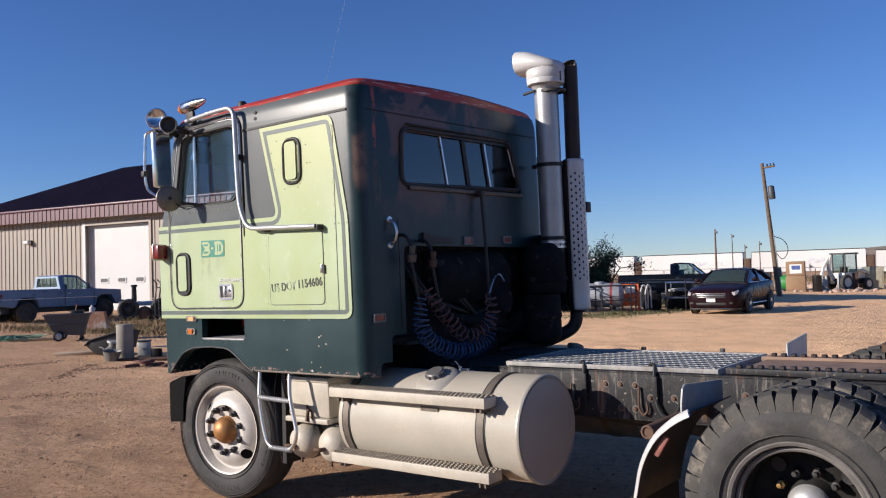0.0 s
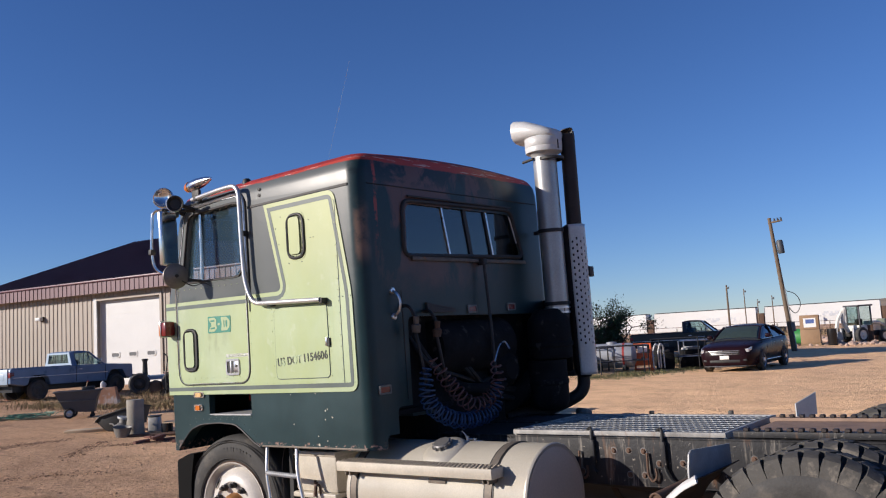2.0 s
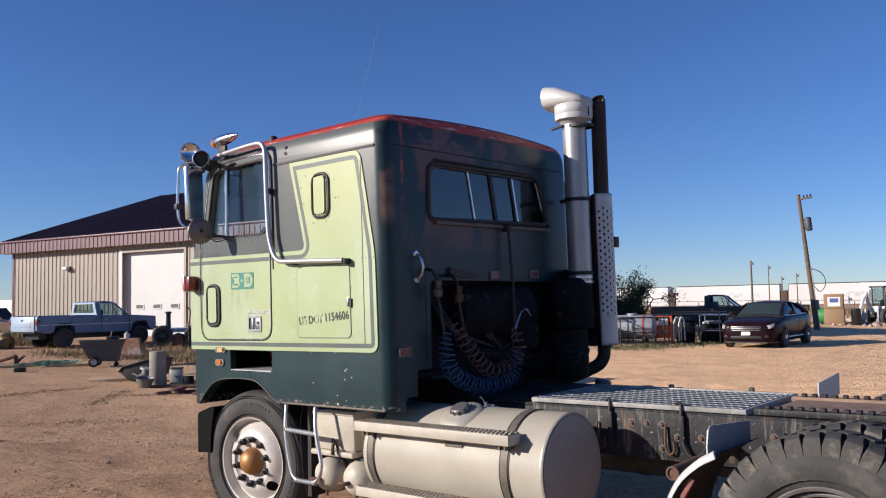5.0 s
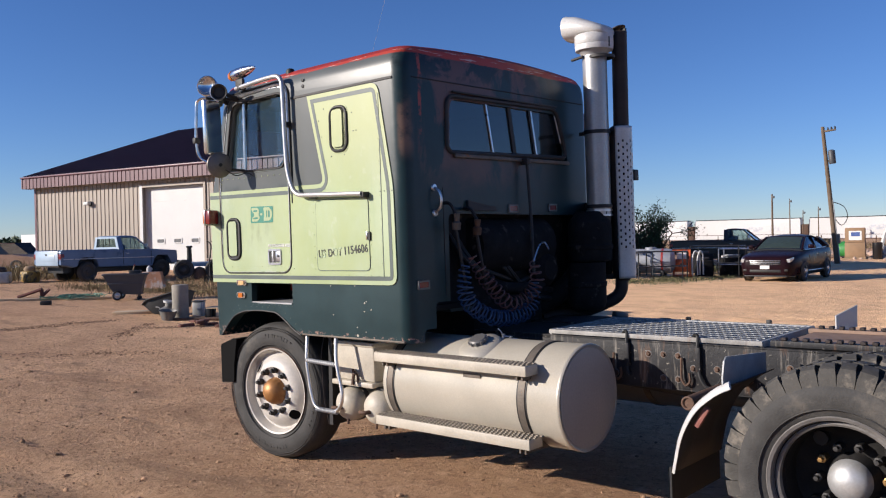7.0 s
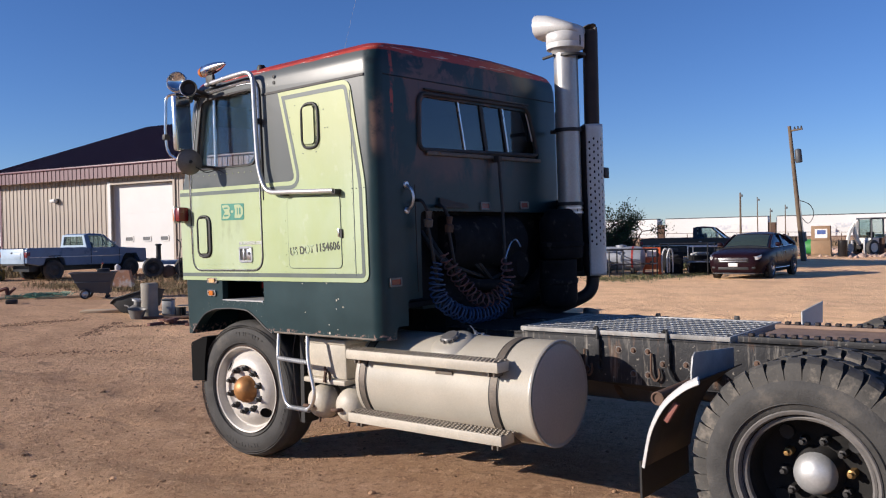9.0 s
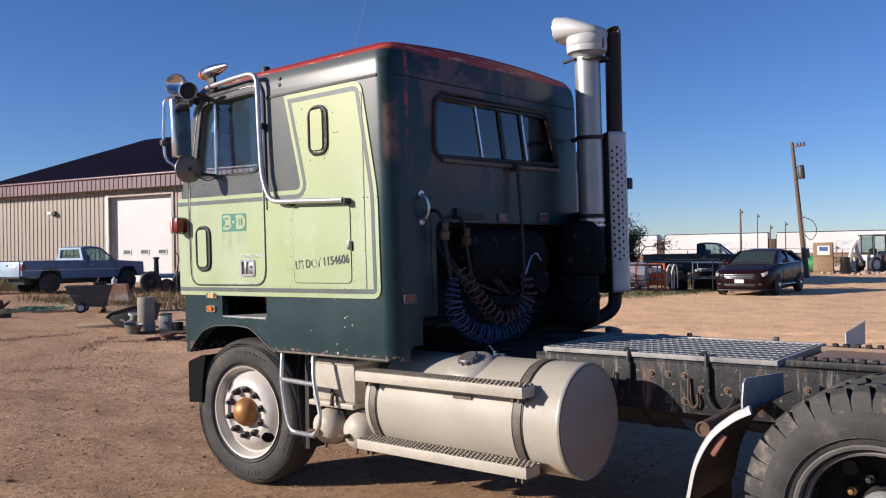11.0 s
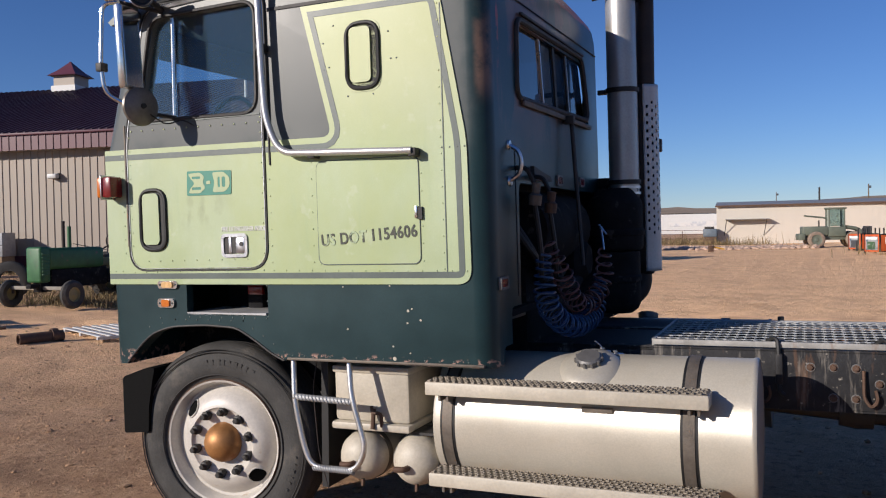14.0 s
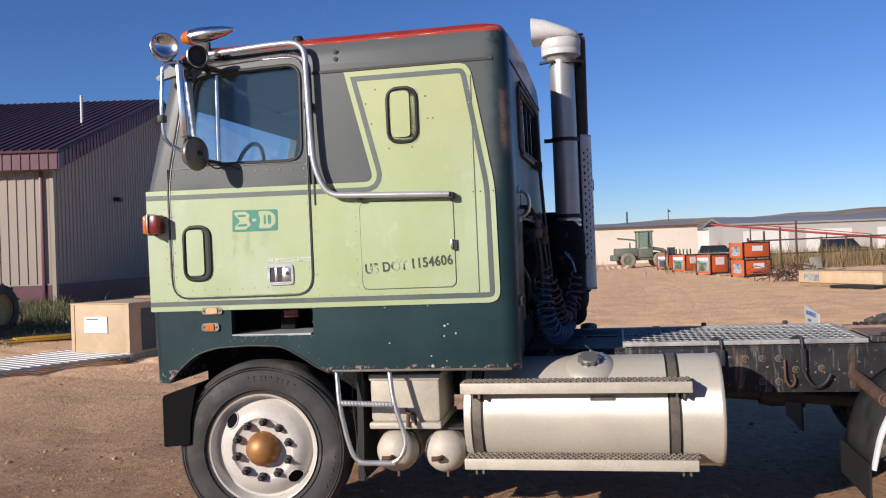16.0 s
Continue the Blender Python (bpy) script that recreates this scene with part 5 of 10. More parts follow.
def drive_tyre(cx, yo, cz, sgn, parent_name, rimmat, cap):
    ax = (0, sgn, 0)
    w = part(parent_name, lathe(tyre_profile(0.529, 0.315, 0.26, 0.05), (cx, yo, cz), ax, 60), M["rubber"], truck, "chunky drive tyre with deep worn lugs on a dark wheel")
    lug, rnd = bmesh.new(), random.Random(int(cx * 10))
    single = sgn == 1 and (cap or cx < 5)
    for i in range(38):
        a0 = 2 * math.pi * i / 38
        for side in (0, 1):
            pts = []
            chunk = rnd.uniform(-0.004, 0.003)
            for (r, h, da, ha) in ((0.445, -0.006, 0, 0.0815), (0.50, 0.0, 0, 0.077), (0.534, 0.018, 0.0, 0.066), (0.546, 0.05, 0.01, 0.060), (0.548, 0.10, 0.03, 0.058), (0.548, 0.125, 0.05, 0.056), (0.50, 0.125, 0.05, 0.06), (0.46, 0.03, 0, 0.08)):
                hh = h if side == 0 else 0.26 - h
                pts.append((r + 0.014 + (chunk if r > 0.52 else 0), hh, a0 + da + (0.08 if side else 0), ha + (rnd.uniform(-0.006, 0.004) if r > 0.52 else 0)))
            ra = [lug.verts.new((cx + r * math.cos(a - w_), yo + sgn * h, cz + r * math.sin(a - w_))) for r, h, a, w_ in pts]
            rb = [lug.verts.new((cx + r * math.cos(a + w_), yo + sgn * h, cz + r * math.sin(a + w_))) for r, h, a, w_ in pts]
            n = len(pts)
            for k in range(n):
                lug.faces.new((ra[k], ra[(k + 1) % n], rb[(k + 1) % n], rb[k]))
            lug.faces.new(ra)
            lug.faces.new(rb[::-1])
            if single:
                part("tread_lug", lug, M["dusty_tread"], w)
                lug = bmesh.new()
    if not single:
        part("tread_lugs", lug, M["dusty_tread"], w)["kind"] = "stuff"
    bm = lathe([(0.36, -0.016), (0.364, -0.022), (0.368, -0.016)], (cx, yo, cz), ax, 48)
    part("sidewall_ring", bm, M["rubber"], w)
    rim = part("rim", lathe([(0.318, 0.03), (0.331, 0.0), (0.326, -0.006), (0.315, 0.0), (0.305, 0.03), (0.298, 0.09), (0.278, 0.10), (0.268, 0.21), (0.20, 0.235), (0.165, 0.24), (0, 0.24)], (cx, yo, cz), ax, 48), M["black_wheel"], w, "dirty steel wheel, blackened for the shade in its dish")
    part("rim_lip", lathe([(0.316, 0.02), (0.332, -0.004), (0.326, -0.010), (0.312, -0.004), (0.304, 0.03), (0.306, 0.034)], (cx, yo, cz), ax, 48), M["grey_ring"], rim)
    part("lock_ring", lathe([(0.296, 0.05), (0.300, 0.030), (0.290, 0.026), (0.280, 0.032), (0.278, 0.06)], (cx, yo, cz), ax, 48), M["grey_ring"], rim)
    if cap:
        # black discs laid on the wheel stand for its unlit hand holes
        for a in (40, 130, 220, 310):
            p = (cx + 0.225 * math.cos(radians(a)), yo + sgn * 0.205, cz + 0.225 * math.sin(radians(a)))
            part("hand_hole", lathe([(0, 0.008), (0.035, 0.004), (0.04, 0.02)], p, ax, 12), M["black_rubber"], w)
        for i in range(10):
            a = radians(36 * i + 5)
            part("wheel_nut", lathe([(0, 0.15), (0.012, 0.152), (0.013, 0.175), (0.022, 0.18), (0.022, 0.24)], (cx + 0.155 * math.cos(a), yo, cz + 0.155 * math.sin(a)), ax, 6), M["brass"] if i % 4 == 0 else M["grime"], w)
        part("hub", lathe([(0.10, 0.165), (0.105, 0.18), (0.12, 0.24)], (cx, yo, cz), ax, 20), M["grime"], w)
        part("hub_cap", lathe([(0, 0.085), (0.04, 0.09), (0.075, 0.108), (0.095, 0.135), (0.102, 0.165), (0.09, 0.169)], (cx, yo, cz), ax, 28), M["axle_cap"], w, "domed bright axle cap")
    return w


for cx in (4.350, 5.690):
    drive_tyre(cx, -0.02, 0.503, 1, "drive_wheel", "rusty_rim", True)
    drive_tyre(cx, 0.30, 0.503, 1, "drive_wheel", "rusty_rim", False)
    drive_tyre(cx, 2.32, 0.503, -1, "drive_wheel", "rusty_rim", True)
    drive_tyre(cx, 2.0, 0.503, -1, "drive_wheel", "rusty_rim", False)
    part("axle", rod((cx, 0.3, 0.503), (cx, 2.0, 0.503), 0.09, 14), M["grime"], truck)
part("front_axle", box(-0.06, 0.06, 0.3, 2.0, 0.40, 0.50, 0.02), M["grime"], truck)

# ---- chassis ----
# unseen driveline and springs, added to block light under the chassis
shaft_ = part("drive_shaft", rod((2.15, 1.15, 0.72), (4.25, 1.15, 0.56), 0.055, 14), M["grime"], truck)
part("shaft_joint", lathe([(0, -0.09), (0.08, -0.08), (0.09, 0.0), (0.08, 0.08), (0, 0.09)], (3.2, 1.15, 0.64), (1, 0, -0.08), 14), M["grime"], shaft_)
for y_ in (0.70, 1.60):
    for k in range(5):
        part("spring_leaf", box(4.50 - 0.07 * k + 0.1, 5.49 + 0.07 * k - 0.1, y_ - 0.045, y_ + 0.045, 0.60 + 0.022 * k, 0.618 + 0.022 * k, 0.004), M["grime"], truck)
    part("spring_hanger", plate([(4.90, 0.60), (5.10, 0.60), (5.2, 0.76), (4.8, 0.76)], y_ - 0.06, y_ + 0.06), M["grime"], truck)
for y0, y1, lip in ((0.77, 0.785, 0.85), (1.525, 1.54, 1.46)):
    fr = part("frame_rail", box(-0.5, 6.3, y0, y1, 0.719, 1.005, 0.004), M["frame"], truck, "frame rail with peeling black paint and rust runs")
    for z in (0.715, 0.997):
        part("flange", box(-0.5, 6.3, min(y0, lip), max(y1, lip), z, z + 0.012), M["frame"], fr)
    for x, z in ((2.985, 0.926), (3.087, 0.928), (3.185, 0.926), (3.084, 0.782), (3.182, 0.781), (3.283, 0.855), (3.434, 0.861), (2.35, 0.86), (3.86, 0.9), (4.0, 0.78), (2.75, 0.79)):
        yy, s = (y0, -1) if y0 < 1 else (y1, 1)
        part("frame_bolt", lathe([(0.0, 0.014), (0.011, 0.012), (0.013, 0.003), (0.019, 0.003), (0.019, 0)], (x, yy, z), (0, s, 0), 7), M["rust"], fr)
        part("bolt_ring", lathe([(0.017, 0.0015), (0.0215, 0.0015), (0.023, 0)], (x, yy, z), (0, s, 0), 11), M["fender"], fr)
for x in (0.3, 2.1, 3.2, 4.0, 5.0, 6.0):
    part("cross_member", box(x - 0.05, x + 0.05, 0.785, 1.525, 0.76, 0.95, 0.01), M["grime"], truck)
for x, tail in ((2.79, [(2.843, 0.75, 0.83), (2.85, 0.745, 0.80), (2.87, 0.745, 0.79)]), (3.27, [(3.325, 0.75, 0.85), (3.345, 0.742, 0.79), (3.39, 0.738, 0.742), (3.45, 0.74, 0.77), (3.482, 0.745, 0.83)])):
    hk = part("chain_hook", tube(fillet([(x, 0.80, 1.04), (x + 0.025, 0.79, 1.062), (x + 0.05, 0.765, 1.055), (x + 0.053, 0.75, 1.0)] + tail, 0.03, 4), 0.011, 7), M["black_rubber"], truck, "black strap hooked over the deck edge")
    part("hook_shank", box(x + 0.038, x + 0.072, 0.738, 0.765, 0.84, 0.99, 0.006), M["frame"], hk)
for x in (2.745, 3.215):
    part("bent_hook", tube(fillet([(x, 0.755, 0.92), (x, 0.745, 0.79), (x + 0.03, 0.74, 0.745), (x + 0.06, 0.745, 0.78), (x + 0.05, 0.75, 0.83)], 0.03, 4), 0.008, 6), M["rust"], truck)
# open grating on the deck behind the cab
deck = part("deck_edge", box(2.235, 3.71, 0.765, 0.785, 1.016, 1.045, 0.004), M["deck_edge"], truck, "galvanised catwalk grating with a pale steel edge")
part("deck_edge", box(2.235, 3.71, 1.63, 1.65, 1.005, 1.045, 0.004), M["galv"], deck)
for x in (2.24, 3.70):
    part("deck_edge", box(x - 0.008, x + 0.008, 0.785, 1.63, 1.005, 1.045), M["galv"], deck)
for i in range(31):
    x = 2.262 + i * 0.0465
    part("grating_bar", box(x - 0.0018, x + 0.0018, 0.785, 1.63, 1.028, 1.041), M["galv"], deck)
serrated = bmesh.new()
zig = [2.25 + 0.02325 * k for k in range(62)]
plate([(x, -0.013 if k % 2 else -0.001) for k, x in enumerate(zig)] + [(x, 0.001 if k % 2 else 0.013) for k, x in reversed(list(enumerate(zig)))], 1.041, 1.045, "z", bm=serrated)
first = None
for i in range(9):
    if first is None:
        first = part("grating_bar", serrated, M["galv"], deck)
        first.location.y = 0.835
    else:
        bar = new("grating_bar", first.data)
        bar.parent = deck
        bar.matrix_parent_inverse = first.matrix_parent_inverse.copy()
        bar.location.y = 0.835 + i * 0.0935
# black sheet added for the shade below the open grating
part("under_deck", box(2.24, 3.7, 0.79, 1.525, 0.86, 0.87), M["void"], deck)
part("deck_beam", box(2.2, 2.235, 0.785, 1.6, 0.97, 1.01), M["grime"], truck)
for x, y in ((2.83, 1.66), (3.40, 1.68)):
    part("far_edge_clip", box(x - 0.018, x + 0.018, y - 0.012, y + 0.012, 1.03, 1.068, 0.008), M["grime"], truck)
# sliding fifth-wheel base: notched rails and a rusty plate
for y0, y1 in ((0.80, 0.87), (1.43, 1.50)):
    rl = part("slide_rail", box(3.74, 6.1, y0, y1, 1.015, 1.05, 0.004), M["frame"] if y0 < 1 else M["dusty_rust"], truck, "rusty notched slide rail")
    bm = bmesh.new()
    for i in range(38):
        box(3.80 + i * 0.06, 3.83 + i * 0.06, y0 + 0.005, y1 - 0.03, 1.05, 1.07, 0.004, 1, bm=bm)
    part("rail_teeth", bm, M["stack"], rl)["kind"] = "stuff"
part("slide_plate", box(3.78, 6.0, 0.87, 1.43, 1.02, 1.032), M["dusty_rust"], truck)
fw = part("fifth_wheel", plate([tuple(p) for p in fillet([(4.55, 0.80), (5.3, 0.75), (5.75, 0.85), (5.75, 1.05), (5.2, 1.12), (5.2, 1.18), (5.75, 1.25), (5.75, 1.45), (5.3, 1.55), (4.55, 1.5)], 0.08, 4, True)], 1.16, 1.20, "z"), M["rust"], truck, "greasy rusty fifth wheel coupling plate")
part("pivot_base", box(4.9, 5.3, 0.85, 1.45, 1.03, 1.16, 0.02), M["grime"], fw)

M["red_bracket"] = mat("faded_red_bracket", (0.24, 0.09, 0.07), 0.7, vary=0.3, scale=9, bump=0.1)
# quarter fenders before the drive wheels
def fender(s):
    """s maps y of the near side to either side."""
    prof = [tuple(p) for p in fillet([(3.83, 0.92), (3.76, 0.885), (3.64, 0.79), (3.555, 0.64), (3.51, 0.43)], 0.12, 4)]
    bm = bmesh.new()
    rows = [[bm.verts.new((x, s(y), z)) for y in (0.03, 0.2, 0.4, 0.62)] for x, z in prof]
    for a, b in zip(rows, rows[1:]):
        for i in range(3):
            bm.faces.new((a[i], a[i + 1], b[i + 1], b[i]))
    f = part("quarter_fender", bm, M["grime"], truck, "dented quarter fender with a bright rolled edge and rubber flap")
    sd = f.modifiers.new("thick", "SOLIDIFY")
    sd.thickness, sd.offset = 0.006, 0
    part("bright_edge", tube([(x, s(0.03), z) for x, z in prof], lambda u: 0.026 - 0.010 * u, 10, flat=0.4), M["shield"], f)
    x, z = prof[-1]
    fl = bmesh.new()
    box(x - 0.022, x - 0.010, min(s(0.03), s(0.62)), max(s(0.03), s(0.62)), z - 0.17, z + 0.03, bm=fl)
    part("rubber_flap", fl, M["black_rubber"], f)
    part("mount_tube", rod((3.59, s(0.06), 0.80), (3.62, s(0.78), 0.82), 0.036, 16), M["rust"], f)
    part("tube_end", lathe([(0.026, -0.004), (0.030, -0.006), (0.037, -0.004), (0.037, 0.004), (0.026, 0.004)], (3.59, s(0.057), 0.80), (0, 1, 0), 16), M["rust"], f)
    part("red_bracket", box(-0.015, 0.015, min(s(0.045), s(0.075)), max(s(0.045), s(0.075)), -0.06, 0.06, 0.004, m=pose(3.665, 0, 0.735, 0, 32, 0)), M["red_bracket"], f)
    xp = 3.79 if s(0) == 0 else 3.715
    pl = plate([(0.032, 0.90), (0.032, 0.956), (0.055, 1.035), (0.084, 1.054), (0.595, 1.013), (0.60, 0.90)] if s(0) == 0 else [(2.516, 0.95), (2.530, 1.105), (2.05, 1.072), (2.05, 0.95)], -0.004, 0.004, "x")
    bmesh.ops.transform(pl, matrix=Matrix.Translation((xp, 0, 0)), verts=pl.verts)
    part("splash_plate", pl, M["galv"] if s(0) == 0 else M["white"], f, "upright pale sheet plate")
    return f


fender(lambda y: y)
far_fender = fender(lambda y: 2.3 - y)
M["blue_mark"] = mat("blue_painted_mark", (0.05, 0.16, 0.42), 0.5, vary=0.3, scale=20, wear=(0.6, 0.6, 0.58), wear_at=0.6, wear_scale=25, bump=0.0)
part("blue_bar", box(3.706, 3.7105, 2.30, 2.40, 0.985, 1.005), M["blue_mark"], far_fender, "blue unreadable mark")
part("blue_bar", box(3.706, 3.7105, 2.14, 2.46, 1.035, 1.068), M["blue_mark"], far_fender, "blue unreadable mark")

# ---- near side: fuel tank, steps, battery box, air tanks, ladder ----
TY, TZ, TR = 0.40, 0.688, 0.328
tank = part("fuel_tank", lathe([(0, 0.0), (TR - 0.03, 0.0), (TR - 0.008, 0.006), (TR, 0.028), (TR, 1.462), (TR + 0.004, 1.468), (TR + 0.004, 1.482), (TR - 0.002, 1.49), (TR - 0.012, 1.486), (TR - 0.02, 1.482), (0, 1.482)], (1.285, TY, TZ), (1, 0, 0), 72), M["tank"], truck, "round cream painted fuel tank with a flat end")
part("tank_end", lathe([(0, 0.0), (TR - 0.022, 0.0), (TR - 0.022, -0.003)], (2.7715, TY, TZ), (1, 0, 0), 64), M["tank_end"], tank)
for x in (1.345, 2.475):
    st_ = part("tank_strap", lathe([(TR + 0.001, 0), (TR + 0.007, 0.0), (TR + 0.007, 0.05), (TR + 0.001, 0.05)], (x, TY, TZ), (1, 0, 0), 64), M["strap"], tank, "rusty steel band")
    part("strap_liner", lathe([(TR + 0.0005, -0.012), (TR + 0.003, -0.012), (TR + 0.003, 0.062), (TR + 0.0005, 0.062)], (x, TY, TZ), (1, 0, 0), 64), M["black_rubber"], tank)
neck_dir = Vector((0, -0.42, 0.91)).normalized()
neck = Vector((2.03, TY, TZ)) + neck_dir * TR
fn = part("filler_flange", lathe([(0.17, -0.04), (0.14, 0.0), (0.10, 0.012), (0.06, 0.022), (0, 0.022)], neck, neck_dir, 28), M["tank"], tank)
cap_bm = lathe([(0.050, 0.02), (0.060, 0.022), (0.062, 0.044), (0.053, 0.053), (0, 0.056)], neck, neck_dir, 22)
part("filler_cap", cap_bm, M["fender"], tank)
for k in range(11):
    a = 2 * math.pi * k / 11
    side_ = Vector((math.cos(a), math.sin(a) * neck_dir.z, -math.sin(a) * neck_dir.y))
    part("cap_lug", lathe([(0, 0.0), (0.009, 0.0), (0.008, 0.02), (0, 0.022)], neck + side_ * 0.061 + neck_dir * 0.026, neck_dir, 6), M["fender"], tank)
for x, h_ in ((2.035, 0.030), (2.10, 0.018)):
    vf = part("vent_fitting", lathe([(0, 0), (0.017, 0.0), (0.017, 0.010), (0.009, 0.012), (0.009, h_), (0.013, h_), (0.013, h_ + 0.008), (0, h_ + 0.008)], (x, 0.51, TZ + TR - 0.022), (0, 0.05, 1), 8), M["dull_chrome"], tank, "small plated pipe fitting")
    part("elbow", rod((x, 0.51, TZ + TR + h_ - 0.03), (x + 0.03, 0.55, TZ + TR + h_ - 0.04), 0.006, 8), M["dull_chrome"], vf)
part("breather_wire", tube([(2.035, 0.50, TZ + TR + 0.02), (2.015, 0.50, TZ + TR + 0.04), (2.0, 0.50, TZ + TR + 0.05)], 0.003, 6), M["dull_chrome"], tank)
# its twin on the far side of the frame, with the shade put into its grey
tank2 = part("fuel_tank", lathe([(0, 0.0), (TR - 0.03, 0.0), (TR - 0.008, 0.006), (TR, 0.028), (TR, 1.462), (TR + 0.004, 1.468), (TR + 0.004, 1.482), (TR - 0.02, 1.482), (0, 1.482)], (1.285, 2.3 - TY, TZ), (1, 0, 0), 48), mat("shaded_tank_grey", (0.13, 0.13, 0.13), 0.5, 0.1, vary=0.2, scale=3, bump=0.05), truck, "far fuel tank in the shade of the cab")
for x in (1.345, 2.475):
    part("tank_strap", lathe([(TR + 0.001, 0), (TR + 0.007, 0.0), (TR + 0.007, 0.05), (TR + 0.001, 0.05)], (x, 2.3 - TY, TZ), (1, 0, 0), 48), M["strap"], tank2)
part("filler_cap", lathe([(0.075, -0.09), (0.060, -0.01), (0.066, 0.0), (0.068, 0.03), (0.05, 0.036), (0, 0.036)], (1.977, 2.16, 0.985), (0, 0.42, 0.91), 12), M["fender"], tank2)
part("data_plate", box(2.03, 2.17, 0.085, 0.092, 0.80, 0.825), M["strap"], tank)


def step(z0, z1, x0, x1, y0, y1, parent):
    s = part("step", box(x0, x1, y0, y1, z0, z1 - 0.012, 0.005), M["cream"], parent, "cream step board with a toothed tread")
    bm = box(x0 + 0.005, x1 - 0.005, y0 + 0.006, y1, z1 - 0.013, z1 - 0.010)
    nx = int((x1 - x0) / 0.032)
    for i in range(nx):
        for j in range(4):
            x, y = x0 + 0.02 + i * 0.032 + (0.016 if j % 2 else 0), y0 + 0.018 + j * (y1 - y0 - 0.03) / 3
            lathe([(0.014, 0), (0.012, 0.007), (0.008, 0.008), (0.006, 0.002), (0, 0.002)], (x, y, z1 - 0.011), (0, 0, 1), 6, bm)
    part("tread", bm, M["tread"], s)["kind"] = "stuff"
    for x in (x0 + 0.06, x1 - 0.09):
        part("step_bracket", box(x, x + 0.012, y0 + 0.02, y1 + 0.12, z0 - 0.03, z0 + 0.03), M["strap"], s)
        part("step_bracket", box(x + 0.04, x + 0.052, y0 + 0.02, y1 + 0.12, z0 - 0.03, z0 + 0.03), M["strap"], s)


step(0.857, 0.932, 1.29, 2.594, -0.002, 0.125, truck)
step(0.422, 0.497, 1.30, 2.612, -0.012, 0.125, truck)
# battery box
bb = part("battery_box", box(0.706, 1.138, 0.14, 0.62, 0.668, 0.955, 0.02), M["cream"], truck, "cream battery box with a rusty clasp")
part("box_lid", box(0.700, 1.143, 0.13, 0.63, 0.918, 0.958, 0.012), M["cream"], bb)
part("box_tray", box(0.700, 1.146, 0.11, 0.64, 0.630, 0.668, 0.01), M["cream"], bb)
part("clasp", tube(fillet([(0.93, 0.125, 0.755), (0.94, 0.11, 0.725), (0.99, 0.11, 0.725), (0.99, 0.115, 0.655)], 0.02, 4), 0.009, 6), M["rust"], bb)
part("clasp_bolt", rod((0.945, 0.12, 0.745), (0.945, 0.10, 0.645), 0.012, 8), M["rust"], bb)
for x in (0.855, 1.158):
    at = part("air_tank", lathe([(0, -0.035), (0.06, -0.025), (0.1, 0.0), (0.122, 0.04), (0.128, 0.08), (0.128, 0.62), (0.1, 0.68), (0, 0.70)], (x, 0.10, 0.488), (0, 1, 0), 32), M["cream"], truck, "cream air tank with a domed end")
    part("tank_band", lathe([(0.129, 0.10), (0.133, 0.10), (0.133, 0.14), (0.129, 0.14)], (x, 0.10, 0.488), (0, 1, 0), 32), M["strap"], at)
    part("drain_cock", rod((x + 0.02, 0.11, 0.383), (x + 0.02, 0.105, 0.348), 0.010, 6), M["rust"], at)
    part("fitting", tube(fillet([(x - 0.005, 0.07, 0.473), (x - 0.01, 0.03, 0.473), (x - 0.06, 0.025, 0.473)], 0.02, 4), 0.015, 8), M["rust"], at)
part("tank_shelf", box(0.7, 1.3, 0.16, 0.7, 0.616, 0.629), M["grime"], truck)
for k, (y, r_) in enumerate(((0.3, 0.02), (0.4, 0.015))):
    part("air_pipe", tube(fillet([(1.05, y, 0.60), (1.2, y, 0.62), (1.3, y + 0.1, 0.60)], 0.06, 4), r_, 8), M["black_rubber"], truck)
# two-rung ladder of bent tube
lad = part("ladder", tube(fillet([(0.535, 0.03, 1.0), (0.555, -0.005, 0.80), (0.60, -0.01, 0.58), (0.645, -0.01, 0.46), (0.90, -0.01, 0.455), (0.965, -0.01, 0.57), (0.885, 0.0, 0.83), (0.862, 0.03, 1.0)], 0.07, 6), 0.0145, 10), M["alu"], truck, "bent tube boarding ladder with knurled rungs")
for a, b in (((0.556, -0.004, 0.812), (0.89, -0.002, 0.80)), ((0.66, -0.01, 0.456), (0.89, -0.01, 0.455))):
    bm = rod(a, b, 0.0165, 10)
    n = 16
    for i in range(n):
        p = Vector(a).lerp(Vector(b), (i + 0.5) / n)
        lathe([(0.017, -0.004), (0.021, 0), (0.017, 0.004)], p, (1, 0.0, 0.5), 10, bm)
    part("rung", bm, M["galv"], lad)
# near black that carries the shade on the bumper corner
M["shade_black"] = mat("shaded_black_steel", (0.006, 0.006, 0.006), 0.85, vary=0.2, bump=0.02, spec=0.1)
# bumper end and flap ahead of the wheel, inner arch
be = part("bumper_end", plate([tuple(p) for p in fillet([(-0.615, 0.536), (-0.44, 0.552), (-0.43, 0.70), (-0.40, 0.84), (-0.38, 0.915), (-0.43, 0.918), (-0.60, 0.862), (-0.613, 0.845)], 0.012, 3, True)], 0.02, 0.30), M["shade_black"], truck, "dark bumper end ahead of the front wheel")
part("bumper", box(-0.60, -0.45, 0.31, 2.2, 0.54, 0.84, 0.03), M["black_rubber"], truck, "dull bumper")
part("wheel_liner", box(-0.5, 0.6, 0.42, 0.46, 0.75, 1.18), M["engine"], truck)
part("mud_flap", plate([(0.60, 0.30), (0.62, 0.98), (0.66, 0.98), (0.64, 0.30)], 0.16, 0.5), M["black_rubber"], truck)
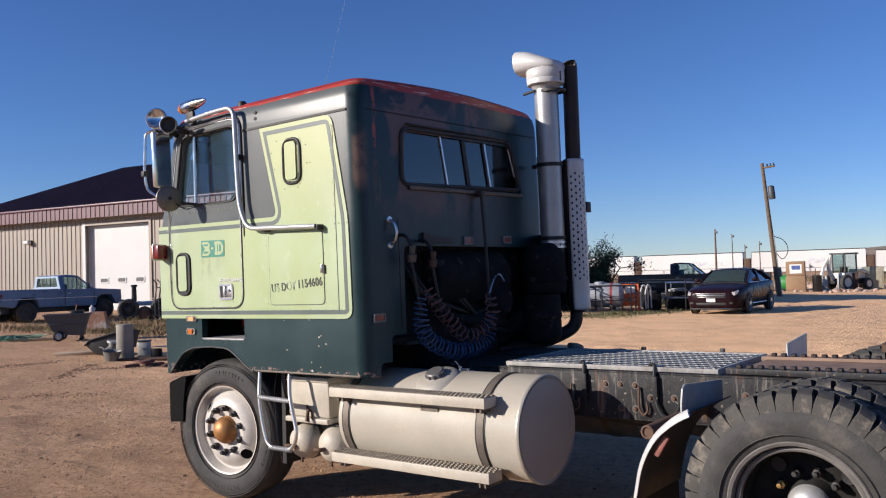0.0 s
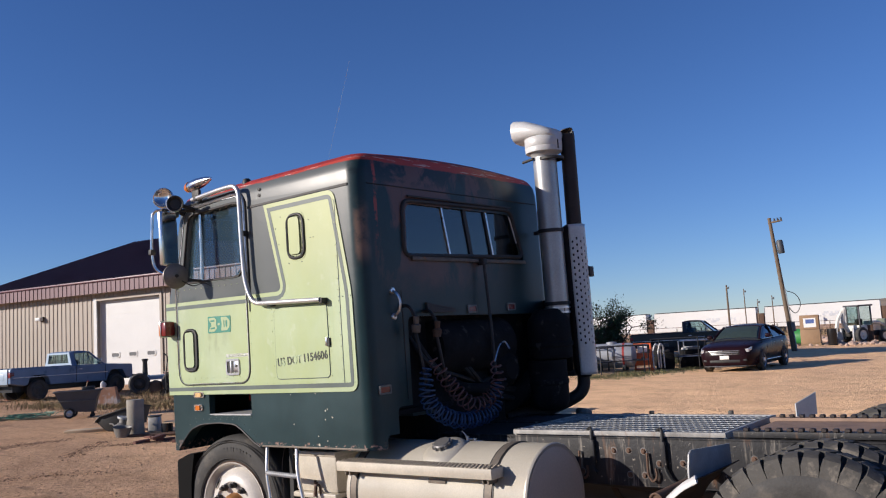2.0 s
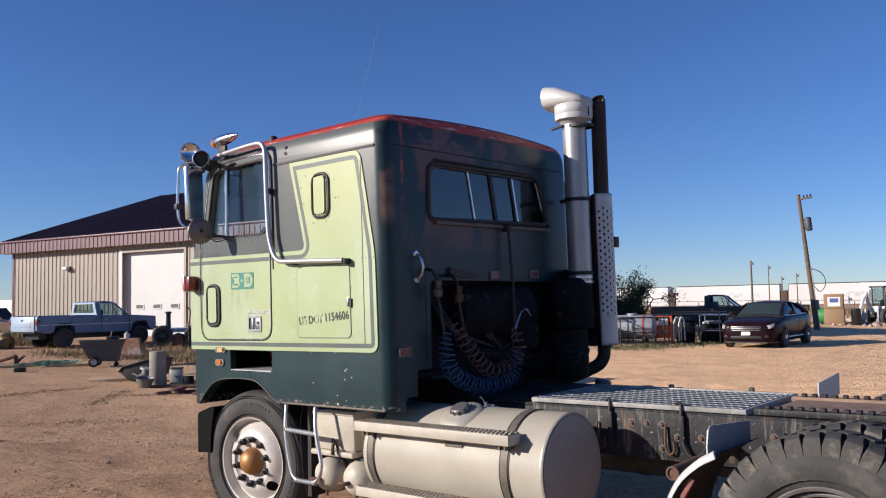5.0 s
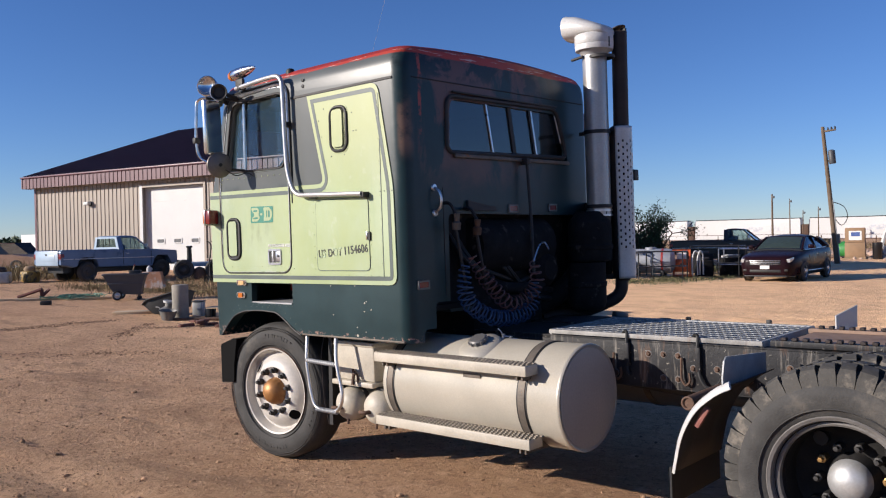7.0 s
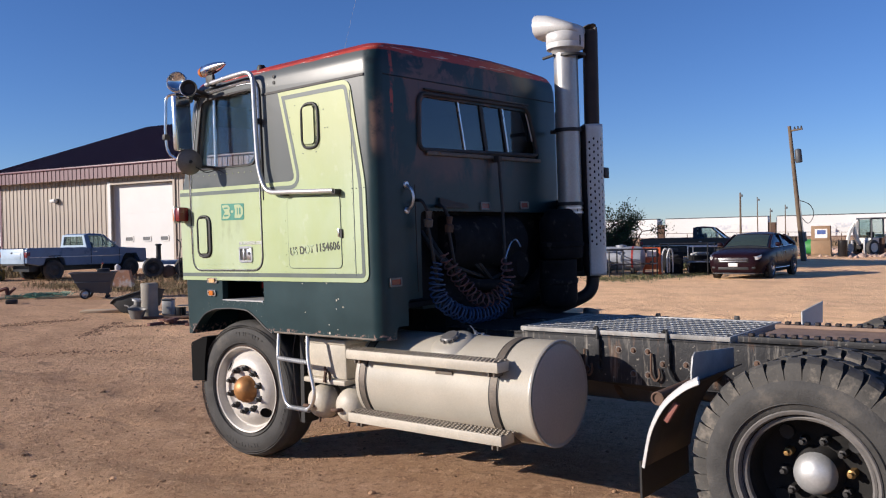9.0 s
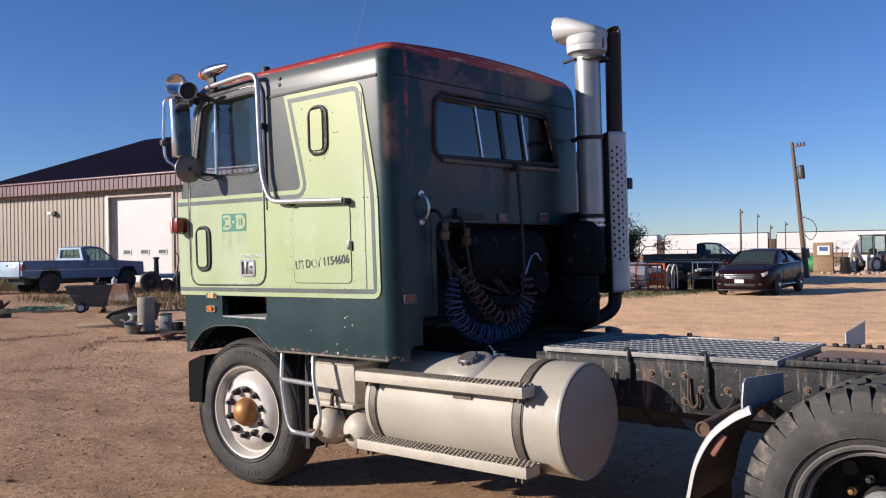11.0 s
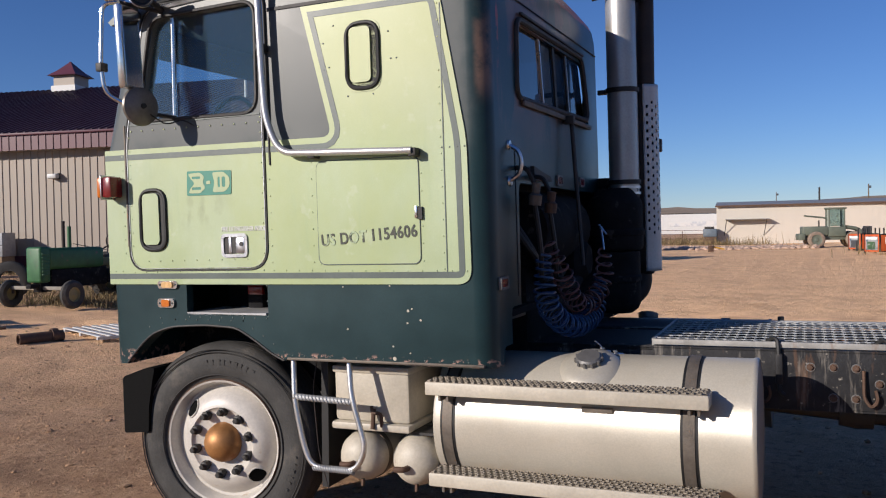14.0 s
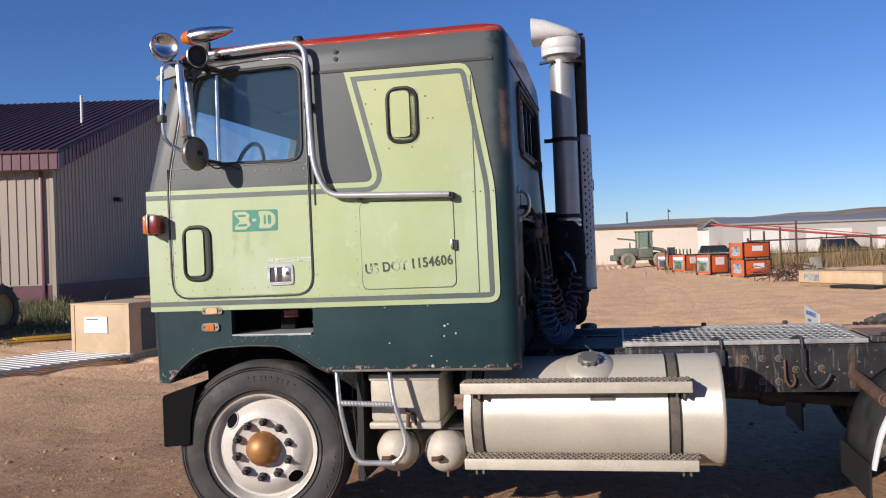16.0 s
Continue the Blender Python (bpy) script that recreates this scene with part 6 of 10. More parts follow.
part("cab_air_line", tube(fillet([(0.62, 0.12, 0.98), (0.60, 0.1, 0.85), (0.63, 0.09, 0.5), (0.68, 0.09, 0.32)], 0.06, 5), 0.003, 6), M["stack"], truck)

# ---- ground ----
def ramp01(a, b, v):
    t = min(1.0, max(0.0, (v - a) / (b - a)))
    return t * t * (3 - 2 * t)


def ground_z(x, y):
    """Height of the yard: a slight cross fall under the truck, rising gently towards -x and falling towards the tracks,
    shaped to fit the camera's view.
    """
    xc, yc = max(-260.0, min(120.0, x)), max(-60.0, min(260.0, y))
    xl = max(xc, -29.0)
    u = -(xl + 6) / 2
    swell = 0.25 * ramp01(12, 24, yc) * ramp01(4, -3, xc) * ramp01(-17, -12, xc) * ramp01(47, 36, yc)
    fall = 0.0095 * max(0.0, yc) * max(ramp01(-13, -7, xc), ramp01(26, 42, yc))
    yard = 0.0138 * xl + 0.0039 * yc + 0.072 * (u if u > 20 else math.log1p(math.exp(u))) + swell - fall
    # the stand of the truck, dipped to meet hind tyres placed to fit the camera's view
    stand = 0.0070 * xc + 0.0140 * yc - 0.036 - 0.022 * ramp01(3.45, 4.0, xc) * ramp01(7.0, 6.3, xc)
    off = ramp01(0.0, 4.5, math.hypot(max(-1.4 - xc, xc - 7.2, 0.0), max(-0.9 - yc, yc - 3.2, 0.0)))
    return stand + (yard - stand) * off


def rut(x, y):
    """Small unevenness of the dirt: ruts and clods, faded out under the tyres."""
    h = 0.030 * noise.noise((x * 0.35, y * 0.35, 0)) + 0.034 * noise.noise((x * 1.3, y * 0.9, 3)) + 0.030 * noise.noise((x * 3.1, y * 3.1, 7))
    # wheel tracks that cross the yard in front of the truck
    for k, (off, ang) in enumerate(((-3.2, 0.18), (-4.9, 0.18), (6.0, -0.35), (7.7, -0.35), (-1.5, 0.07), (-2.3, 0.11), (10.5, 0.5), (12.2, 0.5))):
        d = (y - off) * math.cos(ang) - (x + 3) * math.sin(ang)
        h -= 0.030 * math.exp(-(d / 0.22) ** 2) - 0.018 * math.exp(-((abs(d) - 0.42) / 0.2) ** 2)
    inside = min(1.0, max(0.0, (min(x + 1.6, 7.2 - x, y + 0.9, 3.2 - y)) / 0.8 + 0.0))
    return h * (1 - inside) * (1 - 0.55 * ramp01(-8.5, -11.0, x)) - 0.004 * inside


def axis_steps(lo, hi, near_lo, near_hi, fine, grow=1.22):
    vals, v = [], near_lo
    while v < near_hi:
        vals.append(v)
        v += fine
    step_, v = fine, near_hi
    while v < hi:
        vals.append(v)
        step_ *= grow
        v += step_
    vals.append(hi)
    step_, v = fine, near_lo
    while v > lo:
        step_ *= grow
        v -= step_
        vals.insert(0, max(v, lo))
    return vals


def dirt():
    m = bpy.data.materials.new("packed_brown_dirt")
    m.use_nodes = True
    nt = m.node_tree
    N, L = nt.nodes, nt.links
    p = N["Principled BSDF"]
    tc = N.new("ShaderNodeTexCoord")

    def nz(s, d=6.0, r=0.6, stretch=None, dist=0.0):
        t = N.new("ShaderNodeTexNoise")
        t.inputs["Scale"].default_value, t.inputs["Detail"].default_value, t.inputs["Roughness"].default_value, t.inputs["Distortion"].default_value = s, d, r, dist
        src = tc.outputs["Object"]
        if stretch:
            mp = N.new("ShaderNodeMapping")
            mp.inputs["Scale"].default_value = stretch
            mp.inputs["Rotation"].default_value = (0, 0, radians(14))
            L.new(src, mp.inputs["Vector"])
            src = mp.outputs[0]
        L.new(src, t.inputs["Vector"])
        return t.outputs["Fac"]

    def rng(f, lo, hi):
        r = N.new("ShaderNodeMapRange")
        r.inputs[1].default_value, r.inputs[2].default_value = lo, hi
        L.new(f, r.inputs[0])
        return r.outputs[0]

    def mix(f, a, b):
        x = N.new("ShaderNodeMix")
        x.data_type = "RGBA"
        L.new(f, x.inputs[0])
        for i, v in ((6, a), (7, b)):
            if hasattr(v, "links"):
                L.new(v, x.inputs[i])
            else:
                x.inputs[i].default_value = (*v, 1)
        return x.outputs[2]

    col = mix(rng(nz(0.16, 5), 0.35, 0.65), (0.584, 0.353, 0.207), (0.732, 0.465, 0.281))
    col = mix(rng(nz(0.6, 7, 0.68, (0.7, 1.2, 1)), 0.46, 0.68), col, (0.443, 0.265, 0.154))
    col = mix(rng(nz(6.0, 6, 0.7), 0.52, 0.75), col, (0.796, 0.531, 0.335))
    col = mix(rng(nz(15.0, 6, 0.72), 0.50, 0.66), col, (0.372, 0.217, 0.128))
    col = mix(rng(nz(40.0, 5, 0.7), 0.55, 0.72), col, (0.770, 0.519, 0.330))
    col = mix(rng(nz(0.8, 7, 0.7, (0.35, 1.7, 1), 0.8), 0.56, 0.68), col, (0.34, 0.215, 0.135))
    # the driven part of the lot behind the truck is paler and sandier
    sp, ad, wv = N.new("ShaderNodeSeparateXYZ"), N.new("ShaderNodeMath"), nz(0.22, 5)
    L.new(tc.outputs["Object"], sp.inputs[0])
    ad.operation = "MULTIPLY_ADD"
    L.new(wv, ad.inputs[0])
    ad.inputs[1].default_value = 9.0
    L.new(sp.outputs[1], ad.inputs[2])
    sandy = mix(rng(nz(0.9, 8, 0.72, (0.8, 1.5, 1), 0.6), 0.44, 0.62), (0.96, 0.615, 0.345), (0.76, 0.465, 0.255))
    sandy = mix(rng(nz(30.0, 5, 0.7), 0.56, 0.78), sandy, (0.66, 0.395, 0.215))
    sm = N.new("ShaderNodeMix")
    sm.data_type = "RGBA"
    both = N.new("ShaderNodeMath")
    both.operation = "MULTIPLY"
    L.new(rng(ad.outputs[0], 7.0, 13.0), both.inputs[0])
    L.new(rng(sp.outputs[0], -17.0, -9.0), both.inputs[1])
    L.new(both.outputs[0], sm.inputs[0])
    L.new(col, sm.inputs[6])
    L.new(sandy, sm.inputs[7])
    col = sm.outputs[2]
    L.new(col, p.inputs["Base Color"])
    p.inputs["Roughness"].default_value = 0.95
    p.inputs["Specular IOR Level"].default_value = 0.15
    b1, b2, b3 = N.new("ShaderNodeBump"), N.new("ShaderNodeBump"), N.new("ShaderNodeBump")
    b3.inputs["Strength"].default_value, b3.inputs["Distance"].default_value = 0.85, 0.065
    for b_, full in ((b1, 0.75), (b2, 0.9), (b3, 0.85)):
        firm = N.new("ShaderNodeMath")
        firm.operation = "MULTIPLY_ADD"
        L.new(both.outputs[0], firm.inputs[0])
        firm.inputs[1].default_value, firm.inputs[2].default_value = -0.40 * full, full
        L.new(firm.outputs[0], b_.inputs["Strength"])
    L.new(nz(16.0, 6, 0.72), b3.inputs["Height"])
    b1.inputs["Strength"].default_value, b1.inputs["Distance"].default_value = 0.75, 0.09
    b2.inputs["Strength"].default_value, b2.inputs["Distance"].default_value = 0.9, 0.028
    L.new(nz(5.0, 8, 0.7), b1.inputs["Height"])
    L.new(nz(42.0, 6, 0.75), b2.inputs["Height"])
    L.new(b1.outputs["Normal"], b3.inputs["Normal"])
    L.new(b3.outputs["Normal"], b2.inputs["Normal"])
    L.new(b2.outputs["Normal"], p.inputs["Normal"])
    return m


M["dirt"] = dirt()
xs = axis_steps(-2500, 2500, -14, 10, 0.16)
ys = axis_steps(-2500, 2500, -5, 14, 0.16)
verts, faces = [], []
for y in ys:
    for x in xs:
        far = max(abs(x + 2), abs(y - 5))
        verts.append((x, y, ground_z(x, y) + (rut(x, y) if far < 60 else 0)))
nx = len(xs)
for j in range(len(ys) - 1):
    for i in range(nx - 1):
        a = j * nx + i
        faces.append((a, a + 1, a + nx + 1, a + nx))
me = bpy.data.meshes.new("ground")
me.from_pydata(verts, [], faces)
me.materials.append(M["dirt"])
me.shade_smooth()
ground = tagged(new("ground", me), "rutted bare brown dirt yard", "ground", kind="structure")

# ---- materials of the surroundings ----
M.update({
    "grime_grey": mat("dusty_cast_metal", (0.17, 0.165, 0.155), 0.6, 0.2, vary=0.3, scale=8, bump=0.15),
    "siding": mat("tan_ribbed_steel_siding", (0.323, 0.269, 0.216), 0.5, vary=0.05, scale=0.8, bump=0.02),
    "maroon": mat("maroon_steel_trim", (0.115, 0.035, 0.05), 0.45, vary=0.1, scale=0.8, bump=0.02),
    "maroon_roof": mat("dark_maroon_steel_roof", (0.050, 0.019, 0.027), 0.42, vary=0.12, scale=0.5, bump=0.02),
    "door_white": mat("white_panel_door", (0.601, 0.601, 0.585), 0.45, vary=0.04, scale=1, bump=0.02),
    "wood": mat("weathered_wood", (0.277, 0.193, 0.115), 0.8, vary=0.25, scale=4, bump=0.2),
    "plywood": mat("pale_plywood", (0.52, 0.385, 0.24), 0.7, vary=0.12, scale=3, bump=0.1),
    "concrete": mat("grey_concrete", (0.262, 0.239, 0.2), 0.85, vary=0.2, scale=5, bump=0.25, grain=40),
    "blue_paint": mat("faded_blue_truck_paint", (0.13, 0.20, 0.32), 0.3, vary=0.15, scale=2, bump=0.02),
    "pale_blue": mat("pale_blue_truck_paint", (0.347, 0.447, 0.554), 0.4, vary=0.1, scale=2, bump=0.02),
    "black_paint": mat("black_paint", (0.012, 0.012, 0.014), 0.35, vary=0.2, bump=0.03),
    "sedan": mat("dark_maroon_car_paint", (0.016, 0.006, 0.009), 0.3, vary=0.1, bump=0.0, spec=0.1),
    "grey_plastic": mat("dark_grey_plastic", (0.065, 0.07, 0.078), 0.55, vary=0.12, scale=4, bump=0.08),
    "tractor_green": mat("old_tractor_green", (0.027, 0.115, 0.0385), 0.5, vary=0.25, scale=5, wear=(0.10, 0.08, 0.05), wear_at=0.62, bump=0.1),
    "tractor_yellow": mat("faded_yellow_wheel", (0.293, 0.246, 0.108), 0.6, vary=0.2, bump=0.1),
    "yellow": mat("yellow_plastic", (0.578, 0.323, 0.0231), 0.5, vary=0.12, bump=0.05),
    "light_pane": mat("pale_windscreen", (0.040, 0.056, 0.045), 0.1, vary=0.1, bump=0.0, spec=0.4),
    "army_green": mat("dull_army_green", (0.13, 0.15, 0.115), 0.6, vary=0.15, scale=2, bump=0.05),
    "red_paint": mat("red_paint", (0.323, 0.0385, 0.0308), 0.5, vary=0.2, bump=0.05),
    "poster": mat("printed_poster", (0.323, 0.339, 0.347), 0.5, vary=0.4, scale=3, wear=(0.077, 0.123, 0.169), wear_at=0.5, wear_scale=4, bump=0.0),
    "paper": mat("white_paper", (0.80, 0.79, 0.76), 0.7, vary=0.05, bump=0.0),
    "card": mat("brown_cardboard", (0.308, 0.2, 0.115), 0.8, vary=0.12, bump=0.05),
    "dry_grass": mat("dry_grass", (0.215, 0.158, 0.075), 0.85, vary=0.35, scale=1.5, bump=0.0),
    "green_grass": mat("dull_green_weeds", (0.125, 0.125, 0.05), 0.8, vary=0.5, scale=2.5, bump=0.0),
    "leaf": mat("dark_green_leaves", (0.045, 0.075, 0.025), 0.7, vary=0.4, scale=3, bump=0.0),
    "bark": mat("grey_brown_bark", (0.1, 0.0693, 0.0462), 0.9, vary=0.3, scale=8, bump=0.3),
    "pole_wood": mat("weathered_pole_wood", (0.154, 0.108, 0.0693), 0.85, vary=0.3, scale=6, bump=0.3),
    "roof_grey": mat("grey_steel_roof", (0.27, 0.265, 0.255), 0.5, vary=0.1, scale=0.3, bump=0.02),
    "far_white": mat("white_far_building", (0.647, 0.639, 0.616), 0.6, vary=0.05, scale=0.2, bump=0.0),
    "hill": mat("dry_brown_hill", (0.34, 0.255, 0.17), 0.95, vary=0.3, scale=0.02, wear=(0.17, 0.16, 0.095), wear_at=0.54, wear_scale=0.05, bump=0.0),
    "silver": mat("silver_poly_tank", (0.323, 0.339, 0.37), 0.45, 0.2, vary=0.1, bump=0.03),
    "stone": mat("pebbles", (0.254, 0.193, 0.146), 0.9, vary=0.35, scale=5, bump=0.2),
    "rubble": mat("pale_rubble", (0.50, 0.36, 0.28), 0.9, vary=0.3, scale=3, bump=0.2),
    "backhoe_white": mat("dirty_white_machine_paint", (0.72, 0.69, 0.61), 0.5, vary=0.15, scale=2, bump=0.05),
})


def at(x, y, turn=0.0, dz=0.0):
    """A standing place on the yard."""
    return pose(x, y, ground_z(x, y) + dz, 0, 0, turn)


# ---- workshop ----
WX, WY, WTURN = -16.29, 20.68, 11.7
shop = thing("workshop", "long tan steel workshop with dark maroon roof and white overhead door", "building", pose(WX, WY, 0, 0, 0, WTURN))
# local axes: -x along the front wall from its near corner, +y into depth
LEN, DEP, EAVE, RIDGE, WAIN = 25.8, 21.2, 4.97, 9.05, 1.02
OH = 0.45
GD = (-17.3, -13.15, 0.0, 4.2)
MD = (-11.8, -10.72, 0.0, 2.05)
SILL = 0.34
front = part("front_wall", plate([(-LEN, 0.0), (0, 0.0), (0, EAVE), (-LEN, EAVE)], 0.0, 0.15, "y", [[(GD[0], 0.05 + SILL), (GD[1], 0.05 + SILL), (GD[1], GD[3] + SILL), (GD[0], GD[3] + SILL)], [(MD[0], 0.05 + SILL), (MD[1], 0.05 + SILL), (MD[1], MD[3] + SILL), (MD[0], MD[3] + SILL)]]), M["siding"], shop, "tan ribbed siding wall")
bm = bmesh.new()
x = -LEN + 0.15
while x < -0.1:
    spans = [(WAIN, EAVE)]
    if GD[0] - 0.2 < x < GD[1] + 0.2:
        spans = [(GD[3] + SILL + 0.15, EAVE)]
    elif MD[0] - 0.1 < x < MD[1] + 0.1:
        spans = [(MD[3] + SILL + 0.12, EAVE)]
    for z0, z1 in spans:
        plate([(x - 0.03, 0.0), (x - 0.016, -0.028), (x + 0.016, -0.028), (x + 0.03, 0.0)], z0, z1, "z", bm=bm)
    x += 0.305
part("siding_ribs", bm, M["siding"], front)["kind"] = "stuff"
for a, b in ((-LEN, GD[0] - 0.14), (GD[1] + 0.14, MD[0] - 0.08), (MD[1] + 0.08, -0.12)):
    part("wainscot", box(a, b, -0.035, -0.002, -0.3, WAIN), M["maroon"], front)
    part("wainscot_cap", box(a, b, -0.05, -0.036, WAIN - 0.02, WAIN + 0.02), M["siding"], front)
gable = [(0, 0.0), (DEP, 0.0), (DEP, EAVE), (DEP / 2, RIDGE - 0.1), (0, EAVE)]
for x0, nm in ((-0.15, "gable_wall"), (-LEN, "gable_wall")):
    g = part(nm, plate(gable, x0, x0 + 0.15, "x"), M["siding"], shop)
    if x0 > -1:
        bm = bmesh.new()
        y = 0.3
        while y < DEP:
            top = EAVE + (RIDGE - 0.1 - EAVE) * (1 - abs(y - DEP / 2) / (DEP / 2))
            plate([(0.0, y - 0.03), (0.028, y - 0.016), (0.028, y + 0.016), (0.0, y + 0.03)], WAIN, top, "z", bm=bm)
            y += 0.305
        part("siding_ribs", bm, M["siding"], g)["kind"] = "stuff"
        part("wainscot", box(0.002, 0.035, 0.12, DEP, -0.3, WAIN), M["maroon"], g)
part("back_wall", box(-LEN, 0, DEP - 0.15, DEP, 0, EAVE), M["siding"], shop)
part("base_slab", box(-LEN, 0, 0.0, DEP, -0.6, 0.0), M["concrete"], shop)
# roof slabs with raised seams, fascia, gutter line, downspout
slope = math.atan2(RIDGE - EAVE - 0.35, DEP / 2)
for s in (-1, 1):
    roof = plate([(-OH, EAVE + 0.42), (DEP / 2, RIDGE), (DEP / 2, RIDGE + 0.12), (-OH, EAVE + 0.54)] if s < 0 else [(DEP + OH, EAVE + 0.42), (DEP + OH, EAVE + 0.54), (DEP / 2, RIDGE + 0.12), (DEP / 2, RIDGE)], -LEN - OH, OH, "x")
    rf = part("roof_slope", roof, M["maroon_roof"], shop, "dark maroon standing-seam roof")
    if s < 0:
        bm = bmesh.new()
        x = -LEN - OH + 0.1
        while x < OH:
            plate([(-OH, EAVE + 0.54), (DEP / 2, RIDGE + 0.12), (DEP / 2, RIDGE + 0.16), (-OH, EAVE + 0.58)], x - 0.02, x + 0.02, "x", bm=bm)
            x += 0.305
        part("roof_seams", bm, M["maroon_roof"], rf)["kind"] = "stuff"
fas = part("fascia", box(-LEN - OH, OH, -OH - 0.06, -OH, EAVE - 0.1, EAVE + 0.5), M["maroon"], shop, "deep maroon fascia panel")
bm = bmesh.new()
x = -LEN - OH + 0.1
while x < OH:
    box(x - 0.018, x + 0.018, -OH - 0.085, -OH - 0.06, EAVE - 0.1, EAVE + 0.45, bm=bm)
    x += 0.305
part("fascia_ribs", bm, M["maroon"], fas)["kind"] = "stuff"
part("gutter", box(-LEN - OH, OH, -OH - 0.14, -OH - 0.062, EAVE + 0.44, EAVE + 0.53, 0.02), M["maroon"], fas)
part("soffit", box(-LEN - OH, OH, -OH, -0.03, EAVE - 0.1, EAVE - 0.07), M["siding"], shop)
for x0, x1 in ((OH - 0.06, OH), (-LEN - OH, -LEN - OH + 0.06)):
    rk = part("rake_fascia", plate([(-OH, EAVE - 0.1), (DEP / 2, RIDGE - 0.52), (DEP + OH, EAVE - 0.1), (DEP + OH, EAVE + 0.54), (DEP / 2, RIDGE + 0.14), (-OH, EAVE + 0.54)], x0, x1, "x"), M["maroon"], shop)
    if x0 > 0:
        bm = bmesh.new()
        y = 0.0
        while y < DEP:
            mid = EAVE + 0.54 + (RIDGE + 0.14 - EAVE - 0.54) * (1 - abs(y - DEP / 2) / (DEP / 2 + OH)) - 0.06
            box(x1, x1 + 0.025, y - 0.018, y + 0.018, mid - 0.55, mid - 0.02, bm=bm)
            y += 0.305
        part("fascia_ribs", bm, M["maroon"], rk)["kind"] = "stuff"
part("downspout", box(-0.42, -0.32, -0.10, -0.03, 0.0, EAVE - 0.1, 0.01), M["maroon"], shop)
part("corner_trim", box(-0.10, 0.04, -0.05, 0.10, 0.0, EAVE), M["siding"], shop)
part("corner_trim", box(-LEN - 0.03, -LEN + 0.12, -0.05, 0.1, 0.0, EAVE), M["maroon"], shop)
# overhead door
od = part("overhead_door", box(GD[0], GD[1], 0.24, 0.29, SILL, GD[3] + SILL), M["door_white"], shop, "white sectional overhead door with a row of small windows")
for k in range(6):
    part("door_section", box(GD[0] + 0.02, GD[1] - 0.02, 0.225, 0.24, SILL + 0.02 + k * 0.695, SILL + 0.7135 + k * 0.695, 0.0), M["door_white"], od)
for k in range(3):
    xm = GD[0] + 0.95 + k * 1.17
    part("door_window", plate(rrect(xm - 0.29, xm + 0.29, SILL + 1.43, SILL + 1.70, 0.07, 3), 0.20, 0.23, "y", [rrect(xm - 0.235, xm + 0.235, SILL + 1.48, SILL + 1.65, 0.05, 3)]), M["white"], od)
    part("window_pane", box(xm - 0.235, xm + 0.235, 0.215, 0.222, SILL + 1.48, SILL + 1.65), M["grey_plastic"], od)
for a, b, c, d in ((GD[0] - 0.20, GD[0], SILL, GD[3] + SILL + 0.14), (GD[1], GD[1] + 0.14, SILL, GD[3] + SILL + 0.14), (GD[0], GD[1], GD[3] + SILL, GD[3] + SILL + 0.14)):
    part("door_trim", box(a, b, -0.06, 0.30, c, d), M["door_white"] if b == GD[0] else M["siding"], od)
M["door_glass"] = mat("sky_lit_door_glass", (0.10, 0.14, 0.16), 0.08, vary=0.4, scale=3, bump=0.0, spec=1.0)
# glazed walk door
wd = part("walk_door", plate([(MD[0], SILL), (MD[1], SILL), (MD[1], MD[3] + SILL), (MD[0], MD[3] + SILL)], 0.0, 0.06, "y", [[(MD[0] + 0.12, SILL + 0.12), (MD[1] - 0.12, SILL + 0.12), (MD[1] - 0.12, MD[3] + SILL - 0.12), (MD[0] + 0.12, MD[3] + SILL - 0.12)]]), M["door_white"], shop, "white framed glazed walk door")
part("door_glass", box(MD[0] + 0.12, MD[1] - 0.12, 0.025, 0.035, SILL + 0.12, MD[3] + SILL - 0.12), M["door_glass"], wd)
part("door_rail", box(MD[0] + 0.12, MD[1] - 0.12, 0.0, 0.05, SILL + 0.95, SILL + 1.0), M["door_white"], wd)
part("door_handle", box(MD[0] + 0.03, MD[0] + 0.08, -0.05, 0.0, SILL + 0.95, SILL + 1.1, 0.01), M["dull_chrome"], wd)
for a, b, c, d in ((MD[0] - 0.08, MD[0], SILL, MD[3] + SILL + 0.08), (MD[1], MD[1] + 0.08, SILL, MD[3] + SILL + 0.08), (MD[0], MD[1], MD[3] + SILL, MD[3] + SILL + 0.08)):
    part("door_trim", box(a, b, -0.05, 0.05, c, d), M["siding"], wd)
# wall lamps, vent pipe, cupola
for lx in (-21.2, -6.2):
    wl = part("wall_lamp", box(lx - 0.28, lx + 0.1, -0.30, -0.03, 3.83, 4.0, 0.04), M["white"], shop, "small white wall lamp")
    part("lamp_bracket", box(lx + 0.0, lx + 0.1, -0.12, -0.02, 3.80, 4.03, 0.02), M["grime"], wl)
gl = part("wall_lamp", box(0.03, 0.28, 5.3, 5.7, 4.15, 4.3, 0.03), M["grime"], shop)
part("vent_pipe", rod((-0.9, 4.75, EAVE + 2.0), (-0.9, 4.75, EAVE + 3.35), 0.055, 12), M["white"], shop)
CU, CR = -13.0, RIDGE
cu = part("cupola", box(CU - 0.58, CU + 0.58, DEP / 2 - 0.58, DEP / 2 + 0.58, CR - 0.3, CR + 0.72), M["siding"], shop, "tan roof cupola with a maroon cap")
part("cupola_base", box(CU - 0.67, CU + 0.67, DEP / 2 - 0.67, DEP / 2 + 0.67, CR - 0.4, CR + 0.2), M["white"], cu)
bm = bmesh.new()
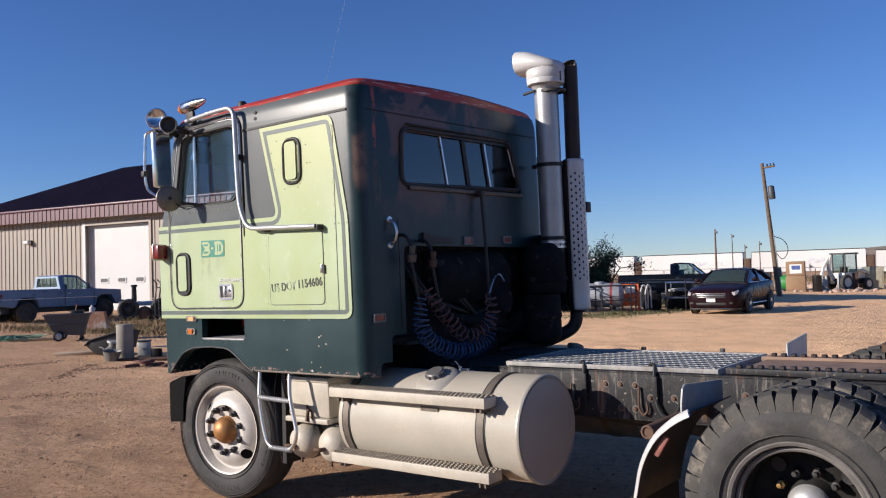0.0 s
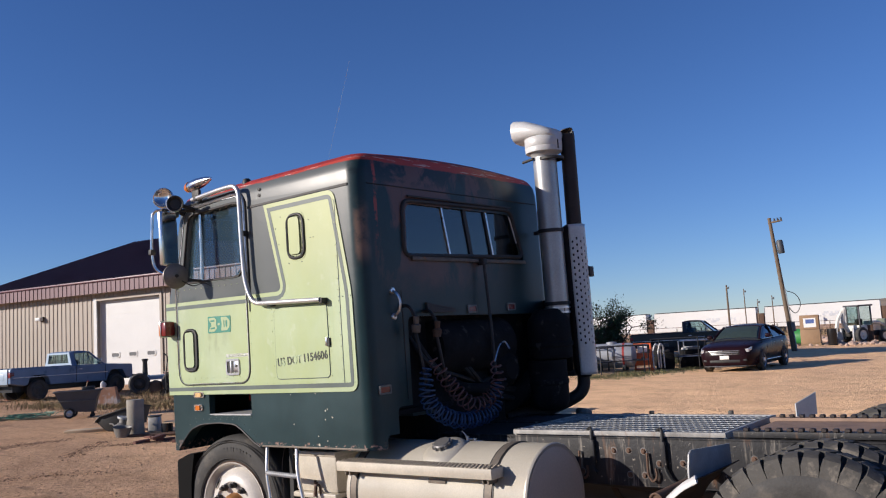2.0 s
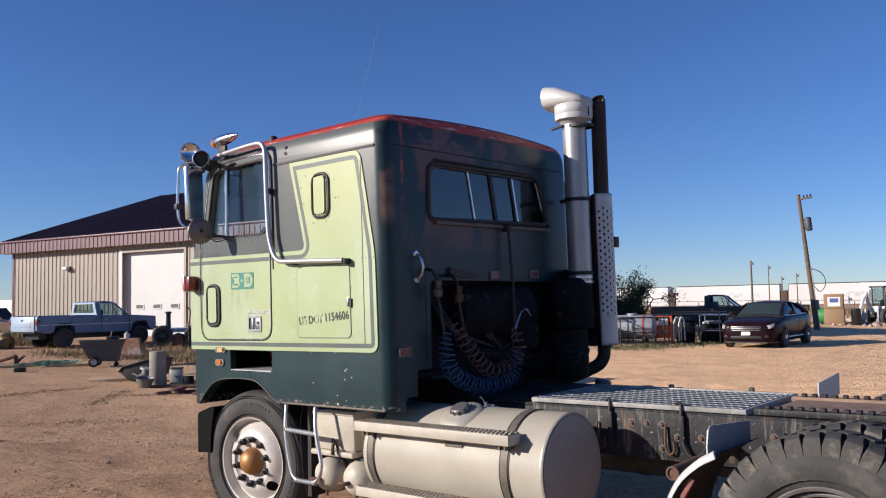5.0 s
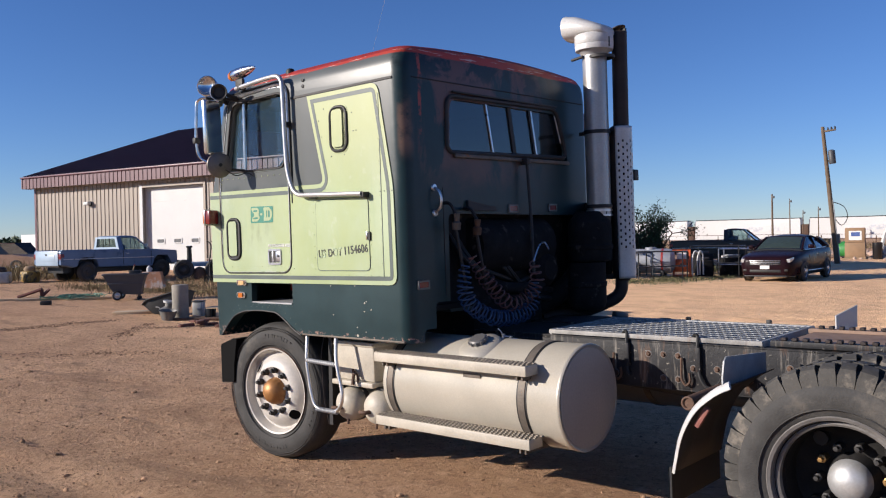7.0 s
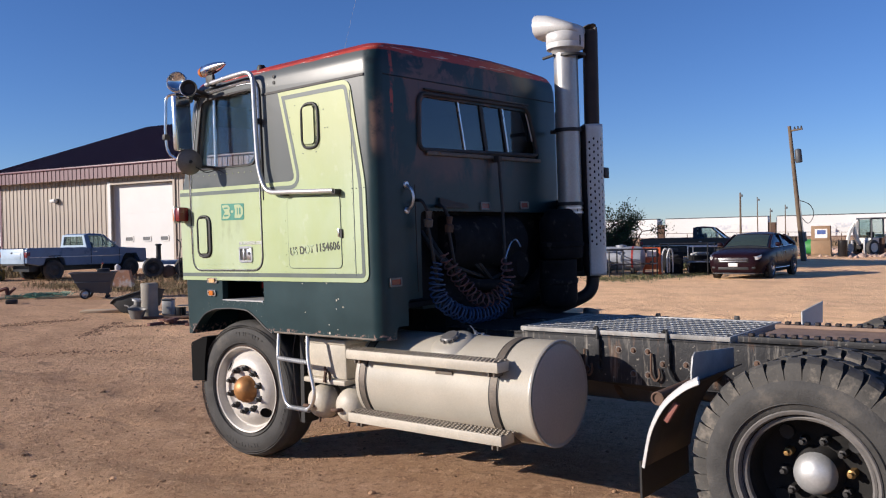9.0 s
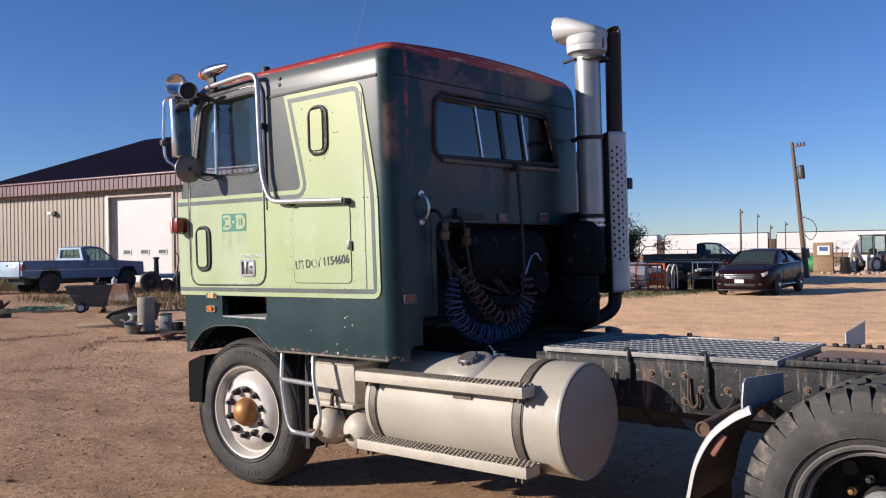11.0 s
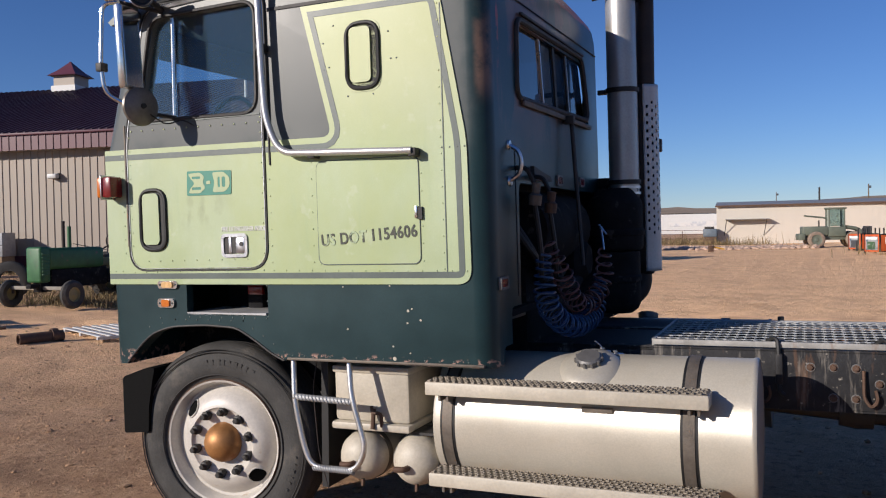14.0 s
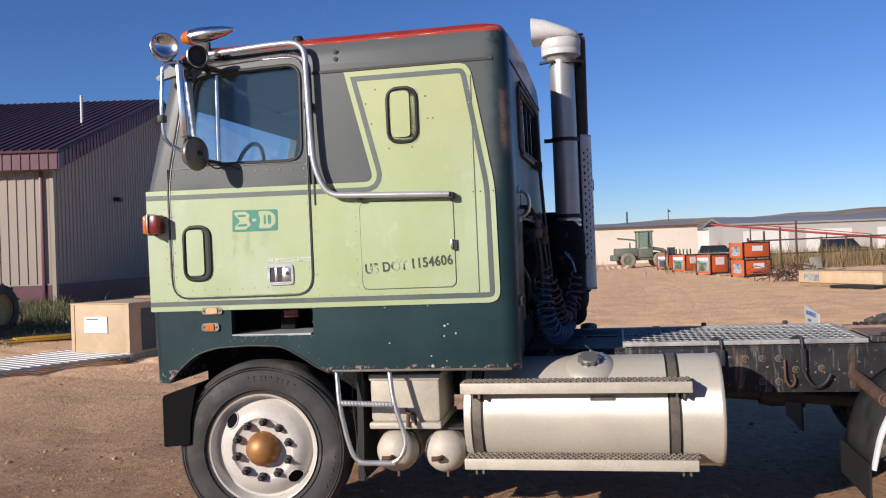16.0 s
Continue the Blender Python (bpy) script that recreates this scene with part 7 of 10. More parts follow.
rings = [[bm.verts.new((CU + sx * w_, DEP / 2 + sy * w_, CR + z)) for sx, sy in ((-1, -1), (1, -1), (1, 1), (-1, 1))] for w_, z in ((0.80, 0.70), (0.46, 0.98))]
tip = bm.verts.new((CU, DEP / 2, CR + 1.5))
bm.faces.new(rings[0][::-1])
for i in range(4):
    j = (i + 1) % 4
    bm.faces.new((rings[0][i], rings[0][j], rings[1][j], rings[1][i]))
    bm.faces.new((rings[1][i], rings[1][j], tip))
part("cupola_roof", bm, M["maroon"], cu)

# ---- helpers for the things in the yard ----
def hull(profile, half, bm=None):
    """A body from a side outline (x, z) whose half width follows half(x, z)."""
    bm = bm if bm is not None else bmesh.new()
    a = [bm.verts.new((x, half(x, z), z)) for x, z in profile]
    b = [bm.verts.new((x, -half(x, z), z)) for x, z in profile]
    n = len(profile)
    for i in range(n):
        j = (i + 1) % n
        bm.faces.new((a[i], a[j], b[j], b[i]))
    for side in (a, b):
        bmesh.ops.triangulate(bm, faces=[bm.faces.new(side)])
    return bm


def road_wheel(parent, x, y, R, w, s, rim="alu", tyre="rubber", deep=0.02):
    """A plain road wheel; s: the side (+1 or -1) to which its face looks."""
    ax = (0, s, 0)
    t = part("wheel", lathe([(R * 0.6, -w / 2), (R * 0.85, -w / 2 - 0.01), (R * 0.97, -w / 2 + 0.03), (R, -w / 2 + 0.06), (R, w / 2 - 0.05), (R * 0.97, w / 2 - 0.02), (R * 0.85, w / 2 + 0.01), (R * 0.62, w / 2)], (x, y, R), ax, 32), M[tyre], parent)
    part("rim", lathe([(R * 0.64, w / 2 - 0.005), (R * 0.60, w / 2 - 0.03), (R * 0.55, w / 2 - deep - 0.03), (R * 0.25, w / 2 - 0.03), (R * 0.2, w / 2 + 0.005), (0, w / 2 + 0.012)], (x, y, R), ax, 24), M[rim], t)
    return t


def quad_panel(parent, name, pts, material, thick=0.012):
    """A thin four-sided panel through the points."""
    bm = bmesh.new()
    p = [Vector(q) for q in pts]
    n = (p[1] - p[0]).cross(p[-1] - p[0]).normalized() * thick
    a, b = [bm.verts.new(q + n) for q in p], [bm.verts.new(q - n) for q in p]
    k = len(p)
    bm.faces.new(a)
    bm.faces.new(b[::-1])
    for i in range(k):
        bm.faces.new((a[i], b[i], b[(i + 1) % k], a[(i + 1) % k]))
    return part(name, bm, material, parent)


def grass(name, spots, blades, height, spread, material, lab, seed=1, lean=0.5):
    """Loose blades, thickest about the given spots."""
    r = random.Random(seed)
    vs, fs = [], []
    for cx, cy, sx, sy in spots:
        for _ in range(blades):
            x, y = cx + r.gauss(0, sx), cy + r.gauss(0, sy)
            z, h, a = ground_z(x, y) - 0.02, height * r.uniform(0.35, 1.15) * (0.35 + 1.5 * max(0.0, 0.5 + noise.noise((x * 1.7, y * 1.7, 5.0)))), r.uniform(0, 6.28)
            w = (0.005 + 0.006 * r.random()) * (2.5 if height > 0.6 else 1.0)
            dx, dy = math.cos(a), math.sin(a)
            lx, ly = lean * h * r.gauss(0, 0.6), lean * h * r.gauss(0, 0.6)
            i = len(vs)
            vs += [(x - dx * w, y - dy * w, z), (x + dx * w, y + dy * w, z), (x + lx * 0.4 + dx * w * 0.7, y + ly * 0.4 + dy * w * 0.7, z + h * 0.6), (x + lx * 0.4 - dx * w * 0.7, y + ly * 0.4 - dy * w * 0.7, z + h * 0.6), (x + lx, y + ly, z + h)]
            fs += [(i, i + 1, i + 2, i + 3), (i + 3, i + 2, i + 4)]
    me = bpy.data.meshes.new(name)
    me.from_pydata(vs, [], fs)
    me.materials.append(material)
    return tagged(new(name, me), lab, "grass", kind="stuff")


def box_thing(name, lab, cat, m, size, material, bev=0.02, group=""):
    """A root with one bevelled body standing on it."""
    t = thing(name, lab, cat, m, group)
    sx, sy, sz = size
    part("body", box(-sx / 2, sx / 2, -sy / 2, sy / 2, 0, sz, bev), material, t)
    return t


# ---- the blue pickup before the workshop ----
def pickup(name, lab, m, body, lower, bed_tail, rim="dull_chrome"):
    """A square-bodied pickup with a long bed; local +x is forward, length 5.3."""
    t = thing(name, lab, "pickup truck", m)
    W = 0.97
    prof = [(2.42, 0.60), (2.46, 0.80), (2.44, 1.13), (1.20, 1.20), (0.6, 1.20), (-0.25, 1.20), (-2.66, 1.20), (-2.70, 1.16), (-2.70, 0.66), (-2.2, 0.56), (-2.03, 0.60), (-1.97, 0.80), (-1.82, 0.93), (-1.38, 0.93), (-1.23, 0.80), (-1.16, 0.54), (1.24, 0.52), (1.32, 0.80), (1.47, 0.94), (1.93, 0.94), (2.08, 0.80), (2.14, 0.58)]
    b = part("body", hull(prof, lambda x, z: W - 0.05 * max(0, z - 1.0) - 0.05 * max(0, 0.62 - z) * 4 - 0.10 * max(0, x - 2.2)), body, t)
    bv = b.modifiers.new("soft", "BEVEL")
    bv.width, bv.segments, bv.limit_method, bv.angle_limit = 0.03, 2, "ANGLE", radians(40)
    part("bed_floor", box(-2.62, -0.32, -0.78, 0.78, 1.201, 1.208), M["black_rubber"], t)
    for y in (-0.88, 0.88):
        part("bed_rail", box(-2.66, -0.30, y - 0.07, y + 0.07, 1.19, 1.225, 0.012), body, t)
    hw = lambda z: 0.90 - 0.18 * (z - 1.2) / 0.52
    roof = part("cab_roof", hull([(0.60, 1.67), (0.52, 1.735), (0.2, 1.76), (-0.12, 1.745), (-0.20, 1.69)], lambda x, z: 0.74 - 0.6 * max(0, z - 1.69)), body, t)
    bv = roof.modifiers.new("soft", "BEVEL")
    bv.width, bv.segments, bv.limit_method, bv.angle_limit = 0.02, 2, "ANGLE", radians(20)
    part("cab_back", plate([(-0.90, 1.19), (0.90, 1.19), (0.735, 1.71), (-0.735, 1.71)], -0.25, -0.21, "x", [[(-0.70, 1.30), (0.70, 1.30), (0.62, 1.64), (-0.62, 1.64)]]), lower, t)
    part("rear_window", plate([(-0.70, 1.30), (0.70, 1.30), (0.62, 1.64), (-0.62, 1.64)], -0.235, -0.228, "x"), M["car_glass"], t)
    for y in (-0.22, 0.22):
        part("slider_bar", box(-0.245, -0.222, y - 0.012, y + 0.012, 1.30, 1.64), M["black_rubber"], t)
    part("windscreen", hull([(1.14, 1.205), (0.58, 1.68), (0.565, 1.68), (1.12, 1.205)], lambda x, z: hw(z) - 0.05), M["car_glass"], t)
    part("bench_seat", box(-0.16, 0.20, -0.68, 0.68, 0.95, 1.42, 0.06), M["grime"], t)
    part("steering_wheel", tube([(0.62 + 0.05 * math.sin(a), 0.38 + 0.19 * math.cos(a), 1.25 + 0.18 * math.sin(a)) for a in (2 * math.pi * i / 16 for i in range(16))], 0.014, 6, closed=True), M["black_rubber"], t)
    for s in (-1, 1):
        part("front_pillar", tube([(1.16, s * (hw(1.2) - 0.02), 1.19), (0.58, s * (hw(1.68) - 0.01), 1.70)], 0.034, 6), body, t)
        pil = hull([(-0.25, 1.19), (-0.04, 1.19), (-0.07, 1.70), (-0.22, 1.70)], lambda x, z: 0.028)
        pil.transform(Matrix.Translation((0, s * 0.80, 0)) @ Matrix(((1, 0, 0, 0), (0, 1, -s * 0.34, s * 0.34 * 1.45), (0, 0, 1, 0), (0, 0, 0, 1))))
        part("rear_pillar", pil, body, t)
        quad_panel(t, "side_window", [(0.98, s * hw(1.21), 1.21), (-0.05, s * hw(1.21), 1.21), (-0.07, s * hw(1.68), 1.68), (0.54, s * hw(1.68), 1.68)], M["car_glass"], 0.004)
        part("vent_bar", rod((0.62, s * hw(1.21), 1.20), (0.50, s * hw(1.68), 1.68), 0.012, 6), M["black_rubber"], t)
        part("trim_strip", box(-2.6, 1.28, s * W - 0.012, s * W + 0.012, 0.86, 0.885, 0.004), M["dull_chrome"], t)
        part("door_gap", box(-0.10, -0.085, s * W - 0.006, s * W + 0.004, 0.60, 1.18), M["black_rubber"], t)
        part("door_gap", box(1.16, 1.175, s * W - 0.006, s * W + 0.004, 0.60, 1.16), M["black_rubber"], t)
        part("door_handle", box(0.02, 0.16, s * W - 0.01, s * W + 0.02, 1.03, 1.06, 0.006), M["dull_chrome"], t)
        part("wing_mirror", box(0.86, 0.92, s * 1.06 - 0.09, s * 1.06 + 0.09, 1.26, 1.42, 0.02), M["dull_chrome"], t)
        part("tail_lamp", box(-2.715, -2.56, s * 0.89 - 0.075, s * 0.89 + 0.075, 0.88, 1.08, 0.01), M["red_lens"], t)
        part("head_lamp", box(2.40, 2.475, s * 0.70 - 0.13, s * 0.70 + 0.13, 0.84, 1.00, 0.01), M["white"], t)
        for x in (-1.60, 1.70):
            road_wheel(t, x, s * 0.84, 0.38, 0.25, s, rim)
            part("wheel_well", lathe([(0.0, 0.0), (0.44, 0.0), (0.44, 0.02), (0, 0.02)], (x, s * 0.66, 0.52), (0, s, 0), 20), M["black_rubber"], t)
    part("tailgate", box(-2.735, -2.695, -0.80, 0.80, 0.64, 1.195, 0.014), bed_tail, t)
    part("tailgate_panel", box(-2.745, -2.733, -0.60, 0.60, 0.80, 1.05, 0.006), bed_tail, t)
    part("badge", box(-2.752, -2.744, -0.06, 0.06, 1.02, 1.08), M["black_paint"], t)
    part("rear_valance", box(-2.70, -2.60, -0.80, 0.80, 0.58, 0.69, 0.01), M["grime"], t)
    part("front_bumper", box(2.46, 2.58, -0.96, 0.96, 0.54, 0.70, 0.03), M["black_rubber"], t)
    part("grille", box(2.40, 2.47, -0.56, 0.56, 0.80, 1.06, 0.01), M["dull_chrome"], t)
    # black box stands for the shade under the chassis
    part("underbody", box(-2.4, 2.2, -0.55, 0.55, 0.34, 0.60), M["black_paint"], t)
    return t


def back(x, y, turn=0.0):
    """A standing place in the lot behind the truck."""
    return at(5.6 + 0.84 * (x - 5.6), -4 + 0.84 * (y + 4), turn)


M["car_glass"] = glass("clear_vehicle_glass", (0.72, 0.80, 0.80))
M["pane"] = mat("dim_vehicle_glass", (0.018, 0.022, 0.026), 0.12, vary=0.1, bump=0.0, spec=0.5)
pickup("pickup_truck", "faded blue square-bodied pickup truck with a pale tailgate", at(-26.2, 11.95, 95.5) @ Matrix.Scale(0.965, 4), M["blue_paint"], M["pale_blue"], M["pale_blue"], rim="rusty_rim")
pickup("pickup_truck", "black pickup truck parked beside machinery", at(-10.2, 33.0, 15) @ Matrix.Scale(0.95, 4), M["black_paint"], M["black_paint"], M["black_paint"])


def skin(stations, bm=None):
    """A smooth shell through half outlines (y, z), bottom to middle, given along x and mirrored."""
    bm = bm if bm is not None else bmesh.new()
    rings = []
    for x, half in stations:
        ring = [bm.verts.new((x, y, z)) for y, z in half] + [bm.verts.new((x, -y, z)) for y, z in reversed(half) if y > 1e-6]
        rings.append(ring)
    for a, b in zip(rings, rings[1:]):
        for i in range(len(a)):
            j = (i + 1) % len(a)
            bm.faces.new((a[i], a[j], b[j], b[i]))
    bm.faces.new(rings[0])
    bm.faces.new(rings[-1][::-1])
    return bm


def sedan(m):
    t = thing("sedan", "dark maroon four-door sedan with a chrome grille on the dirt", "car", m)

    def lower(zl, f, zs, zc):
        return [(0.80 * f, zl), (0.90 * f, zl + 0.05), (0.955 * f, 0.5 * (zl + zs)), (0.945 * f, zs - 0.14), (0.90 * f, zs - 0.03), (0.80 * f, zs + 0.3 * (zc - zs)), (0.45 * f, zc - 0.01), (0.0, zc)]

    part("body", skin([(x, lower(*v)) for x, v in ((2.53, (0.30, 0.64, 0.70, 0.72)), (2.50, (0.24, 0.75, 0.78, 0.80)), (2.40, (0.21, 0.85, 0.83, 0.85)), (2.20, (0.20, 0.93, 0.87, 0.91)), (1.8, (0.20, 1.0, 0.92, 0.97)), (1.30, (0.20, 1.0, 0.97, 1.03)), (1.0, (0.20, 1.0, 1.0, 1.05)),
                                                  (0.2, (0.20, 1.0, 1.04, 1.06)), (-1.0, (0.20, 1.0, 1.07, 1.09)), (-1.6, (0.21, 1.0, 1.09, 1.12)), (-2.1, (0.24, 0.97, 1.09, 1.14)), (-2.42, (0.32, 0.9, 1.06, 1.11)), (-2.52, (0.45, 0.82, 0.92, 0.98)))]), M["sedan"], t, angle=60)

    def upper(zt, wt, zb=1.0, wb=0.84):
        return [(wb - 0.03, zb), (wb, zb + 0.02), (0.5 * (wb + wt) + 0.02, 0.5 * (zb + zt)), (wt, zt - 0.03), (wt - 0.08, zt), (0.5 * wt, zt + 0.025), (0.0, zt + 0.03)]

    house = [(1.12, (1.06, 0.79)), (0.65, (1.30, 0.70)), (0.18, (1.475, 0.64)), (-0.15, (1.51, 0.63)), (-0.60, (1.52, 0.63)), (-1.05, (1.48, 0.63)), (-1.35, (1.42, 0.64)), (-1.80, (1.26, 0.68)), (-2.10, (1.13, 0.74))]
    part("glasshouse", skin([(x, upper(*v)) for x, v in house]), M["pane"], t, "dark tinted glasshouse", angle=60)
    part("windscreen", skin([(x, [(wt - 0.12, zt - 0.03), (wt - 0.09, zt + 0.012), (0.5 * wt, zt + 0.034), (0.0, zt + 0.040)]) for x, (zt, wt) in ((1.06, (1.09, 0.79)), (0.65, (1.30, 0.72)), (0.26, (1.448, 0.67)))]), M["light_pane"], t, "pale green windscreen", angle=60)
    part("roof_panel", skin([(x, [(wt - 0.01, zt - 0.01), (wt + 0.01, zt), (wt - 0.08, zt + 0.014), (0.5 * wt, zt + 0.038), (0.0, zt + 0.043)]) for x, (zt, wt) in house[2:7]]), M["sedan"], t, angle=60)
    for s in (-1, 1):
        part("front_pillar", tube([(1.12, s * 0.80, 1.03), (0.65, s * 0.725, 1.29), (0.18, s * 0.655, 1.47)], 0.04, 6), M["sedan"], t)
        part("centre_pillar", tube([(-0.38, s * 0.86, 1.03), (-0.40, s * 0.66, 1.50)], 0.032, 6), M["sedan"], t)
        part("rear_pillar", tube([(-1.30, s * 0.655, 1.42), (-1.76, s * 0.73, 1.25), (-2.06, s * 0.80, 1.11)], 0.085, 6), M["sedan"], t)
        part("belt_trim", tube([(0.95, s * 0.855, 1.045), (-0.4, s * 0.87, 1.065), (-1.7, s * 0.85, 1.10)], 0.014, 6), M["dull_chrome"], t)
        part("sill_trim", tube([(0.98, s * 0.925, 0.34), (-0.98, s * 0.925, 0.34)], 0.018, 6), M["dull_chrome"], t)
        lens = skin([(2.02, [(0.0, 0.80), (0.05, 0.80), (0.055, 0.83), (0.05, 0.86), (0.0, 0.86)]), (2.30, [(0.0, 0.70), (0.13, 0.70), (0.14, 0.76), (0.13, 0.815), (0.0, 0.815)]), (2.49, [(0.0, 0.66), (0.15, 0.66), (0.16, 0.71), (0.15, 0.765), (0.0, 0.765)])])
        lens.transform(Matrix.Translation((0, s * 0.70, 0)) @ Matrix(((1, 0, 0, 0), (-s * 0.35, 1, 0, s * 0.35 * 2.3), (0, 0, 1, 0), (0, 0, 0, 1))))
        part("headlamp", lens, M["lamp_glass"], t, "clear headlamp")
        part("wing_mirror", box(0.66, 0.84, s * 1.0 - 0.10, s * 1.0 + 0.10, 1.08, 1.22, 0.05, 3), M["sedan"], t)
        part("fog_recess", box(2.42, 2.525, s * 0.62 - 0.10, s * 0.62 + 0.10, 0.36, 0.44, 0.02), M["black_rubber"], t)
        for x in (-0.25, -1.3):
            part("door_handle", box(x, x + 0.17, s * 0.95 - 0.012, s * 0.95 + 0.016, 0.88, 0.91, 0.01), M["dull_chrome"], t)
        for x in (0.78, -0.36, -1.40):
            part("door_gap", box(x - 0.006, x + 0.006, s * 0.953 - 0.004, s * 0.953 + 0.002, 0.36, 0.96), M["black_rubber"], t)
        for x in (-1.43, 1.44):
            # black disc laid on the flank stands for the shaded wheel arch
            part("wheel_arch", lathe([(0.0, 0.0), (0.40, 0.0), (0.40, -0.02)], (x, s * 0.957, 0.37), (0, s, 0), 24), M["black_rubber"], t)
            w_ = road_wheel(t, x, s * 0.88, 0.35, 0.22, s, "dull_chrome")
            for k in range(5):
                a = 2 * math.pi * k / 5
                part("spoke_gap", lathe([(0, 0), (0.05, 0.0), (0.05, 0.006), (0, 0.006)], (x + 0.125 * math.cos(a), s * 0.972, 0.35 + 0.125 * math.sin(a)), (0, s, 0), 8), M["black_rubber"], w_)
    for k in range(3):
        part("grille_bar", box(2.47, 2.56, -0.50 + 0.03 * k, 0.50 - 0.03 * k, 0.705 - 0.055 * k, 0.727 - 0.055 * k, 0.006), M["bright_trim"], t, "bright chrome bar")
    part("grille_back", box(2.44, 2.535, -0.50, 0.50, 0.57, 0.73, 0.01), M["black_rubber"], t)
    part("lower_intake", box(2.44, 2.54, -0.50, 0.50, 0.33, 0.42, 0.01), M["black_rubber"], t)
    part("lip", box(2.40, 2.52, -0.70, 0.70, 0.20, 0.225, 0.008), M["grey_plastic"], t)
    part("plate_bar", box(2.535, 2.56, -0.15, 0.15, 0.44, 0.56, 0.006), M["paper"], t, "number plate without characters")
    return t


M["bright_trim"] = mat("bright_chrome_trim", (0.36, 0.36, 0.37), 0.3, 0.9, vary=0.05, bump=0.0)
M["lamp_glass"] = mat("clear_headlamp", (0.55, 0.55, 0.55), 0.12, 0.35, vary=0.2, scale=14, bump=0.0, spec=0.8)
sedan(at(-5.34, 26.3, -86.2))

# ---- junk before the workshop ----
def tilt_cart():
    t = thing("tilt_cart", "dark grey plastic tilt cart holding a shovel", "cart", at(-16.95, 7.75, 55) @ Matrix.Scale(0.70, 4))
    bm = bmesh.new()
    lo = [bm.verts.new(p) for p in ((-0.50, -0.33, 0.26), (0.52, -0.33, 0.20), (0.52, 0.33, 0.20), (-0.50, 0.33, 0.26))]
    mid = [bm.verts.new(p) for p in ((-0.72, -0.40, 0.66), (0.60, -0.40, 0.66), (0.60, 0.40, 0.66), (-0.72, 0.40, 0.66))]
    hi = [bm.verts.new(p) for p in ((-0.90, -0.45, 1.02), (0.72, -0.45, 1.02), (0.72, 0.45, 1.02), (-0.90, 0.45, 1.02))]
    bm.faces.new(lo[::-1])
    for a, b in ((lo, mid), (mid, hi)):
        for i in range(4):
            bm.faces.new((a[i], a[(i + 1) % 4], b[(i + 1) % 4], b[i]))
    b = part("tub", bm, M["grey_plastic"], t, smooth=False)
    sd = b.modifiers.new("thick", "SOLIDIFY")
    sd.thickness = 0.02
    bv = b.modifiers.new("soft", "BEVEL")
    bv.width, bv.segments, bv.limit_method, bv.angle_limit = 0.05, 3, "ANGLE", radians(30)
    part("rim", tube(fillet([(-0.92, -0.47, 1.02), (0.74, -0.47, 1.02), (0.74, 0.47, 1.02), (-0.92, 0.47, 1.02)], 0.08, 4, True), 0.032, 8, closed=True), M["grey_plastic"], t)
    part("wall_rib", box(-0.74, 0.60, -0.425, -0.395, 0.63, 0.69, 0.01), M["grey_plastic"], t)
    for s in (-1, 1):
        road_wheel(t, -0.36, s * 0.42, 0.2, 0.08, s, "dull_chrome", "black_rubber")
        part("caster", lathe([(0, -0.03), (0.07, -0.03), (0.07, 0.03), (0, 0.03)], (0.42, s * 0.25, 0.07), (0, 1, 0), 12), M["black_rubber"], t)
        part("caster_fork", rod((0.42, s * 0.25, 0.09), (0.42, s * 0.25, 0.24), 0.03, 8), M["grime"], t)
    return t


tilt_cart_ob = tilt_cart()
sv = thing("shovel", "shovel with a red handle standing in the cart", "shovel", tilt_cart_ob.matrix_basis @ pose(-0.05, 0.0, 0.28, 0, 16, 0))
part("shaft", rod((0, 0, 0), (0, 0, 1.12), 0.022, 8), M["wood"], sv)
part("grip", box(-0.03, 0.03, -0.10, 0.10, 1.12, 1.17, 0.015), M["red_paint"], sv)
part("blade", box(-0.015, 0.015, -0.11, 0.11, -0.04, 0.28, 0.01), M["grime"], sv)
db = box_thing("scrap_box", "dark box lying in the grey cart", "box", tilt_cart_ob.matrix_basis @ pose(0.30, 0, 0.215), (0.42, 0.5, 0.96), M["black_rubber"], 0.03)
part("strap", box(-0.215, 0.215, -0.255, -0.25, 0.80, 0.86), M["grime"], db)
blk = thing("painted_block", "chipped orange and white flared concrete block", "block", at(-20.05, 10.2, 48) @ Matrix.Diagonal((0.82, 0.9, 0.95, 1)))
M["chipped"] = mat("chipped_orange_white", (0.477, 0.231, 0.123), 0.7, vary=0.3, scale=2, wear=(0.56, 0.50, 0.43), wear_at=0.48, wear_scale=3, wear_soft=0.15, bump=0.1)
b_ = part("body", hull([(-0.52, 0.0), (-0.50, 0.14), (-0.40, 0.34), (-0.38, 0.60), (0.38, 0.60), (0.40, 0.34), (0.50, 0.14), (0.52, 0.0)], lambda x, z: 0.30 - 0.14 * min(1.0, z / 0.35)), M["chipped"], blk)
bv = b_.modifiers.new("soft", "BEVEL")
bv.width, bv.segments, bv.limit_method, bv.angle_limit = 0.03, 2, "ANGLE", radians(30)
jg = thing("white_jug", "small white plastic jug on the painted block", "jug", blk.matrix_basis @ pose(-0.1, 0, 0.60))
part("body", lathe([(0, 0), (0.09, 0), (0.10, 0.02), (0.10, 0.14), (0.04, 0.19), (0.03, 0.22), (0, 0.22)], (0, 0, 0), (0, 0, 1), 14), M["white"], jg)
part("handle", tube([(0.09, 0, 0.05), (0.14, 0, 0.09), (0.08, 0, 0.15)], 0.014, 6), M["white"], jg)


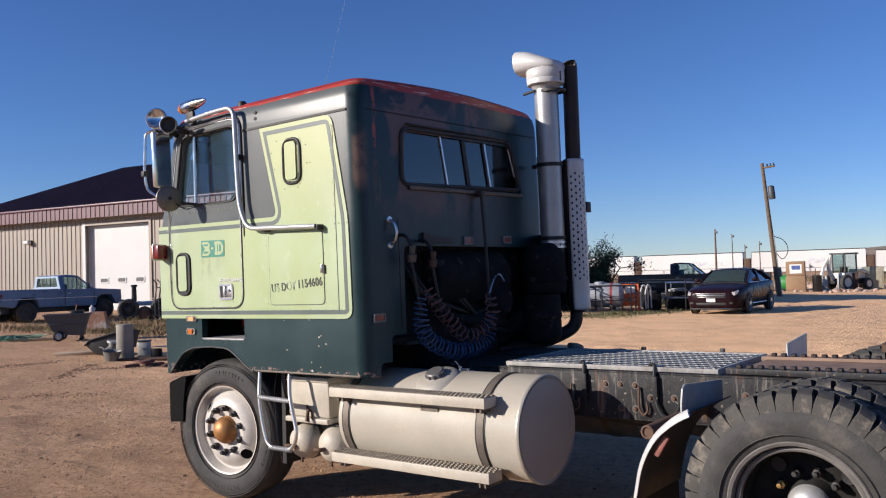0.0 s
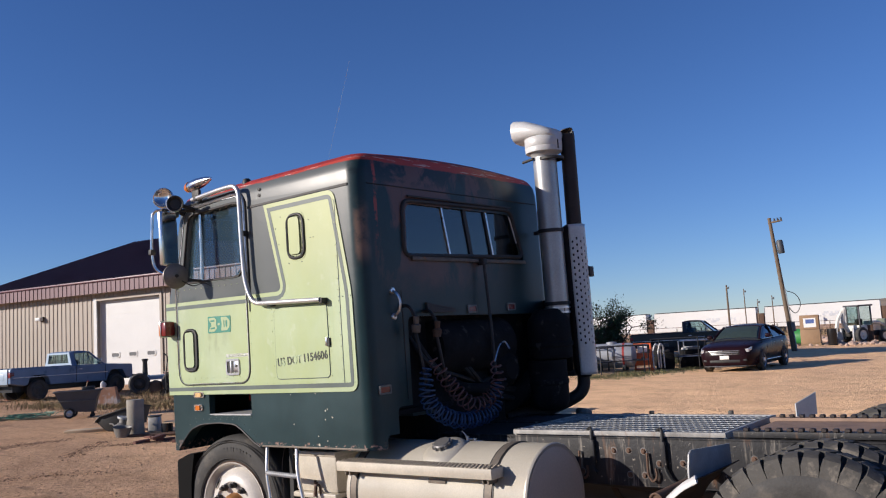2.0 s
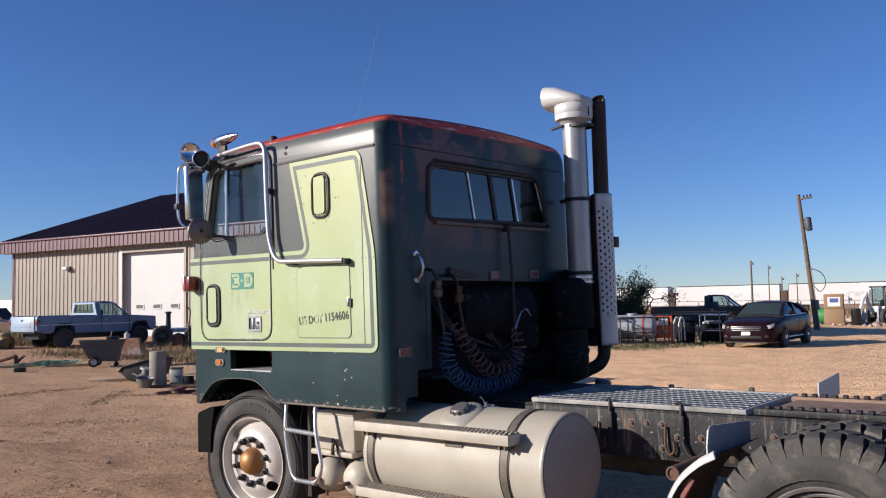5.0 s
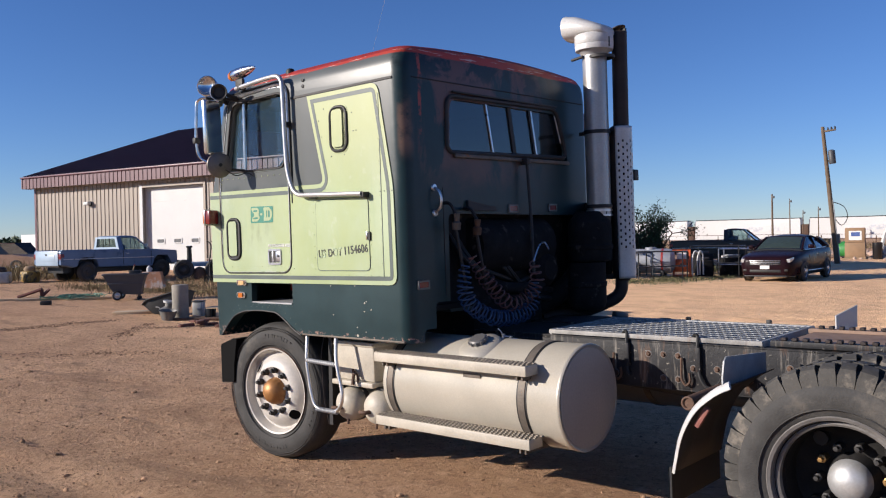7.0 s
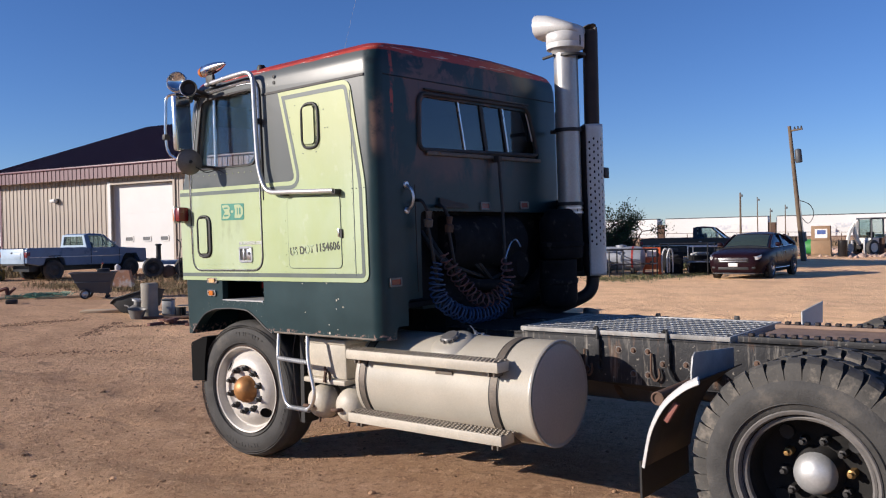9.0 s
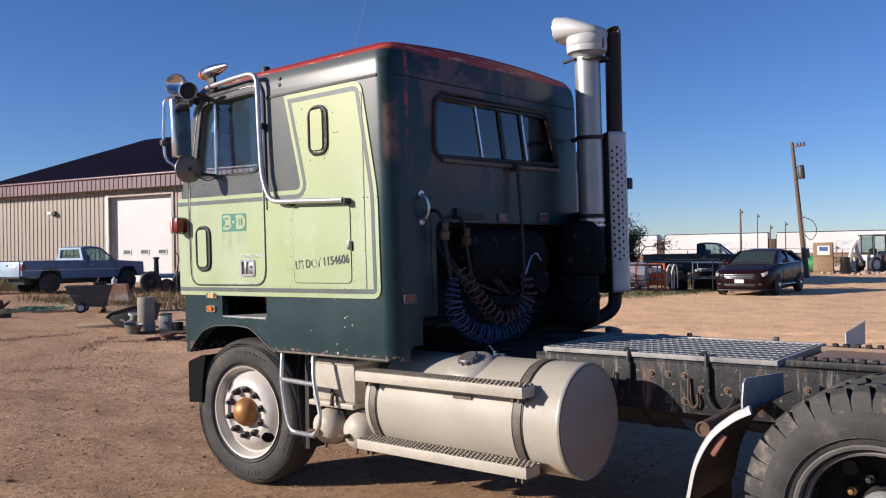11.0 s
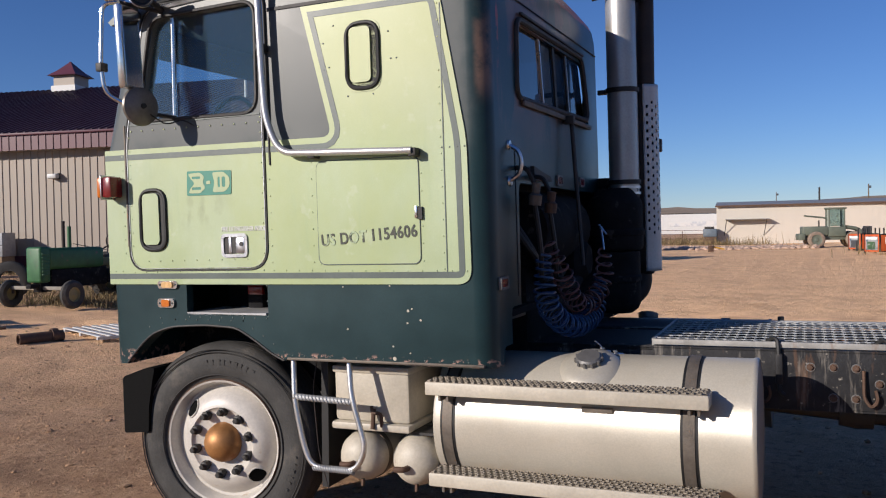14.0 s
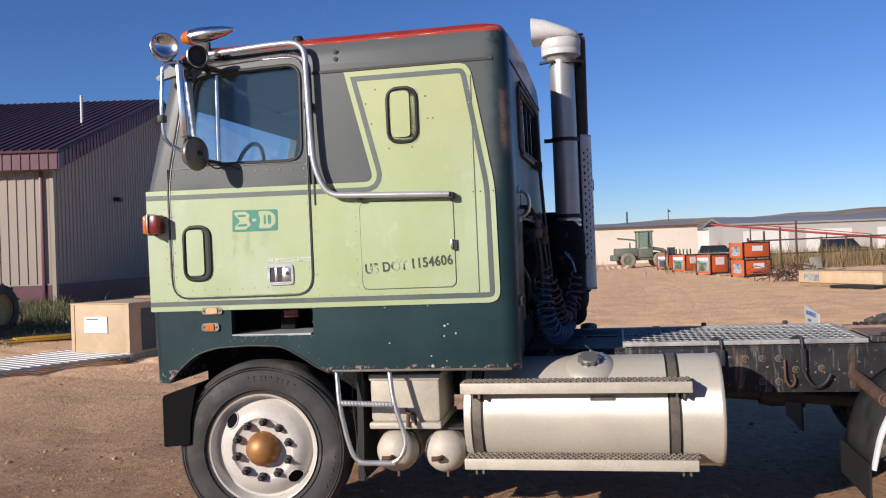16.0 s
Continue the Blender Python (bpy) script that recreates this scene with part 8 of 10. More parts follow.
def trough():
    t = thing("black_tub", "black plastic tub lying tipped on the dirt", "tub", at(-12.35, 6.35, 40) @ pose(0, 0, 0.09, -10, -14, 0) @ Matrix.Scale(0.72, 4))
    bm = bmesh.new()
    lo = [bm.verts.new(p) for p in ((-0.50, -0.26, 0.04), (-0.36, -0.30, -0.06), (0.55, -0.30, 0.0), (0.60, 0.30, 0.0), (-0.36, 0.30, -0.06), (-0.50, 0.26, 0.04))]
    hi = [bm.verts.new(p) for p in ((-0.70, -0.34, 0.36), (-0.52, -0.42, 0.46), (0.72, -0.42, 0.48), (0.78, 0.42, 0.48), (-0.52, 0.42, 0.48), (-0.70, 0.34, 0.38))]
    bm.faces.new(lo[::-1])
    for i in range(6):
        bm.faces.new((lo[i], lo[(i + 1) % 6], hi[(i + 1) % 6], hi[i]))
    b = part("shell", bm, M["black_rubber"], t)
    sd = b.modifiers.new("thick", "SOLIDIFY")
    sd.thickness = 0.02
    bv = b.modifiers.new("soft", "BEVEL")
    bv.width, bv.segments, bv.limit_method, bv.angle_limit = 0.05, 3, "ANGLE", radians(30)
    part("rim", tube([(-0.71, -0.35, 0.36), (-0.53, -0.43, 0.46), (0.72, -0.43, 0.48), (0.79, 0.43, 0.48), (-0.53, 0.43, 0.48), (-0.71, 0.35, 0.38)], 0.026, 8, closed=True), M["black_rubber"], t)
    return t


trough()
cyl = thing("concrete_core", "rough grey concrete cylinder standing upright", "cylinder", at(-11.5, 6.12))
part("body", lathe([(0, 0), (0.185, 0.0), (0.19, 0.03), (0.182, 0.3), (0.178, 0.5), (0.182, 0.73), (0.17, 0.75), (0, 0.745)], (0, 0, 0), (0, 0, 1), 28), M["concrete"], cyl)
pot = thing("scrap_pot", "dented dull grey pot among scrap", "pot", at(-11.35, 5.72, 20) @ pose(0, 0, 0.01, 4, 6, 0))
part("shell", lathe([(0, 0), (0.13, 0), (0.19, 0.20), (0.205, 0.21), (0.185, 0.205), (0.12, 0.02), (0, 0.02)], (0, 0, 0), (0, 0, 1), 18), M["grime_grey"], pot)
part("arm", tube(fillet([(-0.19, 0, 0.19), (-0.30, 0.05, 0.24), (-0.42, 0.1, 0.22)], 0.06, 4), 0.016, 6), M["grime_grey"], pot)
ge = thing("gear_housing", "old grey gear housing lying behind the pot", "machine part", at(-11.75, 5.95, 30) @ pose(0, 0, 0.02, 0, 10, 0))
part("case", lathe([(0, 0), (0.16, 0.0), (0.19, 0.06), (0.17, 0.18), (0.10, 0.24), (0.10, 0.34), (0, 0.34)], (0, 0, 0), (0, 0, 1), 16), M["grime_grey"], ge)
part("flange", lathe([(0.10, 0.33), (0.15, 0.33), (0.15, 0.37), (0, 0.37)], (0, 0, 0), (0, 0, 1), 16), M["galv"], ge)
part("shaft", rod((0, 0, 0.3), (0.34, 0.1, 0.26), 0.035, 8), M["galv"], ge)
bu = thing("grey_tote", "grey plastic tote standing behind the cylinder", "tote", at(-11.55, 6.62, 40))
part("shell", box(-0.12, 0.12, -0.12, 0.12, 0, 0.33, 0.03), M["galv"], bu)
part("lid", box(-0.13, 0.13, -0.13, 0.13, 0.33, 0.36, 0.012), M["grey_plastic"], bu)
tb_ = thing("pallet_scrap", "broken pale plywood top on dark blocks", "scrap", at(-10.9, 6.85, 40))
part("panel", box(-0.36, 0.36, -0.22, 0.22, 0.22, 0.245, 0.005), M["plywood"], tb_)
for x, y in ((-0.3, -0.16), (0.3, -0.16), (0.3, 0.16), (-0.3, 0.16)):
    part("block", box(x - 0.06, x + 0.06, y - 0.06, y + 0.06, 0, 0.22, 0.01), M["black_rubber"], tb_)
part("pale_hook", tube(fillet([(0.30, -0.25, 0.26), (0.42, -0.27, 0.26), (0.42, -0.27, 0.08)], 0.03, 3), 0.018, 6), M["white"], tb_)
M["brick"] = mat("old_red_brick", (0.16, 0.075, 0.055), 0.9, vary=0.35, scale=6, bump=0.3)
r = random.Random(77)
for k in range(14):
    bk = thing("loose_brick", "old dusty red brick lying on the dirt", "brick", at(-10.05 + 0.42 * r.gauss(0, 0.6), 5.85 + 0.28 * r.gauss(0, 0.8), r.uniform(0, 180)) @ pose(0, 0, 0.0 if k % 3 else 0.055, r.uniform(-4, 4), r.uniform(-4, 4), 0), "bricks by the scrap")
    part("brick_body", box(-0.10, 0.10, -0.048, 0.048, 0.0, 0.058, 0.006), M["brick"], bk)
for i, (x, y, a, ln) in enumerate(((-10.75, 6.2, 40, 1.3), (-10.5, 6.55, 55, 1.2), (-8.4, 6.25, 70, 0.7))):
    b = thing("rusty_pipe", "length of rusty pipe lying on the dirt", "pipe", at(x, y, a), "pipes on the ground")
    r0 = 0.035 if i < 2 else 0.09
    part("barrel", lathe([(r0 * 0.8, -ln / 2), (r0, -ln / 2), (r0, ln / 2), (r0 * 0.8, ln / 2), (r0 * 0.8, -ln / 2)], (0, 0, r0), (1, 0, 0), 14), M["rust"], b)
    part("collar", lathe([(r0, -0.05), (r0 * 1.25, -0.05), (r0 * 1.25, 0.05), (r0, 0.05)], (ln * 0.3, 0, r0 * 1.2), (1, 0, 0), 14), M["rust"], b)
for i, (x, y, a, sx, sy) in enumerate(((-13.2, 5.95, 52, 0.95, 0.5), (-19.0, 6.0, 60, 2.6, 0.16), (-18.6, 6.5, 66, 2.2, 0.14), (-17.9, 7.1, 50, 1.2, 0.14))):
    b = thing("board", "pale weathered board lying flat", "board", at(x, y, a), "boards on the ground")
    part("plank", box(-sx / 2, sx / 2, -sy / 2, sy / 2, 0.0, 0.06, 0.006), M["plywood"], b)


def axle_trailer():
    t = thing("axle_trailer", "old trailer axle with two tyres and a pale blue bed", "trailer", at(-23.4, 14.05, 58))
    for x in (-0.55, 0.62):
        road_wheel(t, x, -0.35, 0.39, 0.24, -1, "rusty_rim", "rubber", 0.06)
    part("bed", box(-0.9, 1.75, 0.0, 1.2, 0.50, 0.66, 0.02), M["pale_blue"], t)
    for x in (-0.2, 0.5, 1.2):
        part("bed_rib", box(x - 0.03, x + 0.03, -0.015, 0.0, 0.48, 0.68), M["pale_blue"], t)
    part("axle", rod((-0.55, -0.3, 0.39), (-0.55, 0.9, 0.39), 0.06, 10), M["rust"], t)
    part("axle", rod((0.62, -0.3, 0.39), (0.62, 0.9, 0.39), 0.06, 10), M["rust"], t)
    part("support", box(1.3, 1.5, 0.1, 0.9, 0.0, 0.50, 0.03), M["stone"], t)
    part("lump", lathe([(0, 0), (0.22, 0.02), (0.26, 0.18), (0.2, 0.42), (0, 0.5)], (0.02, -0.3, 0.0), (0, 0, 1), 14), M["rust"], t)
    part("post", lathe([(0.10, 0.66), (0.085, 1.2), (0.13, 1.26), (0.10, 1.3), (0, 1.3)], (-0.35, 0.5, 0), (0, 0, 1), 14), M["grime"], t)
    return t


axle_trailer()
ht = thing("hand_truck", "black tubular hand truck leaning by the axle", "hand truck", at(-21.55, 13.45, 35) @ pose(0, 0, 0, 0, -8, 0))
for s in (-0.18, 0.18):
    part("upright", tube(fillet([(0, s, 0.15), (0.08, s, 0.8), (0.25, s, 1.35), (0.12, s, 1.5)], 0.1, 4), 0.022, 8), M["black_rubber"], ht)
    road_wheel(ht, -0.08, s * 1.4, 0.13, 0.06, 1 if s > 0 else -1, "grime", "black_rubber")
for z, x in ((0.4, 0.03), (0.8, 0.08), (1.2, 0.2)):
    part("cross_bar", rod((x, -0.18, z), (x, 0.18, z), 0.016, 8), M["black_rubber"], ht)
part("toe_plate", box(-0.02, 0.3, -0.24, 0.24, 0.02, 0.035), M["grime"], ht)
wb = thing("white_machine", "white open-fronted steel cabinet with junk on its shelves", "cabinet", pose(WX, WY, 0, 0, 0, WTURN) @ pose(-9.30, -0.75, ground_z(-25.2, 18.1)))
for x in (-0.52, 0.50):
    part("side_panel", box(x, x + 0.04, -0.35, 0.35, 0.0, 1.46), M["white"], wb)
part("back_panel", box(-0.48, 0.50, 0.31, 0.35, 0.0, 1.46), M["grime"], wb)
for z in (0.08, 0.62, 0.98, 1.42):
    part("shelf", box(-0.48, 0.50, -0.35, 0.31, z, z + 0.05), M["white"], wb)
for x, z, w_, h_ in ((-0.40, 1.03, 0.26, 0.30), (0.05, 1.03, 0.34, 0.18), (-0.36, 0.67, 0.5, 0.2), (0.18, 0.67, 0.24, 0.26), (-0.42, 0.13, 0.8, 0.4)):
    part("stored_part", box(x, x + w_, -0.33, 0.1, z, z + h_, 0.03), M["grime"] if x < 0 else M["stone"], wb)
gx = box_thing("steel_locker_box", "dull grey steel box on a pile of scrap", "box", pose(WX, WY, 0, 0, 0, WTURN) @ pose(-8.25, -0.75, ground_z(-24.2, 18.3) + 0.62), (0.98, 0.7, 0.86), M["galv"], 0.02)
part("seam", box(-0.49, 0.49, -0.356, -0.35, 0.4, 0.43), M["grime"], gx)
sk = box_thing("timber_cribbing", "stacked brown timber blocks under the steel box", "timber", pose(WX, WY, 0, 0, 0, WTURN) @ pose(-8.25, -0.75, ground_z(-24.2, 18.3)), (1.1, 0.7, 0.30), M["wood"], 0.02)
for x in (-0.35, 0.0, 0.35):
    part("upper_block", box(x - 0.1, x + 0.1, -0.34, 0.34, 0.30, 0.62, 0.015), M["wood"], sk)
sty = thing("standing_tyre", "worn black truck tyre standing in the weeds", "tyre", at(-15.0, 11.15, 38))
part("carcass", lathe([(0.24, -0.10), (0.40, -0.12), (0.46, -0.09), (0.47, 0.0), (0.46, 0.09), (0.40, 0.12), (0.24, 0.10), (0.27, 0.0)], (0, 0, 0.47), (0, 1, 0), 36, closed=True), M["rubber"], sty)
for k in range(3):
    part("tread_groove", lathe([(0.472, -0.005), (0.476, -0.005), (0.476, 0.005), (0.472, 0.005)], (0, -0.05 + 0.05 * k, 0.47), (0, 1, 0), 36), M["black_rubber"], sty)
for i in range(6):
    r = random.Random(40 + i)
    b = thing("scrap_sheet", "crumpled pale sheet of scrap on the weeds", "scrap", at(-21.0 + r.uniform(-0.9, 1.0), 14.6 + r.uniform(-0.5, 0.6), r.uniform(0, 180)) @ pose(0, 0, 0.12, r.uniform(-25, 25), r.uniform(-25, 25), 0), "scrap heap")
    bm = bmesh.new()
    bmesh.ops.create_grid(bm, x_segments=5, y_segments=4, size=0.45)
    for v in bm.verts:
        v.co.z += 0.10 * noise.noise(v.co * 3 + Vector((i * 7, 0, 0)))
    p_ = part("sheet", bm, M["white"] if i % 3 else M["concrete"], b)
    sd = p_.modifiers.new("thick", "SOLIDIFY")
    sd.thickness = 0.01
M["red_oxide"] = mat("red_oxide_steel", (0.14, 0.048, 0.036), 0.7, vary=0.25, scale=6, bump=0.1)
st = thing("steel_stand", "low red steel stand lying on the dirt", "stand", at(-20.0, 6.35, 62) @ Matrix.Scale(0.52, 4))
for a, b in (((-0.7, -0.25, 0.03), (0.5, -0.25, 0.42)), ((-0.7, 0.25, 0.03), (0.5, 0.25, 0.42)), ((0.5, -0.25, 0.42), (0.5, 0.25, 0.42)), ((0.5, -0.25, 0.42), (0.55, -0.25, 0.0)), ((0.5, 0.25, 0.42), (0.55, 0.25, 0.0)), ((0.0, -0.25, 0.26), (0.0, 0.25, 0.26)), ((0.55, -0.25, 0.05), (0.95, -0.25, 0.45))):
    part("bar", rod(a, b, 0.085, 4), M["red_oxide"], st)
box_thing("dark_block", "dark wooden block on the dirt", "block", at(-17.15, 5.55, 55), (0.26, 0.2, 0.11), M["black_rubber"], 0.02)
net = bmesh.new()
r = random.Random(3)
for k in range(60):
    x, y = r.gauss(0, 0.38), r.gauss(0, 0.22)
    pts = [(x + r.uniform(-0.3, 0.3), y + r.uniform(-0.2, 0.2), 0.02 + 0.14 * r.random()) for _ in range(4)]
    tube(fillet(pts, 0.2, 3), 0.009, 4, net)
M["dusty_yellow"] = mat("dusty_yellow_paint", (0.30, 0.19, 0.045), 0.6, vary=0.4, scale=7, wear=(0.05, 0.04, 0.03), wear_at=0.52, wear_scale=6, bump=0.15)
nt_ = thing("green_netting", "tangled green netting heap", "netting", at(-18.3, 6.75, 55))
part("strands", net, mat("green_plastic_net", (0.077, 0.2, 0.139), 0.6, bump=0.0), nt_)["kind"] = "stuff"
for i, (x, y, mm_) in enumerate(((-27.0, 9.15, "dusty_yellow"), (-27.3, 10.75, "dusty_yellow"), (-27.2, 8.2, "galv"), (-27.0, 10.3, "red_paint"))):
    b = box_thing("small_engine", "small painted engine on a skid among weeds", "machine", at(x, y, 25 * i), ((0.66, 0.5, 0.42) if i != 3 else (0.3, 0.25, 0.45)), M[mm_], 0.08, "engines in the weeds")
    part("top_cap", lathe([(0.20, 0), (0.21, 0.10), (0.15, 0.17), (0, 0.19)], (0, 0, 0.42), (0, 0, 1), 14), M["wood"] if i == 0 else M["grime"], b)


def simple_car(name, lab, m, paint, sc=1.0, tall=1.45):
    t = thing(name, lab, "car", m)
    prof = [(2.3, 0.35), (2.3, 0.75), (1.1, 0.92), (-2.1, 0.98), (-2.3, 0.85), (-2.3, 0.35)]
    part("body", hull(prof, lambda x, z: 0.9), paint, t)
    part("cabin", hull([(1.1, 0.90), (0.45, tall), (-1.3 if tall < 1.6 else -2.05, tall), (-2.0 if tall < 1.6 else -2.2, 0.95)], lambda x, z: 0.86 - 0.15 * (z - 0.9)), M["pane"], t)
    part("roof", hull([(0.48, tall - 0.04), (0.42, tall + 0.03), (-1.28 if tall < 1.6 else -2.0, tall + 0.03), (-1.36 if tall < 1.6 else -2.06, tall - 0.04)], lambda x, z: 0.80), paint, t)
    for s in (-1, 1):
        for x in (-1.4, 1.4):
            road_wheel(t, x, s * 0.8, 0.34, 0.22, s)
        part("pillar", box(-0.45, -0.35, s * 0.82 - 0.02, s * 0.82 + 0.02, 0.9, tall), paint, t)
    return t


simple_car("old_car", "tan and orange old car among weeds", at(-38.5, 12.3, 40), mat("faded_tan_paint", (0.347, 0.208, 0.131), 0.5))
simple_car("dark_suv", "dark sport utility vehicle in the far lot", at(-47, 16.4, 15), M["black_paint"], tall=1.5)
simple_car("dark_suv", "dark sport utility vehicle in the far lot", at(-52, 16.2, 15), M["sedan"], tall=1.5)
vt = box_thing("white_van_body", "white box van body far off", "van", at(-95, 39, 10), (7, 2.6, 3.0), M["far_white"], 0.08)
part("lower_skirt", box(-3.5, 3.5, -1.31, -1.30, 0.1, 0.9), M["grime"], vt)

# ---- tractor, crate, slatted panel ----
def tractor():
    head_to = -91
    t = thing("tractor", "old green farm tractor with weathered yellow wheels", "tractor", at(-12.59, 11.62, head_to))
    part("hood", box(0.0, 1.6, -0.21, 0.21, 0.84, 1.32, 0.09, 3), M["tractor_green"], t)
    g = part("grille", box(1.56, 1.84, -0.23, 0.23, 0.56, 1.35, 0.06, 3), M["tractor_green"], t)
    for k in range(7):
        for s in (-1, 1):
            part("louvre", box(1.60, 1.80, s * 0.236 - 0.010, s * 0.236 + 0.010, 0.72 + k * 0.075, 0.76 + k * 0.075, 0.006), M["tractor_green"], t)
    part("engine_block", box(-0.1, 1.5, -0.17, 0.17, 0.42, 0.85, 0.04), M["engine"], t)
    part("gearbox", box(-1.35, -0.1, -0.2, 0.2, 0.45, 0.78, 0.06), M["engine"], t)
    part("front_pedestal", box(1.45, 1.75, -0.12, 0.12, 0.35, 0.6, 0.02), M["engine"], t)
    part("front_axle", box(1.60, 1.70, -0.92, 0.92, 0.40, 0.48, 0.015), M["concrete"], t)
    part("tow_bracket", box(1.75, 1.98, -0.08, 0.08, 0.44, 0.54, 0.02), M["engine"], t)
    for s in (-1, 1):
        w = part("front_wheel", lathe([(0.16, -0.07), (0.26, -0.08), (0.31, -0.03), (0.31, 0.03), (0.26, 0.08), (0.16, 0.07)], (1.65, s * 0.95, 0.31), (0, s, 0), 26), M["rubber"], t)
        part("front_disc", lathe([(0.17, 0.05), (0.14, 0.02), (0.05, 0.04), (0, 0.06)], (1.65, s * 0.95, 0.31), (0, s, 0), 20), M["tractor_yellow"], w)
        w = part("rear_wheel", lathe([(0.36, -0.14), (0.50, -0.15), (0.57, -0.10), (0.575, 0.10), (0.50, 0.15), (0.36, 0.14)], (-0.95, s * 0.62, 0.575), (0, s, 0), 36), M["rubber"], t)
        lg = bmesh.new()
        for i in range(22):
            a = 2 * math.pi * i / 22
            m_ = Matrix.Translation((-0.95, s * 0.62, 0.575)) @ Matrix.Rotation(a, 4, "Y") @ Matrix.Translation((0.575, 0, 0)) @ Matrix.Rotation(radians(28 if i % 2 else -28), 4, "X")
            box(-0.03, 0.035, -0.13 if i % 2 else 0.0, 0.0 if i % 2 else 0.13, -0.025, 0.025, bm=lg, m=m_)
        part("tread_lugs", lg, M["rubber"], w)["kind"] = "stuff"
        part("rear_disc", lathe([(0.37, 0.10), (0.33, 0.04), (0.15, 0.02), (0.12, 0.06), (0, 0.07)], (-0.95, s * 0.62, 0.575), (0, s, 0), 28), M["tractor_yellow"], w)
        part("brake_box", box(-0.55, -0.2, s * 0.3 - 0.08, s * 0.3 + 0.08, 0.85, 1.05, 0.02), M["tractor_yellow"], t)
    part("rear_axle", rod((-0.95, -0.6, 0.575), (-0.95, 0.6, 0.575), 0.09, 12), M["engine"], t)
    part("steering_shaft", rod((0.0, 0.0, 1.2), (-0.45, 0.0, 1.40), 0.018, 8), M["grime"], t)
    part("steering_wheel", tube([(-0.45 + 0.05 * math.cos(a), 0.2 * math.sin(a), 1.40 + 0.2 * math.cos(a)) for a in (2 * math.pi * i / 24 for i in range(24))], 0.012, 6, closed=True), M["grime"], t)
    for a in (0, 2.1, 4.2):
        part("spoke", rod((-0.45, 0, 1.40), (-0.45 + 0.05 * math.cos(a), 0.2 * math.sin(a), 1.40 + 0.2 * math.cos(a)), 0.008, 6), M["grime"], t)
    part("seat", box(-1.15, -0.75, -0.22, 0.22, 1.12, 1.18, 0.03), M["concrete"], t)
    part("seat_back", box(-1.18, -1.13, -0.22, 0.22, 1.15, 1.34, 0.02), M["concrete"], t)
    part("seat_post", rod((-0.95, 0, 0.75), (-0.95, 0, 1.14), 0.025, 8), M["grime"], t)
    part("muffler_pipe", rod((1.05, 0.05, 1.25), (1.05, 0.05, 1.92), 0.04, 12), M["stack"], t)
    part("air_stack", rod((0.82, -0.02, 1.25), (0.82, -0.02, 1.8), 0.045, 12), M["tractor_green"], t)
    part("dash_rod", rod((-0.4, -0.1, 1.22), (0.6, -0.15, 1.40), 0.008, 6), M["grime"], t)
    for s in (-1, 1):
        part("spindle", rod((1.65, s * 0.88, 0.31), (1.65, s * 0.88, 0.5), 0.03, 8), M["grime"], t)
    return t


tractor()


def crate():
    t = thing("wooden_crate", "pale plywood crate with printed posters on its sides", "crate", at(-6.85, 10.25, -10))
    w, d, h = 1.35, 2.3, 1.02
    part("crate_box", box(-w / 2, w / 2, -d / 2, d / 2, 0.10, h, 0.012), M["plywood"], t)
    part("lid", box(-w / 2 - 0.01, w / 2 + 0.01, -d / 2 - 0.01, d / 2 + 0.01, h, h + 0.025, 0.006), M["plywood"], t)
    for x in (-w / 2 + 0.05, 0, w / 2 - 0.05):
        part("runner", box(x - 0.05, x + 0.05, -d / 2, d / 2, 0.0, 0.10, 0.006), M["plywood"], t)
    for y in (-d / 2, d / 2):
        for x in (-w / 2, w / 2 - 0.08):
            part("batten", box(x, x + 0.08, y - 0.012, y + 0.012, 0.1, h), M["plywood"], t)
    part("paper_label", box(-0.36, 0.18, -d / 2 - 0.018, -d / 2 - 0.013, 0.50, 0.80), M["paper"], t)
    part("heading_bar", box(-0.30, -0.02, -d / 2 - 0.0205, -d / 2 - 0.018, 0.745, 0.765), M["grey_plastic"], t)
    part("poster", box(w / 2 + 0.003, w / 2 + 0.008, -0.42, 0.55, 0.16, 0.95), M["poster"], t)
    part("poster", box(w / 2 + 0.003, w / 2 + 0.008, -0.85, -0.47, 0.16, 0.93), M["grey_plastic"], t)
    part("poster_band", box(w / 2 + 0.008, w / 2 + 0.010, -0.42, 0.55, 0.87, 0.94), M["red_paint"], t)
    part("loose_board", box(-0.4, 0.35, 0.2, 0.6, h + 0.03, h + 0.08, 0.01), M["wood"], t)
    return t


crate()
sp = thing("slatted_panel", "white slatted metal panel lying on the ground", "panel", at(-7.75, 8.2, 64) @ pose(0, 0, 0.10, 0, 0, 0))
for y in (-0.85, 0.0, 0.85):
    part("cross_rail", box(-1.35, 1.35, y - 0.03, y + 0.03, -0.05, 0.0, 0.005), M["white"], sp)
for i in range(17):
    x = -1.3 + i * 0.1625
    part("slat", box(x - 0.045, x + 0.045, -0.95, 0.95, 0.0, 0.018, 0.004), M["white"], sp)
for x, y in ((-1.2, -0.8), (1.2, -0.8), (-1.2, 0.8), (1.2, 0.8)):
    part("foot_block", box(x - 0.06, x + 0.06, y - 0.06, y + 0.06, -0.11, -0.05), M["wood"], sp)
ys_ = thing("yellow_sheet", "bright yellow plastic sheet on the weeds", "sheet", at(-10.3, 11.8, 48))
part("sheet", box(-0.75, 0.75, -0.3, 0.3, 0.02, 0.06, 0.015), M["yellow"], ys_)
part("second_sheet", box(-0.5, 0.9, -0.15, 0.35, 0.06, 0.09, 0.012), M["yellow"], ys_)

